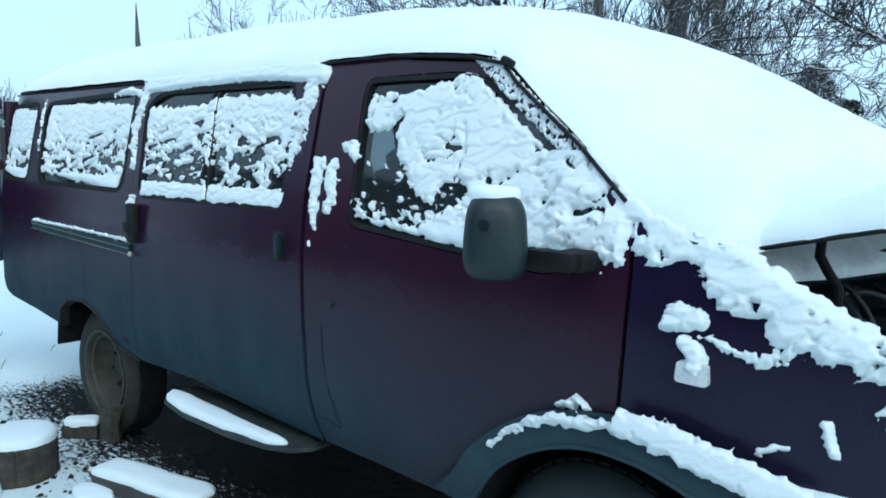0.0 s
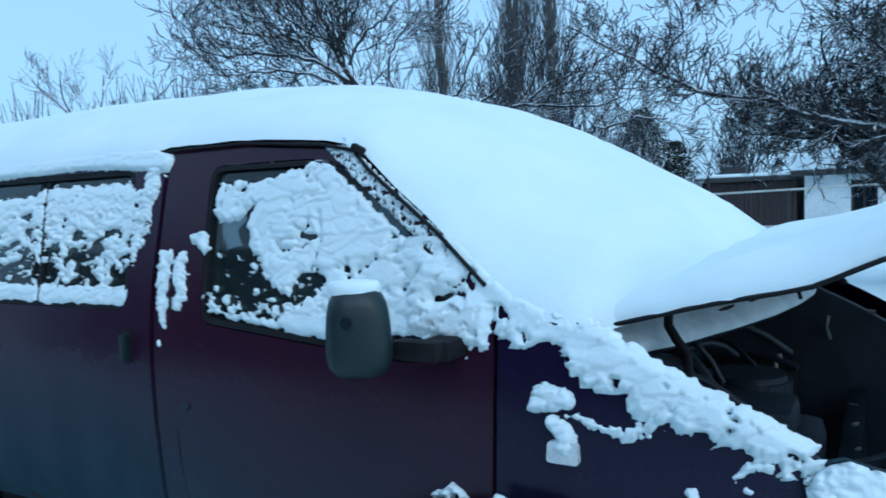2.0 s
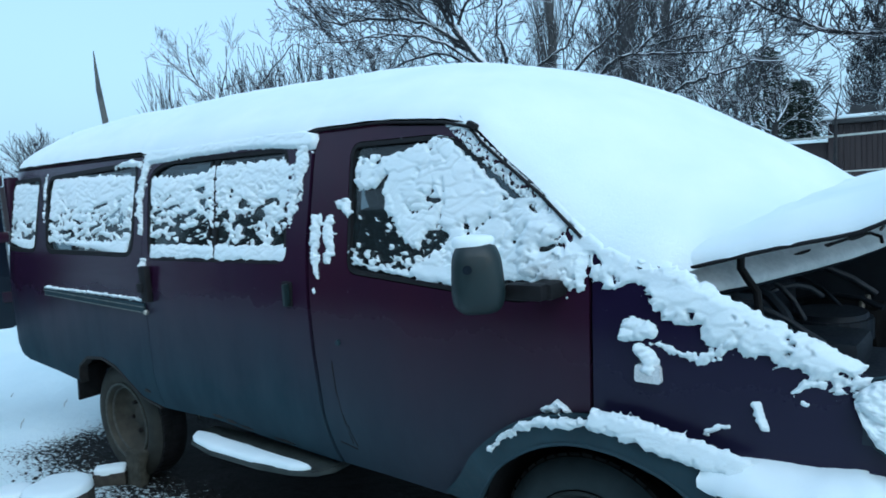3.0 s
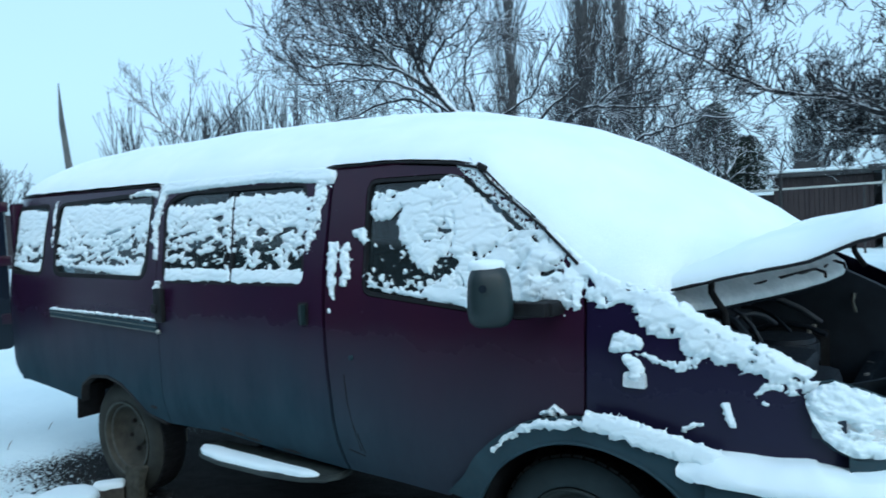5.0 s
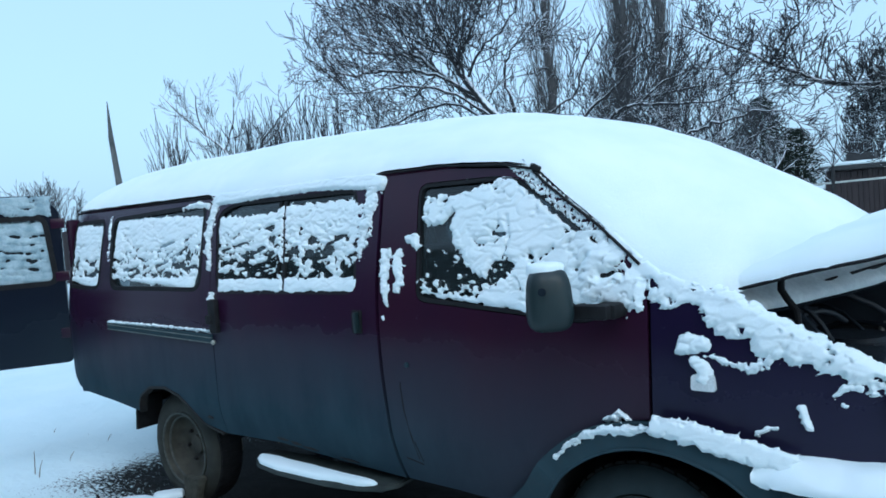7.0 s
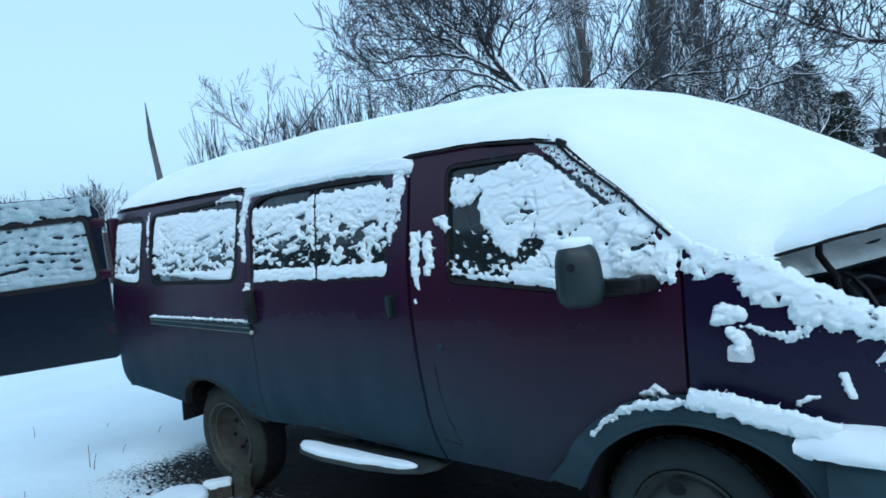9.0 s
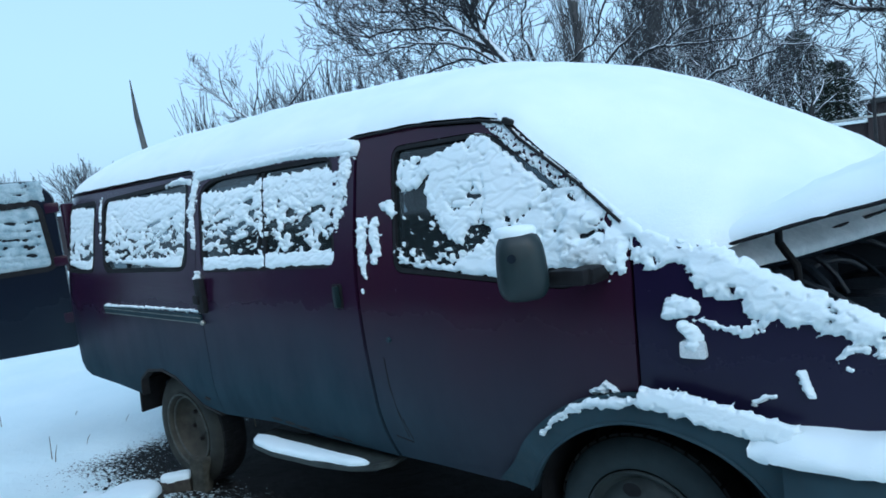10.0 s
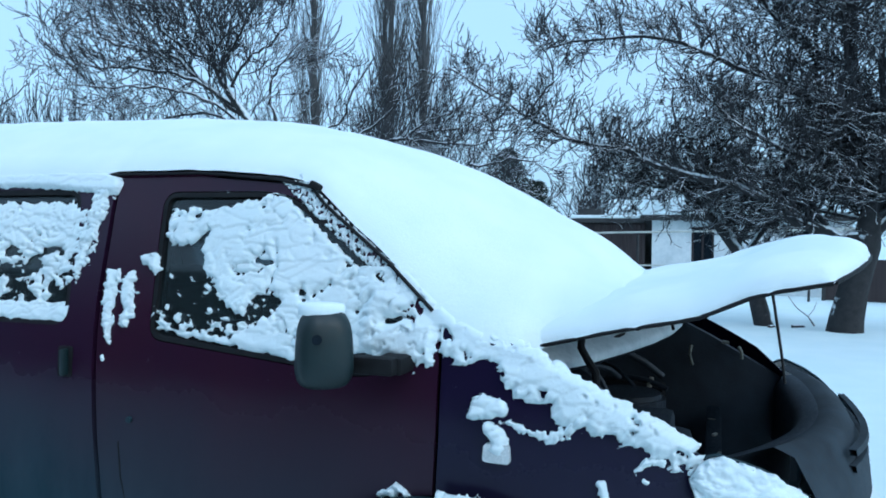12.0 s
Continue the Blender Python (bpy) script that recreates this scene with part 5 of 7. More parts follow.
def pillar_mask(x, z):
    c = 1.808 - 0.765 * (x + 0.30)
    d = 0.038 - abs(z - c)
    n = fbm(x * 110, z * 70, 51, 3)
    return min(d * 20, n * 0.7 + 0.06)


snow_patch("thin crust of snow on the windscreen pillar", (-0.44, 0.06), (1.48, 1.87), pillar_mask, 0.008, 0.0045, off=-0.001)


CORNER_TOP = [(-0.05, 1.60), (0.0, 1.60), (0.15, 1.49), (0.22, 1.442), (0.30, 1.41), (0.40, 1.392), (0.47, 1.38), (0.62, 1.29), (0.79, 1.205), (0.91, 1.13)]


def corner_body(x, z):
    """The band thins out where it runs in under the snow of the windscreen."""
    ease = max(0.0, min(1.0, (0.47 - x) / 0.10))
    return 1.0 - ease * (1 - max(0.45, min(1.0, (interp(x, CORNER_TOP) - z) / 0.10)))


def corner_skin(x, z):
    """The fender's skin, turned in under the roof snow at the foot of the windscreen."""
    lean = max(0.0, min(1.0, (x - 0.02) / 0.10)) * max(0.0, min(1.0, (0.50 - x) / 0.06))
    return side_y(x, z) + 1.7 * lean * max(0.0, z - interp(x, SNOW_EDGE) - 0.014)


def corner_mask(x, z):
    """Snow spilling from the windscreen over the door's front corner and the fender."""
    top = interp(x, CORNER_TOP)
    low = interp(x, [(-0.30, 1.34), (-0.05, 1.335), (0.06, 1.305), (0.14, 1.305), (0.19, 1.33), (0.32, 1.325), (0.36, 1.30), (0.38, 1.25), (0.445, 1.222), (0.50, 1.215), (0.555, 1.16), (0.63, 1.145), (0.71, 1.13), (0.79, 1.082), (0.83, 1.056), (0.91, 1.07)])
    u, v = 0.86 * x + 0.5 * z, 0.86 * z - 0.5 * x
    wob = 0.030 * fbm(u * 9, v * 24, 61, 4) + 0.014 * fbm(u * 34, v * 80, 68, 3)
    d = min(top + 0.025 * max(0.0, min(1.0, (0.46 - x) / 0.08)) - z + 0.2 * wob, z - low - 0.008 + wob * 1.15)
    if x < 0.0:
        d = min(d, (x + 0.10 + wob) * 0.7, 0.7)
    if x > 0.885:
        d = min(d, 0.905 - x + wob)
    seam = abs(x - 0.172) - 0.009 + 0.012 * fbm(x * 10, z * 25, 66)
    if z < 1.43:
        d = min(d, seam * 1.5)
    pits = fbm(x * 24, z * 24, 63, 3) + 0.50
    if x > 0.2 and d > 0.05:
        pits = 1.0
    return min(d * 9, pits, slit_gap(x, z) * 12 if x < 0.1 else 1.0)


snow_patch("ragged band of snow along the top of the front fender", (-0.12, 0.93), (1.03, 1.60), corner_mask, 0.028, 0.0048, surf=corner_skin, off=0.002, gain=3.0, relief=0.5, body=corner_body)


def streak(label, pts, width, seed, thick=0.02, rag=1.0, relief=0.8):
    xs, zs = [p[0] for p in pts], [p[1] for p in pts]

    def mask(x, z):
        best = 9
        for (x1, z1, w1), (x2, z2, w2) in zip(pts, pts[1:]):
            dx, dz = x2 - x1, z2 - z1
            t = max(0, min(1, ((x - x1) * dx + (z - z1) * dz) / (dx * dx + dz * dz)))
            best = min(best, math.hypot(x - x1 - t * dx, z - z1 - t * dz) - (w1 + (w2 - w1) * t))
        return (-best + rag * (0.009 * fbm(x * 30, z * 30, seed, 3) + 0.005 * fbm(x * 95, z * 95, seed + 1, 2))) * 14
    w = max(p[2] for p in pts) + 0.02
    snow_patch(label, (min(xs) - w, max(xs) + w), (min(zs) - w, max(zs) + w), mask, thick, 0.0045, relief=relief)


streak("small clump of snow above the repeater lamp", [(0.285, 1.185, 0.016), (0.315, 1.210, 0.034), (0.360, 1.210, 0.028)], 0.03, 71, 0.03)
streak("lump of snow resting on the repeater lamp", [(0.335, 1.150, 0.022), (0.36, 1.125, 0.028), (0.362, 1.10, 0.026)], 0.03, 72, 0.03)
streak("thin string of snow on the fender", [(0.375, 1.172, 0.005), (0.44, 1.155, 0.007), (0.50, 1.138, 0.012), (0.545, 1.155, 0.016), (0.57, 1.18, 0.014)], 0.02, 73, 0.016, 1.6)
streak("narrow dab of snow on the fender", [(0.642, 1.020, 0.014), (0.652, 0.990, 0.011), (0.660, 0.962, 0.013)], 0.02, 74, 0.018, 0.6)
streak("smear of snow above the bumper", [(0.505, 0.925, 0.005), (0.54, 0.943, 0.010), (0.575, 0.955, 0.006)], 0.02, 75, 0.014, 0.5)
streak("dangling fringe of snow on the fender", [(0.73, 1.055, 0.006), (0.76, 1.085, 0.010), (0.80, 1.09, 0.012)], 0.02, 76, 0.018)
streak("speck of snow on the fender", [(0.755, 1.035, 0.006), (0.765, 1.030, 0.005)], 0.02, 77, 0.01, 0.4)
streak("strip of snow on the door pillar", [(-1.054, 1.545, 0.024), (-1.052, 1.460, 0.028), (-1.050, 1.380, 0.022), (-1.037, 1.340, 0.014)], 0.03, 78, 0.020, 2.4)
streak("strip of snow beside the door seam", [(-0.978, 1.530, 0.026), (-0.968, 1.460, 0.026), (-0.973, 1.390, 0.020)], 0.03, 79, 0.020, 2.4)
streak("dot of snow on the door pillar", [(-1.058, 1.262, 0.009), (-1.057, 1.256, 0.009)], 0.02, 80, 0.012, 0.3)
streak("clump of snow at the front window edge", [(-0.930, 1.603, 0.012), (-0.885, 1.598, 0.026), (-0.870, 1.568, 0.018)], 0.03, 81, 0.024)
streak("snow caught on the broken catch", [(-2.335, 1.320, 0.016), (-2.330, 1.355, 0.012)], 0.02, 82, 0.04)
streak("line of snow on the sliding door rail", [(-3.460, 1.173, 0.012), (-3.000, 1.168, 0.008), (-2.700, 1.163, 0.009), (-2.360, 1.155, 0.008)], 0.02, 83, 0.022)
streak("snow along the top edge of the sliding door", [(-2.350, 1.874, 0.036), (-1.990, 1.880, 0.030), (-1.590, 1.884, 0.028), (-1.390, 1.882, 0.032), (-1.190, 1.872, 0.040), (-1.115, 1.860, 0.032)], 0.02, 84, 0.026, 0.6, 0.35)
streak("snow hanging on the sliding door pillar", [(-1.145, 1.845, 0.034), (-1.155, 1.765, 0.030), (-1.180, 1.675, 0.030), (-1.200, 1.585, 0.024), (-1.215, 1.525, 0.010)], 0.02, 85, 0.022, 3.2)
streak("snow hanging in the gap behind the sliding door", [(-2.370, 1.870, 0.034), (-2.385, 1.770, 0.026), (-2.410, 1.670, 0.022), (-2.400, 1.590, 0.014), (-2.375, 1.500, 0.008)], 0.02, 86, 0.022, 3.2)
streak("snow hanging between the rear windows", [(-3.525, 1.835, 0.006), (-3.515, 1.765, 0.010), (-3.510, 1.665, 0.008), (-3.500, 1.545, 0.004)], 0.02, 87, 0.016, 2.4)
streak("snow at the top corner of the rear side window", [(-2.700, 1.845, 0.010), (-2.550, 1.860, 0.016), (-2.450, 1.845, 0.016)], 0.02, 88, 0.024)


def flare_mask(x, z):
    top = interp(x, [(-0.21, 0.762), (-0.135, 0.842), (-0.083, 0.878), (-0.026, 0.904), (0.072, 0.923), (0.178, 0.930), (0.194, 0.966), (0.311, 0.965), (0.413, 0.945), (0.509, 0.922), (0.573, 0.905), (0.63, 0.890)])
    low = interp(x, [(-0.21, 0.745), (-0.121, 0.835), (-0.028, 0.873), (0.08, 0.893), (0.178, 0.900), (0.195, 0.900), (0.302, 0.886), (0.39, 0.862), (0.487, 0.843), (0.63, 0.800)])
    wob = 0.016 * fbm(x * 26, z * 26, 91, 4) + 0.008 * fbm(x * 90, z * 90, 93, 2)
    return min(top - z + wob, z - low + wob, x + 0.215, 0.64 - x + wob) * 12


snow_patch("snow lodged on top of the front wheel arch flare", (-0.25, 0.67), (0.70, 1.02), flare_mask, 0.026, 0.005, off=-0.045, relief=0.35)
streak("peak of snow on the wheel arch", [(0.0, 0.925, 0.010), (0.04, 0.938, 0.016), (0.055, 0.958, 0.010), (0.085, 0.930, 0.010)], 0.02, 92, 0.045)


def snow_ledge():
    """The bank of snow on the bumper top, wrapped round the corner."""
    ring = [(0.52, 0.02), (0.62, 0.0), (0.80, 0.0), (0.92, 0.02), (1.02, 0.06), (1.13, 0.16), (1.23, 0.32), (1.34, 0.60), (1.41, 1.0)]
    pts = []
    for a, b in zip(ring, ring[1:]):
        for t in range(8):
            pts.append((a[0] + (b[0] - a[0]) * t / 8, a[1] + (b[1] - a[1]) * t / 8))
    sec = [(0.17, 0.880), (0.02, 0.889), (-0.02, 0.882), (-0.052, 0.862), (-0.072, 0.836), (-0.078, 0.818), (-0.070, 0.803)]
    vs, fs = [], []
    for i, p in enumerate(pts):
        a, b = Vector(pts[max(i - 1, 0)]), Vector(pts[min(i + 1, len(pts) - 1)])
        t = (b - a).normalized()
        nrm = Vector((t.y, -t.x))
        for j, (d, z) in enumerate(sec):
            w = 0.012 * fbm(p[0] * 10, j * 0.8, 14 + p[1] * 5) + (0.022 * fbm(p[0] * 30, p[1] * 30, 28) if j == 6 else 0.0)
            dip = -0.032 * max(0.0, min(1.0, (p[0] - 0.90) / 0.12)) * (1 if j < 3 else 0.3) + (0.02 if p[0] > 1.1 and j > 4 else 0)
            o = -d + w
            thin = min(1.0, 0.75 + i / 8)
            vs.append((p[0] + nrm.x * o, p[1] + nrm.y * o, 0.815 + (z - 0.835) * thin + dip + w * 0.8))
    m = len(sec)
    for i in range(len(pts) - 1):
        for j in range(m - 1):
            fs.append((i * m + j, i * m + j + 1, (i + 1) * m + j + 1, (i + 1) * m + j))
    fs.append(tuple(range(m)))
    ob = raw("snow_ledge", vs, fs, SNOW, smooth=180)
    tagged(ob, "thick ledge of snow along the front bumper", "snow", "snow on the minibus", kind="stuff")


snow_ledge()


def snow_headlight():
    vs, fs, rim = [], [], []
    nu, nv = 90, 64
    for j in range(nv):
        for i in range(nu):
            u, v = i / (nu - 1), j / (nv - 1)
            x, y, z = lamp_point(u, v)
            n = fbm(x * 22, z * 26, 31, 4)
            edge = min(u * 9, (1 - u) * 9, v * 8, (1 - v) * 8) + 0.7 * fbm(x * 40, z * 40, 37, 3) + 0.12
            dip = max(0.0, 1 - ((v - 0.36) / 0.18) ** 2) * min(1.0, u * 3)
            pit = 1.0 - 1.15 * dip * min(1.0, max(0.0, 0.55 + 1.3 * fbm(x * 26, z * 44, 33, 4)))
            edge = min(edge, (pit - 0.12) * 5)
            rim.append(edge)
            h = 0.048 * min(1, max(0.0, edge)) ** 0.5 * (0.85 + 0.3 * n) * max(0.15, pit)
            vs.append((x + 0.45 * u * h, y + 0.010 - (1 - 0.4 * u) * h, z + 0.30 * h))
    for j in range(nv - 1):
        for i in range(nu - 1):
            q = (j * nu + i, j * nu + i + 1, (j + 1) * nu + i + 1, (j + 1) * nu + i)
            if max(rim[k] for k in q) > 0:
                fs.append(q)
    ob = raw("clinging_snow", vs, fs, SNOW_CLUMP, smooth=180)
    tagged(ob, "lumpy snow plastered over the headlight", "snow", "snow on the minibus", kind="stuff")


snow_headlight()


def ragged(pts, amount, seed):
    return [(x + amount * fbm(x * 14, y * 14, seed), y + amount * fbm(x * 14, y * 14, seed + 5)) for x, y in pts]


def cap_snow(name, label, outline, z, thick, base_drop=0.004):
    """A rounded pad of snow with the given outline on a level top."""
    cx, cy = sum(p[0] for p in outline) / len(outline), sum(p[1] for p in outline) / len(outline)
    vs, fs = [], []
    n = len(outline)
    rings = ((1.0, -base_drop), (1.03, thick * 0.35), (0.98, thick * 0.75), (0.88, thick * 0.95), (0.6, thick * 1.05), (0.3, thick * 1.08))
    for s, h in rings:
        for x, y in outline:
            px, py = cx + (x - cx) * s, cy + (y - cy) * s
            w = 0.12 * thick * fbm(px * 12, py * 12, 21 + h)
            vs.append((px, py, z + h + w))
    vs.append((cx, cy, z + thick * 1.1))
    for r in range(len(rings) - 1):
        for k in range(n):
            k2 = (k + 1) % n
            fs.append((r * n + k, r * n + k2, (r + 1) * n + k2, (r + 1) * n + k))
    for k in range(n):
        fs.append(((len(rings) - 1) * n + k, (len(rings) - 1) * n + (k + 1) % n, len(vs) - 1))
    ob = raw(name, vs, fs, SNOW, smooth=180)
    return tagged(ob, label, "snow", kind="stuff")


cap_snow("snow_cap", "strip of snow on the boarding step", ragged(rounded([(-2.05, 0.03), (-1.98, -0.045), (-1.80, -0.082), (-1.45, -0.074), (-1.25, -0.050), (-1.16, -0.008), (-1.30, -0.004), (-1.6, 0.012), (-1.9, 0.03)], 0.03, 4), 0.008, 3), 0.492, 0.026)
mm = Matrix.Translation((-0.096, -0.19, 0)) @ Matrix.Rotation(radians(38), 4, "Z")
cap_snow("snow_cap", "cap of snow on the wing mirror", [tuple((mm @ Vector((0.064 * math.cos(a), 0.046 * math.sin(a) - 0.004, 0)))[:2]) for a in np.linspace(0, 2 * math.pi, 20, endpoint=False)], 1.480, 0.026)

# snow on the open rear door
door_xf = Matrix.Translation((REAR_X - 0.015, 0.075, 0.085)) @ Matrix.Rotation(math.pi / 2 + radians(147), 4, "Z") @ Matrix.Diagonal((1, -1, 1, 1))


def flat_zero(x, z):
    return 0.0


def door_top_mask(x, z):
    low = 1.815 + 0.03 * fbm(x * 10, 0, 95)
    n = fbm(x * 9, z * 34, 96, 4) + 0.2 * fbm(x * 50, z * 70, 93, 2)
    return min((z - low) * 9, (1.975 - 0.03 * (0.86 - x) - z) * 12, (x - 0.05) * 9, (0.93 - x) * 9, n * 0.9 + 0.5)


snow_patch("snow plastered on the upper edge of the open rear door", (0.02, 0.95), (1.80, 2.0), door_top_mask, 0.016, 0.008, mat=THIN_FILM, surf=flat_zero, xf=door_xf)


def door_win_mask(x, z):
    d = min(x - 0.07, 0.755 - x, z - 1.345, 1.785 - z) + 0.008 * fbm(x * 15, z * 15, 97)
    ripple = math.sin((z + 0.02 * math.sin(x * 9) + 0.01 * fbm(x * 7, z * 7, 98)) * 2 * math.pi / 0.055)
    n = 0.55 * fbm(x * 12, z * 24, 99, 3) + 0.22 * ripple + 0.22 + 0.25 * (z - 1.55)
    base = (1.42 + 0.02 * fbm(x * 9, 0, 94) - z) * 9
    return min(max(n, base), d * 9)


snow_patch("rippled snow across the rear door window", (0.04, 0.78), (1.33, 1.80), door_win_mask, 0.014, 0.007, mat=THIN_FILM, surf=flat_zero, off=0.016, xf=door_xf)


# ---- trees ----
def grow(rng, base, direction, length, radius, depth, max_depth, out, spread=0.6, droop=0.0, kids=(3, 5), taper=0.55, wiggle=0.18, up=0.10, min_r=0.004):
    """One branch and, along it, its own branches. out[depth] gathers tubes."""
    steps = 6 if depth == 0 else (5 if depth == 1 else 4)
    p, d = Vector(base), Vector(direction).normalized()
    pts, rad = [p.copy()], [radius]
    for i in range(steps):
        d = (d + Vector((rng.gauss(0, wiggle), rng.gauss(0, wiggle), rng.gauss(0, wiggle) + up - droop * i / steps))).normalized()
        p = p + d * length / steps
        pts.append(p.copy())
        rad.append(max(min_r, radius * (1 - (1 - taper) * (i + 1) / steps) * (0.75 if i == steps - 1 else 1)))
    out.append((depth, pts, rad))
    if depth >= max_depth:
        return
    n = rng.randint(*kids)
    for k in range(n):
        t = rng.uniform(0.25 if depth else 0.45, 1.0) if k else 1.0
        i = min(int(t * steps), steps - 1)
        q = pts[i].lerp(pts[i + 1], t * steps - i)
        axis = (pts[i + 1] - pts[i]).normalized()
        side = Vector((rng.gauss(0, 1), rng.gauss(0, 1), rng.gauss(0, 0.7)))
        side = (side - axis * side.dot(axis)).normalized()
        nd = (axis + side * spread * rng.uniform(0.6, 1.3)).normalized()
        grow(rng, q, nd, length * rng.uniform(0.55, 0.80), rad[i] * rng.uniform(0.50, 0.68), depth + 1, max_depth, out, spread, droop, kids, taper, wiggle, up, min_r)


def tubes_mesh(name, tubes, mat, parent, sides, label=""):
    vs, fs = [], []
    for _, pts, rad in tubes:
        v, f = tube_data(pts, rad, sides, cap=False)
        o = len(vs)
        vs += v
        fs += [tuple(o + i for i in q) for q in f]
    return raw(name, vs, fs, mat, parent, label, smooth=180)


def make_tree(label, at, out, bark, twig, split=2, group="bare trees behind the minibus"):
    tree = thing("tree", label, "tree", group, at)
    tubes_mesh("trunk", [t for t in out if t[0] < split], bark, tree, 7)
    tubes_mesh("crown", [t for t in out if t[0] >= split], twig, tree, 3)
    return tree


def spreading_tree(label, at, seed, height, lean, limbs, radius=0.16, depth=5, kids=(3, 5), spread=0.6, fork=0.35, up=0.06, bark=None, min_r=0.006, wiggle=0.16):
    """A short trunk with limbs in given directions (dx, dy, dz, length share)."""
    rng = random.Random(seed)
    out = []
    top = Vector((lean[0], lean[1], 1.0)) * height * fork
    trunk = [Vector((0, 0, -0.2)), top * 0.25, top * 0.6 + Vector((rng.uniform(-0.05, 0.05), 0, 0)), top]
    out.append((0, trunk, [radius * 1.35, radius * 1.05, radius * 0.95, radius * 0.85]))
    for dx, dy, dz, share, start in limbs:
        q = top * start
        grow(rng, q, (dx, dy, dz), height * share, radius * 0.46 * (0.5 + share * 0.7), 1, depth, out, spread, 0.0, kids, 0.5, wiggle, up, min_r)
    return make_tree(label, at, out, bark or BARK, TWIG, 3)


def gz(x, y):
    return ground_height(x, y) - 0.02


def limb(rng, out, pts, r0, r1, twigs, size, depth, spread=0.8, min_r=0.006, y=0.0, density=1.0, wiggle=0.17, inner=0.6):
    """A long limb through a few points, with side branches along it."""
    path = []
    P = [Vector((x, y + dy, z)) for x, dy, z in pts]
    for i in range(len(P) - 1):
        a, b, c, d = P[max(i - 1, 0)], P[i], P[i + 1], P[min(i + 2, len(P) - 1)]
        for k in range(4):
            t = k / 4
            path.append(0.5 * (2 * b + (c - a) * t + (2 * a - 5 * b + 4 * c - d) * t * t + (3 * b - a - 3 * c + d) * t ** 3))
    path.append(P[-1])
    n = len(path)
    twigs = int(twigs * density)
    path = [q + Vector((rng.gauss(0, 0.02), rng.gauss(0, 0.02), rng.gauss(0, 0.02))) if 0 < i < n - 1 else q for i, q in enumerate(path)]
    rad = [r0 + (r1 - r0) * i / (n - 1) for i in range(n)]
    out.append((1, path, rad))
    for k in range(twigs):
        i = rng.randint(int(n * 0.12), n - 2)
        axis = (path[i + 1] - path[i]).normalized()
        side = Vector((rng.gauss(0, 1), rng.gauss(0, 0.8), rng.gauss(0.35, 0.9)))
        side = (side - axis * side.dot(axis)).normalized()
        grow(rng, path[i], axis * 0.6 + side * spread, size * rng.uniform(0.6, 1.4) * (1.15 - 0.5 * i / n), max(min_r, rad[i] * 0.42), 3, 3 + depth, out, inner, 0, (3, 4), 0.5, wiggle, 0.05, min_r)


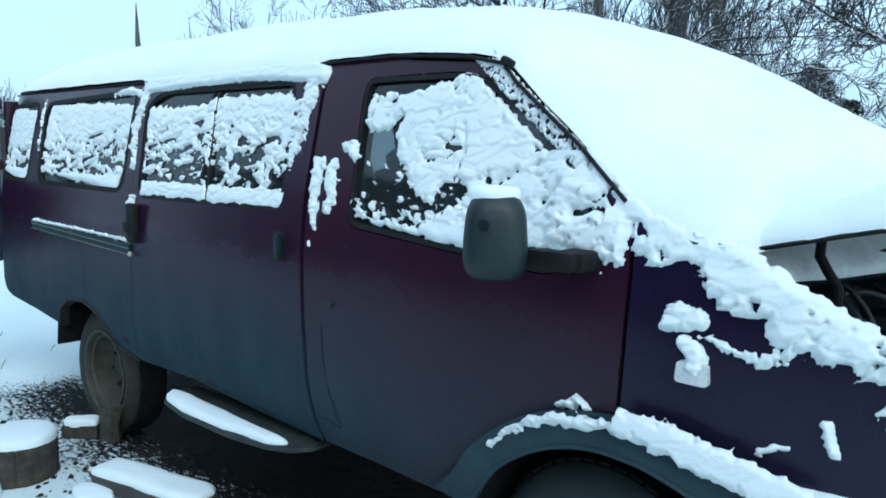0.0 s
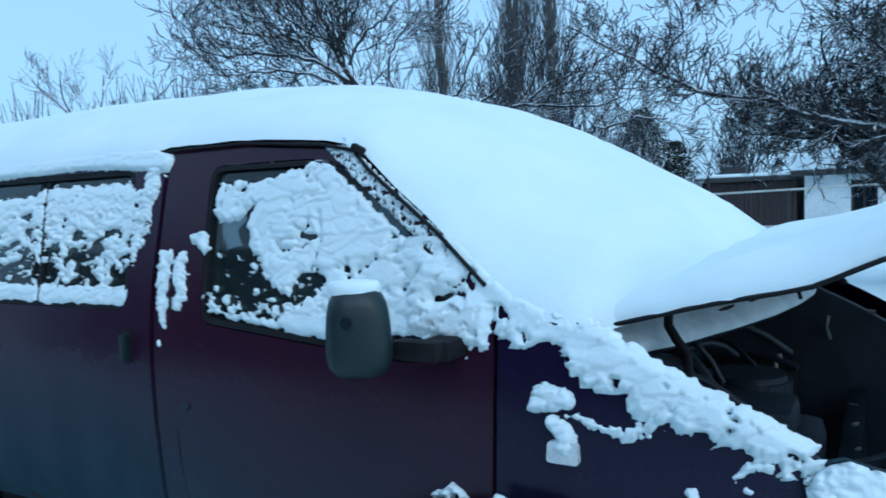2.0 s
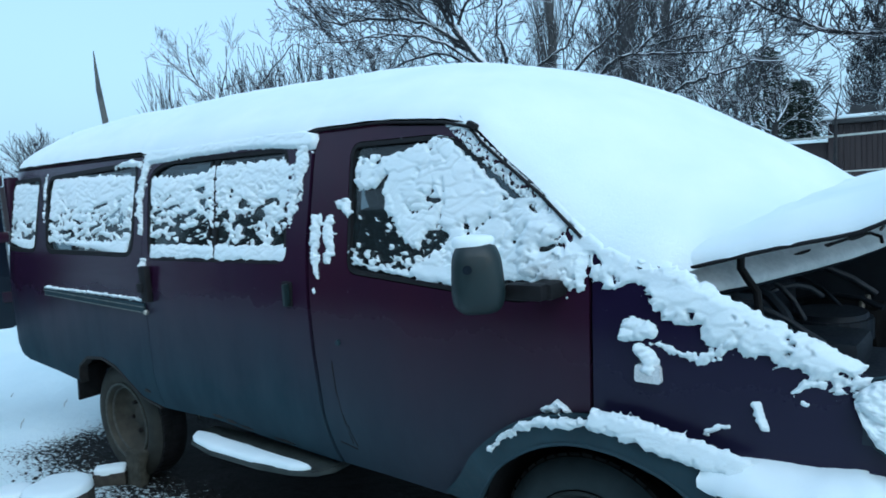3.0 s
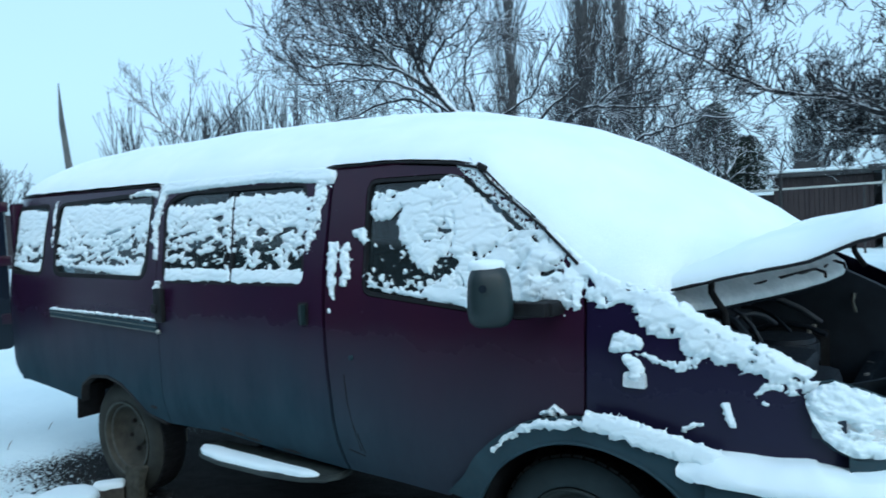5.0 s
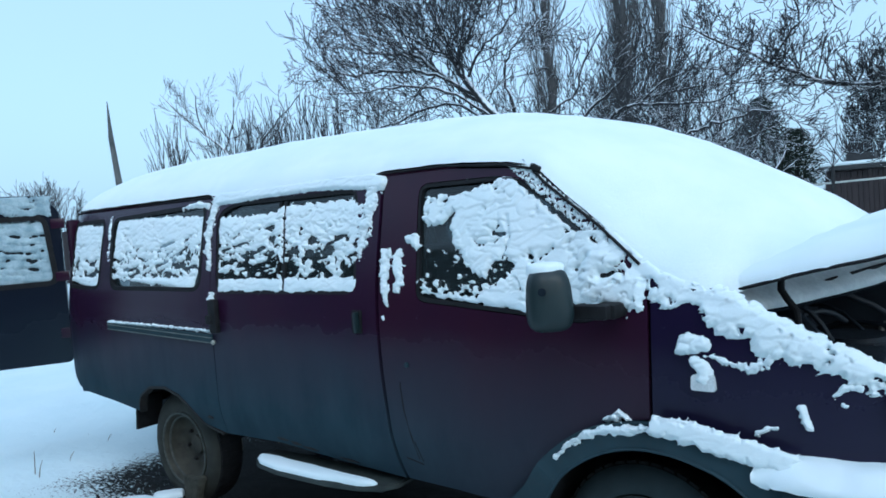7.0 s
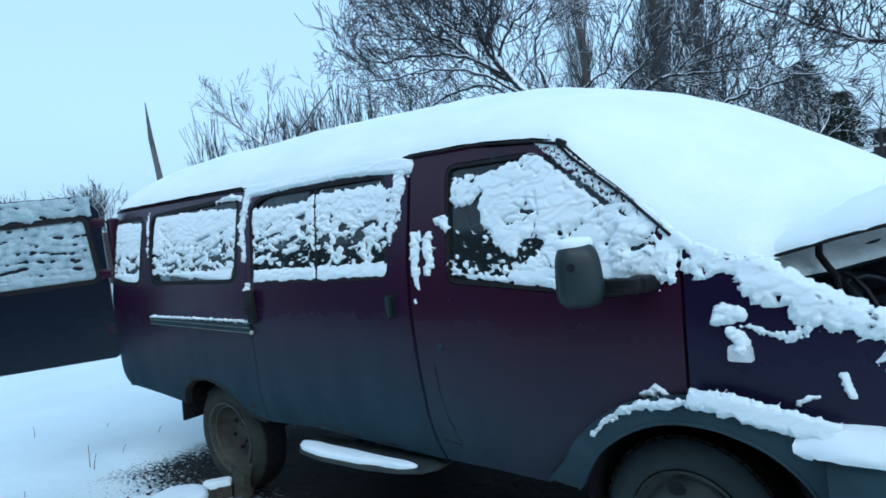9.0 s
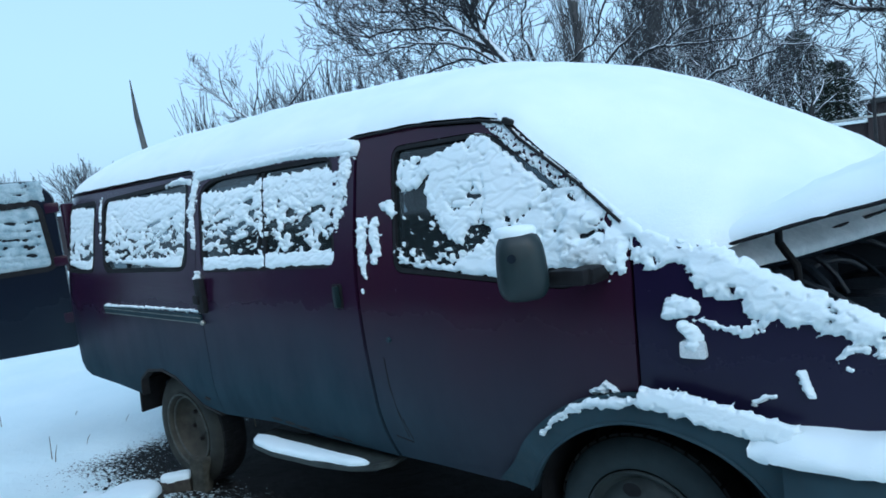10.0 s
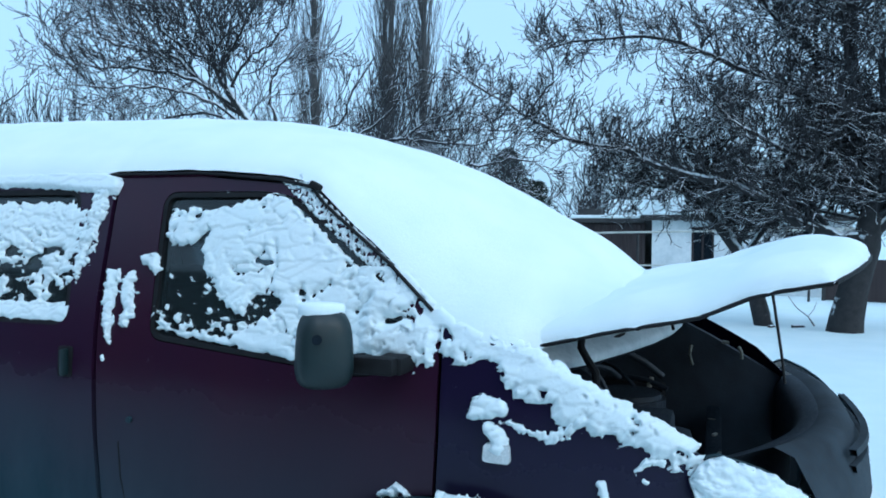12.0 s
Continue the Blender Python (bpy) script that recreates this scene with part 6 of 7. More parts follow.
def orchard_tree():
    """Big old tree behind the hood: leaning trunk, low limbs that sweep far over the yard."""
    rng = random.Random(5)
    out = []
    trunk = [(-0.05, 0.0, -0.3), (0.0, 0.0, 0.25), (0.08, 0, 0.75), (0.26, 0, 1.5), (0.34, 0, 2.1), (0.26, 0.05, 2.9), (0.10, 0.1, 3.8), (0.0, 0.1, 5.0), (0.1, 0.1, 6.3)]
    out.append((0, [Vector(q) for q in trunk], [0.33, 0.275, 0.245, 0.235, 0.16, 0.12, 0.10, 0.08, 0.04]))
    big = dict(spread=0.9, density=4.3, min_r=0.0072, wiggle=0.27)
    limb(rng, out, [(0.30, 0, 1.62), (-0.60, -0.1, 1.80), (-1.55, -0.2, 2.40), (-2.90, -0.3, 2.80), (-3.70, -0.3, 3.18), (-4.75, -0.4, 3.42), (-5.90, -0.4, 4.08), (-7.05, -0.5, 4.85)], 0.10, 0.016, 46, 0.55, 2, **big)
    limb(rng, out, [(-5.55, -0.4, 3.80), (-5.20, -0.4, 4.25), (-5.0, -0.4, 4.65), (-5.35, -0.4, 5.35)], 0.03, 0.010, 9, 0.35, 1, **big)
    limb(rng, out, [(0.12, 0.1, 3.65), (-0.70, 0, 4.05), (-1.80, -0.1, 4.60), (-3.05, -0.2, 5.15), (-4.4, -0.2, 5.25), (-5.35, -0.3, 5.12)], 0.075, 0.012, 40, 0.6, 2, **big)
    limb(rng, out, [(0.26, 0, 2.9), (-0.8, -0.3, 3.0), (-1.7, -0.5, 3.5), (-2.4, -0.6, 4.1)], 0.06, 0.012, 26, 0.55, 2, **big)
    limb(rng, out, [(0.06, 0.1, 4.4), (-0.9, 0.3, 5.2), (-1.5, 0.4, 6.0), (-2.2, 0.5, 6.8)], 0.06, 0.012, 28, 0.6, 2, **big)
    limb(rng, out, [(0.0, 0.1, 5.1), (-0.2, 0, 6.2), (0.2, 0, 7.2)], 0.06, 0.012, 24, 0.6, 2, **big)
    limb(rng, out, [(0.36, 0, 1.7), (0.9, 0.1, 2.2), (1.9, 0.2, 2.5), (3.0, 0.2, 3.2), (4.2, 0.2, 4.0)], 0.12, 0.015, 34, 0.6, 2, **big)
    limb(rng, out, [(0.40, 0, 2.1), (0.8, -0.2, 3.2), (1.3, -0.3, 4.4), (1.8, -0.3, 5.8)], 0.10, 0.012, 34, 0.6, 2, **big)
    limb(rng, out, [(0.40, 0, 2.0), (-0.05, 0.2, 2.9), (-0.45, 0.3, 4.0), (-0.55, 0.3, 6.2)], 0.12, 0.012, 30, 0.6, 2, **big)
    limb(rng, out, [(0.30, 0, 1.75), (0.55, -0.2, 3.0), (0.40, -0.3, 4.4), (0.65, -0.3, 6.0)], 0.11, 0.012, 30, 0.6, 2, **big)
    limb(rng, out, [(0.36, 0, 1.8), (0.95, 0.2, 2.8), (1.15, 0.3, 4.2), (0.95, 0.3, 5.8)], 0.10, 0.012, 30, 0.6, 2, **big)
    limb(rng, out, [(0.25, 0, 2.5), (-0.25, -0.3, 3.5), (-0.15, -0.4, 4.8), (-0.35, -0.4, 6.2)], 0.08, 0.012, 26, 0.6, 2, **big)
    limb(rng, out, [(0.38, 0, 1.9), (-0.9, 0.3, 2.2), (-1.8, 0.5, 2.3), (-2.6, 0.6, 2.1)], 0.05, 0.010, 18, 0.45, 2, **big)
    make_tree("large dark bare orchard tree with snow on its limbs", (3.03, 12.35, gz(3.03, 12.35)), out, BARK, TWIG, 2).scale = (1.0, 1.0, 1.0)


orchard_tree()


def thicket_tree():
    """Twiggy fruit tree that leans before the house."""
    rng = random.Random(9)
    out = []
    out.append((0, [Vector(q) for q in ((0.5, 0, -0.2), (0.25, 0, 0.8), (-0.05, 0, 1.5), (-0.65, 0, 2.35), (-1.35, 0, 3.0))], [0.20, 0.16, 0.14, 0.11, 0.07]))
    for pts, r in (([(-0.65, 0, 2.3), (-1.3, 0, 2.9), (-2.1, 0.1, 3.6), (-3.0, 0.1, 4.2)], 0.07), ([(-0.65, 0, 2.3), (-0.9, 0.1, 3.3), (-1.3, 0.2, 4.2), (-1.4, 0.2, 5.0)], 0.07), ([(-0.05, 0, 1.5), (0.2, 0, 2.6), (0.0, 0, 3.6), (-0.2, 0, 4.6)], 0.08), ([(0.05, 0, 1.4), (0.7, 0.1, 2.4), (1.0, 0.1, 3.3), (1.2, 0.2, 4.2)], 0.07), ([(-1.0, 0, 2.7), (-1.9, -0.2, 2.9), (-2.7, -0.3, 3.0)], 0.05), ([(-0.3, 0, 1.9), (-0.3, -0.3, 3.0), (-0.6, -0.4, 4.0)], 0.06)):
        limb(rng, out, pts, r, 0.012, 40, 0.52, 3, 1.0, 0.0075, density=0.78, wiggle=0.30)
    make_tree("dense twiggy fruit tree in front of the house", (1.36, 12.9, gz(1.36, 12.9)), out, BARK, TWIG, 2).scale = (0.9, 0.9, 0.9)


thicket_tree()


def yard_tree(label, x0, y0, seed, trunk, limbs, twigs, size, density, r1=0.013, wiggle=0.2, at=(0, 0), size_share=1.0):
    """A tree whose main limbs run through given points of one upright plane."""
    rng = random.Random(seed)
    out = []
    z0 = 0.35
    out.append((0, [Vector((x - x0, 0, z - z0)) for x, z in trunk], [0.15 - 0.08 * i / (len(trunk) - 1) for i in range(len(trunk))]))
    for k, (r, pts) in enumerate(limbs):
        dy = (0, 0.4, -0.4, 0.8, -0.7)[k % 5]
        n = len(pts) - 1
        limb(rng, out, [(x - x0, dy * i / n, z - z0) for i, (x, z) in enumerate(pts)], 0.7 * r, r1, twigs, size, 2, 0.75, 0.0085, density=density, wiggle=wiggle, inner=0.55)
    make_tree(label, (*at, gz(*at)), out, BARK, TWIG, 2).scale = (size_share,) * 3


yard_tree("wide bare tree with long sweeping limbs", -8.3, 12.0, 21, [(-8.2, 0.2), (-8.4, 1.6), (-8.7, 3.0), (-9.13, 4.23), (-9.9, 5.14)], (
    (0.10, [(-9.7, 4.9), (-10.12, 5.5), (-10.4, 6.2), (-10.7, 6.8), (-11.2, 7.7)]),
    (0.085, [(-9.3, 4.45), (-10.4, 5.23), (-11.4, 5.95), (-12.4, 6.2), (-13.2, 6.45), (-13.8, 7.0), (-14.2, 7.6)]),
    (0.070, [(-9.5, 4.7), (-10.6, 5.35), (-11.5, 5.6), (-12.4, 5.72), (-13.4, 5.85), (-14.0, 6.1), (-14.4, 6.4)]),
    (0.065, [(-8.9, 3.6), (-9.9, 4.5), (-11.0, 4.75), (-12.3, 4.6), (-13.6, 4.5), (-14.5, 4.55)]),
    (0.060, [(-9.1, 4.2), (-10.1, 4.84), (-10.9, 5.15), (-11.9, 5.25), (-12.7, 5.25), (-13.5, 5.4)]),
    (0.055, [(-10.1, 5.5), (-9.8, 6.0), (-9.5, 6.4), (-9.1, 7.0)]),
    (0.055, [(-10.2, 5.7), (-10.9, 6.05), (-11.8, 6.65), (-12.3, 7.2), (-12.7, 7.8)]),
    (0.050, [(-9.8, 5.2), (-9.35, 5.7), (-8.7, 5.95), (-8.2, 6.3)]),
    (0.050, [(-11.1, 5.75), (-12.4, 6.5), (-13.2, 7.1), (-13.8, 7.7)])), 28, 0.95, 1.0, at=(-5.85, 9.25), size_share=0.86)
yard_tree("low bare tree with snow along its spreading limbs", -8.3, 14.0, 22, [(-8.4, 0.3), (-8.45, 1.5), (-8.5, 2.6)], (
    (0.085, [(-8.5, 2.5), (-9.4, 3.8), (-9.73, 5.1), (-9.94, 5.87), (-9.65, 6.4), (-9.0, 7.0)]),
    (0.080, [(-8.5, 2.6), (-8.3, 3.9), (-7.6, 4.63), (-6.83, 5.16), (-6.53, 5.6), (-5.97, 6.0)]),
    (0.085, [(-8.4, 2.2), (-7.6, 3.7), (-6.87, 4.39), (-6.31, 4.53), (-5.5, 4.42), (-4.54, 4.32), (-3.96, 4.46)]),
    (0.060, [(-7.4, 4.0), (-7.0, 4.4), (-6.16, 4.72), (-5.25, 4.8), (-4.4, 4.77), (-3.72, 4.75)]),
    (0.070, [(-8.3, 1.8), (-6.8, 3.0), (-5.37, 3.6), (-4.8, 3.77), (-4.33, 3.85), (-3.64, 3.94), (-3.0, 3.9)]),
    (0.070, [(-8.5, 2.6), (-9.2, 4.2), (-8.67, 4.67), (-8.0, 4.97), (-7.68, 5.58), (-7.05, 6.5)]),
    (0.045, [(-6.31, 4.53), (-5.75, 4.96), (-5.0, 5.18), (-4.5, 5.0)])), 20, 0.8, 1.0, 0.014, at=(-6.1, 10.85), size_share=0.8)
for i, (x, y, h, s) in enumerate(((-6.39, 20.0, 5.8, 0.22), (-9.05, 21.0, 6.4, 0.22), (-4.88, 20.5, 4.6, 0.22))):
    spreading_tree("tangled bare tree behind the snowy roof", (x, y, gz(x, y)), 33 + i, h, (0.04, 0.0), [
        (-0.6, 0.0, 0.8, s, 1.0), (0.6, 0.2, 0.7, s, 1.0), (0.1, -0.3, 1.0, s, 1.0), (0.9, 0.0, 0.30, s, 0.9), (-0.8, 0.2, 0.5, s, 0.9)],
        radius=0.10, depth=4, kids=(3, 5), spread=0.65, fork=0.5, min_r=0.008)
spreading_tree("slender sapling before the shed", (-3.15, 20.0, gz(-3.15, 20.0)), 51, 3.7, (0.0, 0.0), [
    (-0.5, 0.0, 0.9, 0.30, 1.0), (0.5, 0.1, 0.9, 0.30, 1.0), (0.1, 0.0, 1.0, 0.32, 1.0), (-0.7, 0.1, 0.7, 0.22, 0.8)],
    radius=0.05, depth=3, kids=(2, 3), spread=0.5, fork=0.62, min_r=0.007)


def poplar(at, seed, height, width):
    rng = random.Random(seed)
    out = []
    stem = [Vector((rng.uniform(-0.05, 0.05), rng.uniform(-0.05, 0.05), height * i / 10)) for i in range(11)]
    out.append((0, stem, [0.26 * (1 - i / 11) + 0.01 for i in range(11)]))
    for k in range(85):
        z = height * (0.10 + 0.85 * rng.random())
        a = rng.uniform(0, 2 * math.pi)
        d = Vector((math.cos(a) * 0.22, math.sin(a) * 0.22, 1.0))
        grow(rng, (0, 0, z), d, min(height - z + 0.6, rng.uniform(2.0, 4.2)) * width, 0.045 * (1.1 - z / height) + 0.014, 1, 3, out, 0.22, 0, (3, 4), 0.4, 0.07, 0.10, 0.009)
    return make_tree("tall narrow bare poplar", at, out, POPLAR, POPLAR, 2)


for i, (x, y, h, w) in enumerate(((-18.4, 32.0, 21, 1.0), (-15.05, 34.0, 22, 1.15), (-13.4, 34.5, 21, 1.0), (-16.3, 36.0, 17, 0.9))):
    poplar((x, y, gz(x, y)), 60 + i, h, w)


def pine(at, seed, height, reach):
    rng = random.Random(seed)
    tree = thing("pine_tree", "dark snow-dusted pine behind the roof line", "tree", "", at)
    tube("trunk", [(0, 0, -0.2), (0.03, 0, height * 0.5), (0, 0, height)], [0.16, 0.10, 0.02], BARK, tree)
    vs, fs = [], []
    for k in range(3600):
        z = height * rng.uniform(0.18, 1.0)
        r = (1.0 - z / height) ** 0.55 * height * reach * rng.uniform(0.25, 1.0) + 0.08
        a = rng.uniform(0, 2 * math.pi)
        lobe = 0.75 + 0.35 * math.sin(a * 3 + z * 2.1)
        c = Vector((math.cos(a) * r * lobe, math.sin(a) * r * lobe, z - 0.15 * r))
        for q in range(3):
            d = Vector((rng.gauss(math.cos(a), 0.6), rng.gauss(math.sin(a), 0.6), rng.gauss(0.25, 0.4))).normalized() * rng.uniform(0.10, 0.24)
            s = d.cross(Vector((rng.gauss(0, 1), rng.gauss(0, 1), rng.gauss(0, 1)))).normalized() * 0.028
            o = len(vs)
            vs += [c - s, c + s, c + d]
            fs.append((o, o + 1, o + 2))
    raw("crown", vs, fs, NEEDLE, tree, smooth=0)


pine((-7.92, 31.0, gz(-7.92, 31.0)), 3, 5.7, 0.50)
pine((-6.8, 31.6, gz(-6.8, 31.6)), 8, 4.3, 0.42)


def far_tree(x, y, seed, height, spread, kids=(3, 5), wiggle=0.14, group="far trees at the field edge"):
    rng = random.Random(seed)
    out = []
    for k in range(6):
        d = Vector((rng.uniform(-0.45, 0.45), rng.uniform(-0.3, 0.3), 1))
        grow(rng, (rng.uniform(-0.4, 0.4), 0, 0), d, height * 0.46, 0.10, 1, 4, out, spread, 0, kids, 0.5, wiggle, 0.10, 0.014)
    return make_tree("slim bare tree at the edge of the field", (x, y, gz(x, y)), out, BARK, TWIG, 2, group)


for i, (x, y, h, s) in enumerate(((-34.5, 20.5, 7.0, 0.18), (-32.2, 21.3, 7.0, 0.30), (-29.8, 21.3, 7.1, 0.26), (-27.4, 21.7, 7.2, 0.24), (-25.1, 22.1, 7.2, 0.30), (-23.1, 22.5, 7.4, 0.24), (-23.8, 26.7, 7.6, 0.36))):
    far_tree(x, y, 300 + i, h, s, (2, 4), 0.09)
yard_tree("forked bare tree among slim saplings", -28.6, 20.0, 23, [(-29.3, 0.2), (-29.2, 2.0), (-29.1, 4.0)], (
    (0.09, [(-29.1, 4.0), (-30.53, 6.11), (-31.98, 7.09), (-34.28, 8.6), (-35.7, 9.7)]),
    (0.08, [(-29.1, 4.0), (-27.93, 6.01), (-26.58, 7.07), (-25.15, 8.0)]),
    (0.06, [(-31.9, 7.05), (-32.2, 8.0), (-31.9, 9.0)]),
    (0.06, [(-30.5, 6.1), (-30.2, 7.4), (-30.5, 8.8)])), 9, 1.0, 1.0, 0.02, 0.14, at=(-28.3, 20.4))
for i, (x, y, h, s) in enumerate(((-55.0, 19.0, 5.4, 0.6), (-50.0, 19.6, 5.6, 0.6), (-47.0, 20.0, 5.6, 0.55), (-60.0, 18.5, 6.0, 0.6), (-64.0, 18.5, 6.2, 0.6), (-43.0, 20.5, 3.6, 0.6), (-19.6, 16.0, 3.0, 0.6), (-22.2, 30.0, 8.5, 0.5), (-11.3, 26.0, 7.0, 0.55), (-9.0, 28.0, 6.5, 0.6), (-3.9, 27.5, 4.6, 0.5))):
    far_tree(x, y, 100 + i, h, s)


# ---- house, shed and fence ----
def build_house():
    y0 = 24.0
    house = thing("house", "low white plastered house with a snow-covered roof", "house", "", (0.66, 0, gz(2, y0) - 0.33))
    bm = bmesh.new()
    for lo, hi in (((-1.75, y0, 0.0), (-0.50, y0 + 0.25, 2.95)), ((0.20, y0, 0.0), (2.3, y0 + 0.25, 2.95)), ((3.3, y0, 0.0), (4.2, y0 + 0.25, 2.95)), ((-0.50, y0, 0.0), (0.20, y0 + 0.25, 1.15)), ((-0.50, y0, 2.55), (0.20, y0 + 0.25, 2.95)), ((2.3, y0, 0.0), (3.3, y0 + 0.25, 1.15)), ((2.3, y0, 2.55), (3.3, y0 + 0.25, 2.95)), ((-1.75, y0 + 0.25, 0), (-1.5, y0 + 6, 2.95)), ((3.95, y0 + 0.25, 0), (4.2, y0 + 6, 2.95)), ((-1.75, y0 + 6, 0), (4.2, y0 + 6.2, 2.95))):
        box(bm, lo, hi)
    part("wall", bm, PLASTER, house, smooth=0)
    for x0, x1 in ((-0.50, 0.20), (2.3, 3.3)):
        win = new("window")
        win.parent = house
        bm = bmesh.new()
        for lo, hi in (((x0, y0 + 0.06, 1.15), (x0 + 0.07, y0 + 0.14, 2.55)), ((x1 - 0.07, y0 + 0.06, 1.15), (x1, y0 + 0.14, 2.55)), ((x0, y0 + 0.06, 2.48), (x1, y0 + 0.14, 2.55)), ((x0, y0 + 0.06, 1.15), (x1, y0 + 0.14, 1.22)), (((x0 + x1) / 2 - 0.03, y0 + 0.07, 1.2), ((x0 + x1) / 2 + 0.03, y0 + 0.13, 2.5))):
            box(bm, lo, hi)
        part("window_frame", bm, SHEDWOOD, win, smooth=0)
        bm = bmesh.new()
        box(bm, (x0 + 0.05, y0 + 0.15, 1.18), (x1 - 0.05, y0 + 0.16, 2.52))
        part("pane", bm, DARK, win, smooth=0)
    bm = bmesh.new()
    vs = [bm.verts.new(p) for p in ((-2.1, y0 - 0.35, 2.93), (4.6, y0 - 0.35, 2.93), (4.6, y0 + 3.1, 3.95), (-2.1, y0 + 3.1, 3.95), (-2.1, y0 + 6.5, 2.93), (4.6, y0 + 6.5, 2.93))]
    bm.faces.new((vs[0], vs[1], vs[2], vs[3]))
    bm.faces.new((vs[3], vs[2], vs[5], vs[4]))
    bmesh.ops.solidify(bm, geom=bm.faces[:], thickness=0.14)
    part("roof", bm, SNOW, house, "roof under a sheet of snow", smooth=0)
    bm = bmesh.new()
    box(bm, (-2.1, y0 - 0.38, 2.74), (4.6, y0 - 0.33, 2.92))
    part("eaves_board", bm, ROOFEDGE, house, smooth=0)
    # boarded shed beside it
    shed = thing("shed", "dark boarded shed with a flat snowy roof", "shed", "", (0.45, 0, gz(-3, y0) - 0.33))
    bm = bmesh.new()
    box(bm, (-4.65, y0 + 0.2, 0.0), (-1.78, y0 + 3.5, 2.70))
    part("wall", bm, SHEDWOOD, shed, smooth=0)
    x = -4.65
    rng = random.Random(12)
    while x < -1.85:
        w = rng.uniform(0.13, 0.19)
        bm = bmesh.new()
        box(bm, (x, y0 + 0.15 - rng.uniform(0, 0.02), 0.0), (min(x + w - 0.012, -1.79), y0 + 0.2, 2.62 + rng.uniform(-0.02, 0.02)), 0.004)
        part("board", bm, SHEDWOOD, shed, smooth=0)
        x += w
    bm = bmesh.new()
    box(bm, (-4.8, y0 - 0.1, 2.66), (-1.77, y0 + 3.7, 2.80), 0.02)
    part("roof", bm, ROOFEDGE, shed, smooth=0)
    bm = bmesh.new()
    box(bm, (-4.76, y0 - 0.05, 2.802), (-1.80, y0 + 3.65, 2.92), 0.05)
    part("roof_snow", bm, SNOW, shed, "snow on the shed roof")
    bm = bmesh.new()
    box(bm, (-4.1, y0 + 0.5, 2.9), (-3.3, y0 + 1.1, 3.16), 0.02)
    part("chimney", bm, ROOFEDGE, shed, smooth=0)
    bm = bmesh.new()
    box(bm, (-6.6, y0 + 0.3, 0.0), (-4.66, y0 + 3.3, 2.12), 0.01)
    part("lean_to", bm, SHEDWOOD, shed, "low dark lean-to against the shed", smooth=0)
    bm = bmesh.new()
    box(bm, (-6.7, y0 + 0.1, 2.124), (-4.66, y0 + 3.4, 2.22), 0.04)
    part("lean_to_snow", bm, SNOW, shed, "snow on the lean-to roof")
    # gas pipe on posts in front
    pipe = thing("gas_pipe", "pale gas pipe running along posts before the house", "pipe", "", (0.60, 0, -0.98))
    y1 = y0 - 2.6
    tube("pipe", [(-9.0, y1, 2.55), (-4.0, y1, 2.66), (2.0, y1, 2.80), (9.0, y1, 2.95)], 0.03, PIPE, pipe)
    tube("lower_pipe", [(-7.0, y1, 1.60), (0.0, y1, 1.75)], 0.022, PIPE, pipe)
    for x in (-6.5, -1.9, 2.8, 7.5):
        tube("post", [(x, y1 + 0.06, gz(x, y1) - 0.1), (x, y1 + 0.06, 2.60 + 0.022 * (x + 4))], 0.035, ROOFEDGE, pipe)


build_house()


def build_fence(pts, height, label):
    fence = thing("fence", label, "fence", "", (0, 0, 0))
    rng = random.Random(31)
    for (xa, ya), (xb, yb) in zip(pts, pts[1:]):
        n = int(math.hypot(xb - xa, yb - ya) / 2.4) + 1
        ang = math.atan2(yb - ya, xb - xa)
        for i in range(n):
            t = i / n
            x, y = xa + (xb - xa) * t, ya + (yb - ya) * t
            L = math.hypot(xb - xa, yb - ya) / n
            m = Matrix.Translation((x, y, gz(x, y))) @ Matrix.Rotation(ang, 4, "Z")
            bm = bmesh.new()
            box(bm, (-0.05, -0.05, -0.2), (0.05, 0.05, height + 0.05), turn=m)
            part("post", bm, ROOFEDGE, fence, smooth=0)
            bm = bmesh.new()
            h = height * rng.uniform(0.93, 1.0)
            box(bm, (0.04, -0.02, 0.05), (L - 0.04, 0.02, h), turn=m)
            part("panel", bm, SHEDWOOD, fence, smooth=0)


build_fence([(3.9, 22.5), (9.6, 21.5), (18.4, 19.0)], 1.35, "dark board fence at the back of the yard")
build_fence([(-24.0, 2.0), (-26.0, 7.0), (-30.0, 14.0)], 2.2, "dark fence far behind the minibus")

# unseen wall added behind the camera to darken reflections and side light on the minibus
bm = bmesh.new()
box(bm, (-12.0, -6.3, -0.2), (11.0, -6.0, 3.6))
tagged(part("unseen_dark_wall", bm, SHEDWOOD, smooth=0), "unseen dark wall added to darken reflections on the minibus side", "wall", kind="structure")

# leaning pole
pole = thing("pole", "tall leaning wooden pole beyond the field", "pole", "", (0.95, 0.05, -0.42))
tube("shaft", [(-24.6, 11.9, -0.2), (-25.15, 11.5, 3.6), (-25.1, 11.3, 5.6), (-24.95, 11.2, 6.85)], [0.17, 0.13, 0.09, 0.015], POLEWOOD, pole)


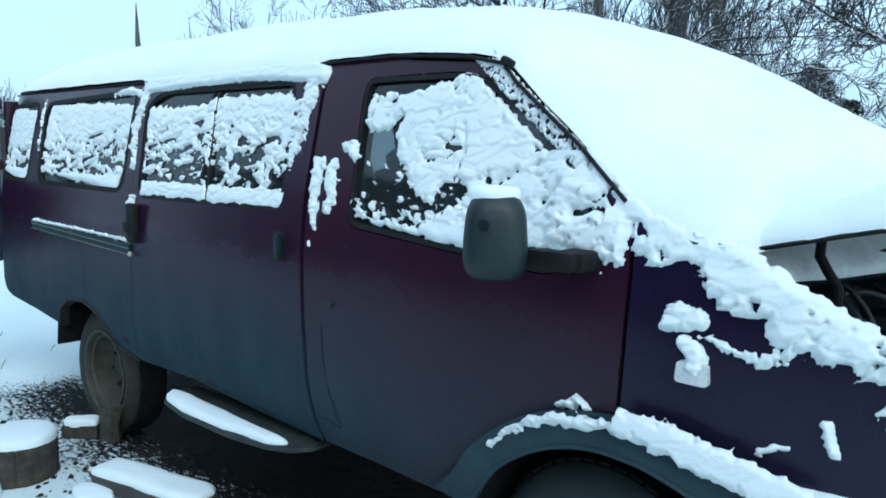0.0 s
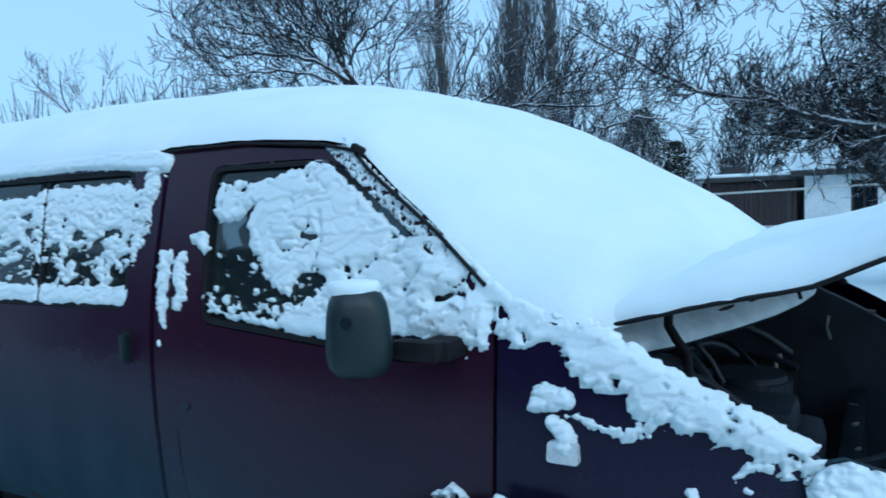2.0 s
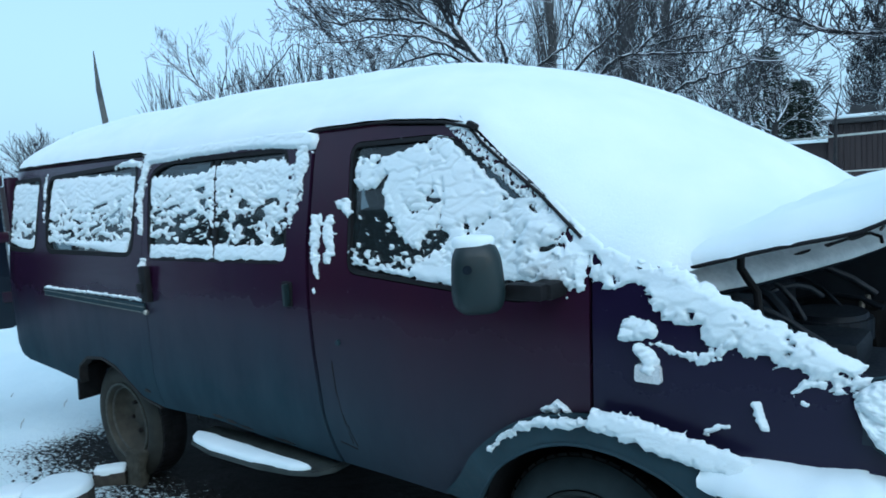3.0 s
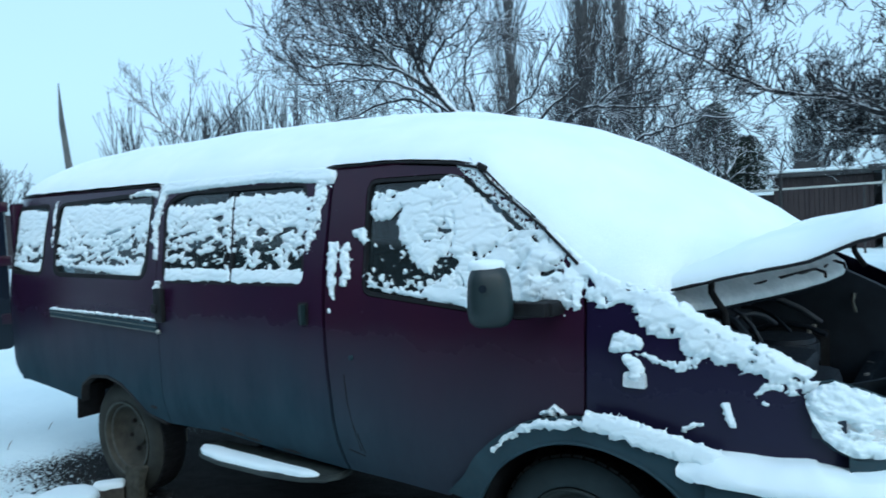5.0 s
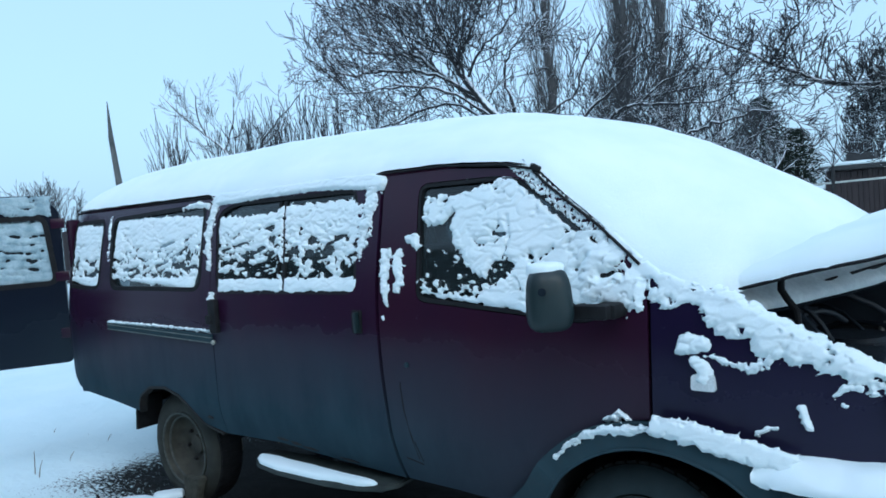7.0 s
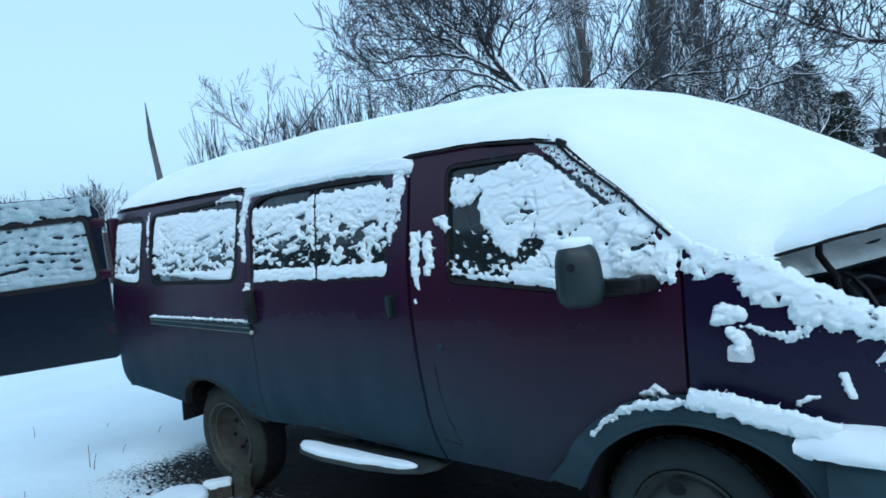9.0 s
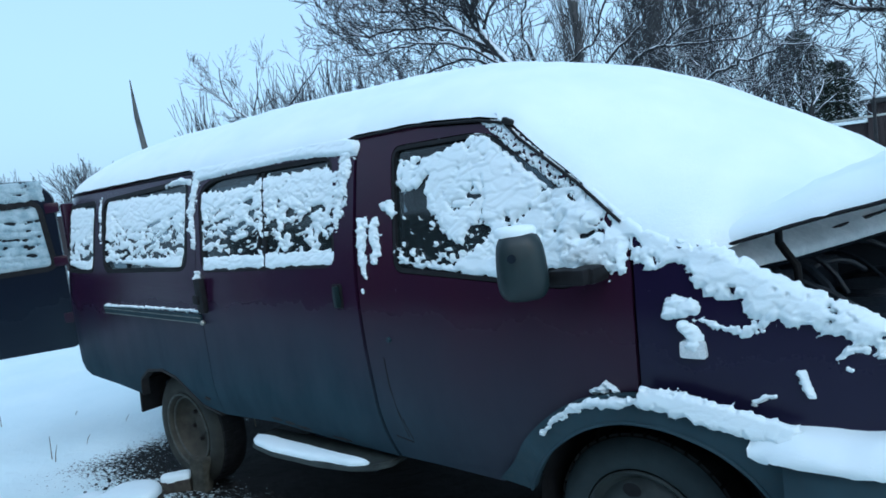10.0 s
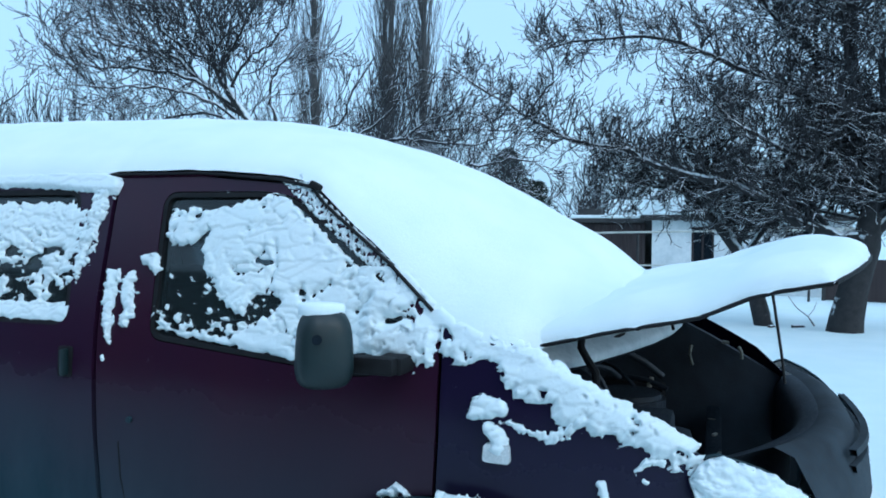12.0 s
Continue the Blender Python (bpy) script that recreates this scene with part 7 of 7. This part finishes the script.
# ---- small things on the ground ----
def build_stump(x, y, r, h):
    st = thing("log_stump", "sawn log round standing in the snow with a snow cap", "log", "log rounds beside the minibus", (x, y, ground_height(x, y) - 0.01))
    bm = bmesh.new()
    n = 90
    rings = []
    for i in range(7):
        z = h * i / 6
        ring = []
        for k in range(n):
            a = 2 * math.pi * k / n
            rr = r * (1 + 0.05 * fbm(math.cos(a) * 2, math.sin(a) * 2, z * 2) + 0.04 * fbm(math.cos(a) * 9, math.sin(a) * 9, z) + 0.02 * fbm(math.cos(a) * 24, math.sin(a) * 24, z * 2) + (0.06 if i == 0 else 0))
            ring.append(bm.verts.new((rr * math.cos(a), rr * math.sin(a), z)))
        rings.append(ring)
    for a, b in zip(rings, rings[1:]):
        for k in range(n):
            bm.faces.new((a[k], a[(k + 1) % n], b[(k + 1) % n], b[k]))
    bm.faces.new(rings[-1])
    bm.faces.new(rings[0][::-1])
    part("log", bm, LOGWOOD, st)
    cap_snow("snow_cap", "thick cap of snow on the log round", [(x + (r * 0.98) * math.cos(a) * (1 + 0.03 * math.sin(3 * a)), y + (r * 0.98) * math.sin(a)) for a in np.linspace(0, 2 * math.pi, 40, endpoint=False)], ground_height(x, y) + h - 0.012, min(0.045, 0.28 * r))


build_stump(-2.65, -0.42, 0.165, 0.18)
build_stump(-2.88, -0.55, 0.10, 0.17)


def rough_piece(label, name, at, turn, lo, hi, mat, part_name, seed, snow, category):
    """A rough-sawn or split piece of wood under its own ragged strip of snow."""
    z = ground_height(at[0], at[1])
    ob = thing(name, label, category, "", (at[0], at[1], z))
    ob.rotation_euler = (0, 0, radians(turn))
    bm = bmesh.new()
    box(bm, lo, hi, 0.008)
    bmesh.ops.subdivide_edges(bm, edges=bm.edges[:], cuts=3)
    for v in bm.verts:
        v.co += Vector((0.006 * fbm(v.co.y * 15, v.co.z * 15, seed), 0.006 * fbm(v.co.x * 8, v.co.z * 20, seed + 2), 0.006 * fbm(v.co.x * 9, v.co.y * 9, seed + 3)))
    part(part_name, bm, mat, ob)
    m = Matrix.Translation((at[0], at[1], 0)) @ Matrix.Rotation(radians(turn), 4, "Z")
    ring = rounded([(lo[0], lo[1]), (0.5 * lo[0] + 0.5 * hi[0], lo[1]), (hi[0], lo[1]), (hi[0], hi[1]), (0.5 * lo[0] + 0.5 * hi[0], hi[1]), (lo[0], hi[1])], 0.04, 5)
    cap_snow("snow_cap", snow, [tuple((m @ Vector((x, y, 0)))[:2]) for x, y in ragged(ring, 0.014, seed)], z + hi[2] - 0.004, 0.034)


rough_piece("thick dark plank lying in the snow beside the minibus", "plank", (-1.95, -0.13), 13, (-0.32, -0.075, -0.01), (0.30, 0.075, 0.085), PLANKWOOD, "board", 4, "snow lying along the plank", "plank")
rough_piece("low split log slab lying beside the log round", "log_slab", (-2.95, 0.0), 46, (-0.09, -0.05, -0.01), (0.09, 0.05, 0.072), LOGWOOD, "slab", 14, "snow on the split log slab", "firewood")


def build_snow_heap(label, at, r, h, seed):
    z = ground_height(at[0], at[1])
    ring = [(at[0] + r * math.cos(a) * (1 + 0.25 * fbm(math.cos(a) * 2, math.sin(a) * 2, seed)), at[1] + 0.6 * r * math.sin(a)) for a in np.linspace(0, 2 * math.pi, 28, endpoint=False)]
    cap_snow("snow_heap", label, ring, z - 0.01, h, 0.02)


build_snow_heap("heap of snow fallen against the log round", (-2.58, -0.62), 0.14, 0.05, 3)
build_snow_heap("low heap of snow beside the plank", (-2.16, -0.30), 0.12, 0.04, 7)


def build_chunks():
    # block wedged against the rear wheel
    wz = ground_height(-2.98, 0.05)
    bl = thing("wheel_chock", "mud-caked concrete lump wedged against the rear wheel", "wheel chock", "", (-2.86, 0.06, wz))
    bm = bmesh.new()
    box(bm, (0.0, -0.015, -0.01), (0.15, 0.040, 0.20), 0.015)
    bmesh.ops.subdivide_edges(bm, edges=bm.edges[:], cuts=3)
    for v in bm.verts:
        v.co += v.normal * 0.02 * fbm(v.co.x * 12, v.co.y * 12, v.co.z * 12)
        v.co.x += 0.10 * (v.co.z - 0.1)
    part("lump", bm, BLOCK, bl)


build_chunks()


def build_ground_clutter():
    rng = random.Random(19)
    for i in range(16):
        x, y = rng.uniform(-6.0, -3.0), rng.uniform(-1.2, 1.5)
        z = ground_height(x, y)
        weed = thing("weed_stalk", "dry weed stalk poking through the snow", "weed", "weeds in the snow", (x, y, z - 0.02))
        h = rng.uniform(0.04, 0.18) if i else 0.28
        bend = rng.uniform(-0.06, 0.06)
        tube("stalk", [(0, 0, 0), (bend * 0.3, 0.01, h * 0.6), (bend, 0.02, h)], [0.004, 0.003, 0.002], STRAW, weed, sides=5)
    vs, fs = [], []
    for i in range(420):
        a = rng.uniform(0, 1)
        if a < 0.5:
            x, y = rng.uniform(-3.6, -2.2), rng.uniform(-0.45, 0.25)
        else:
            x, y = rng.uniform(-2.4, 0.2), rng.uniform(-0.15, 0.3)
        s = rng.uniform(0.006, 0.022)
        z = ground_height(x, y)
        o = len(vs)
        c = Vector((x, y, z + s * 0.15))
        base = [Vector((1, 0, 0)), Vector((-1, 0, 0)), Vector((0, 1, 0)), Vector((0, -1, 0)), Vector((0, 0, 0.7)), Vector((0, 0, -0.7))]
        vs += [c + b * s * rng.uniform(0.6, 1.3) for b in base]
        fs += [tuple(o + k for k in q) for q in ((0, 2, 4), (2, 1, 4), (1, 3, 4), (3, 0, 4), (2, 0, 5), (1, 2, 5), (3, 1, 5), (0, 3, 5))]
    ob = raw("soil_clods", vs, fs, SOIL, smooth=0)
    tagged(ob, "scattered clods of wet soil and gravel beside the wheel", "soil", kind="stuff")


build_ground_clutter()


def build_yard_litter():
    """A thin branch stuck in the snow and a few dark bits of wood by the orchard tree."""
    x, y = 2.65, 13.2
    z = ground_height(x, y)
    br = thing("fallen_branch", "thin bare branch leaning out of the snow", "branch", "", (x, y, z))
    tube("stem", [(0.0, 0, -0.03), (-0.12, 0.02, 0.16), (-0.30, 0.02, 0.30), (-0.46, 0.03, 0.52)], [0.016, 0.013, 0.010, 0.006], BARK, br, sides=6)
    tube("side_twig", [(-0.12, 0.02, 0.16), (-0.02, 0.04, 0.30), (0.02, 0.05, 0.42)], [0.009, 0.007, 0.004], BARK, br, sides=5)
    rng = random.Random(41)
    for x, y, s in ((1.88, 12.6, 0.11), (2.32, 12.75, 0.13), (3.32, 13.25, 0.10), (2.86, 12.2, 0.07)):
        bit = thing("wood_bit", "dark bit of broken wood half buried in snow", "firewood", "wood bits in the yard", (x, y, ground_height(x, y)))
        bit.rotation_euler = (0.1, 0.05, rng.uniform(0, 3))
        bm = bmesh.new()
        box(bm, (-s, -0.03, -0.03), (s, 0.03, 0.035), 0.012)
        bmesh.ops.subdivide_edges(bm, edges=bm.edges[:], cuts=2)
        for v in bm.verts:
            v.co += Vector((0, 0.012 * fbm(v.co.x * 9, v.co.z * 30, s), 0.012 * fbm(v.co.x * 11, v.co.y * 30, s + 3)))
        part("chunk", bm, BARK, bit)


build_yard_litter()
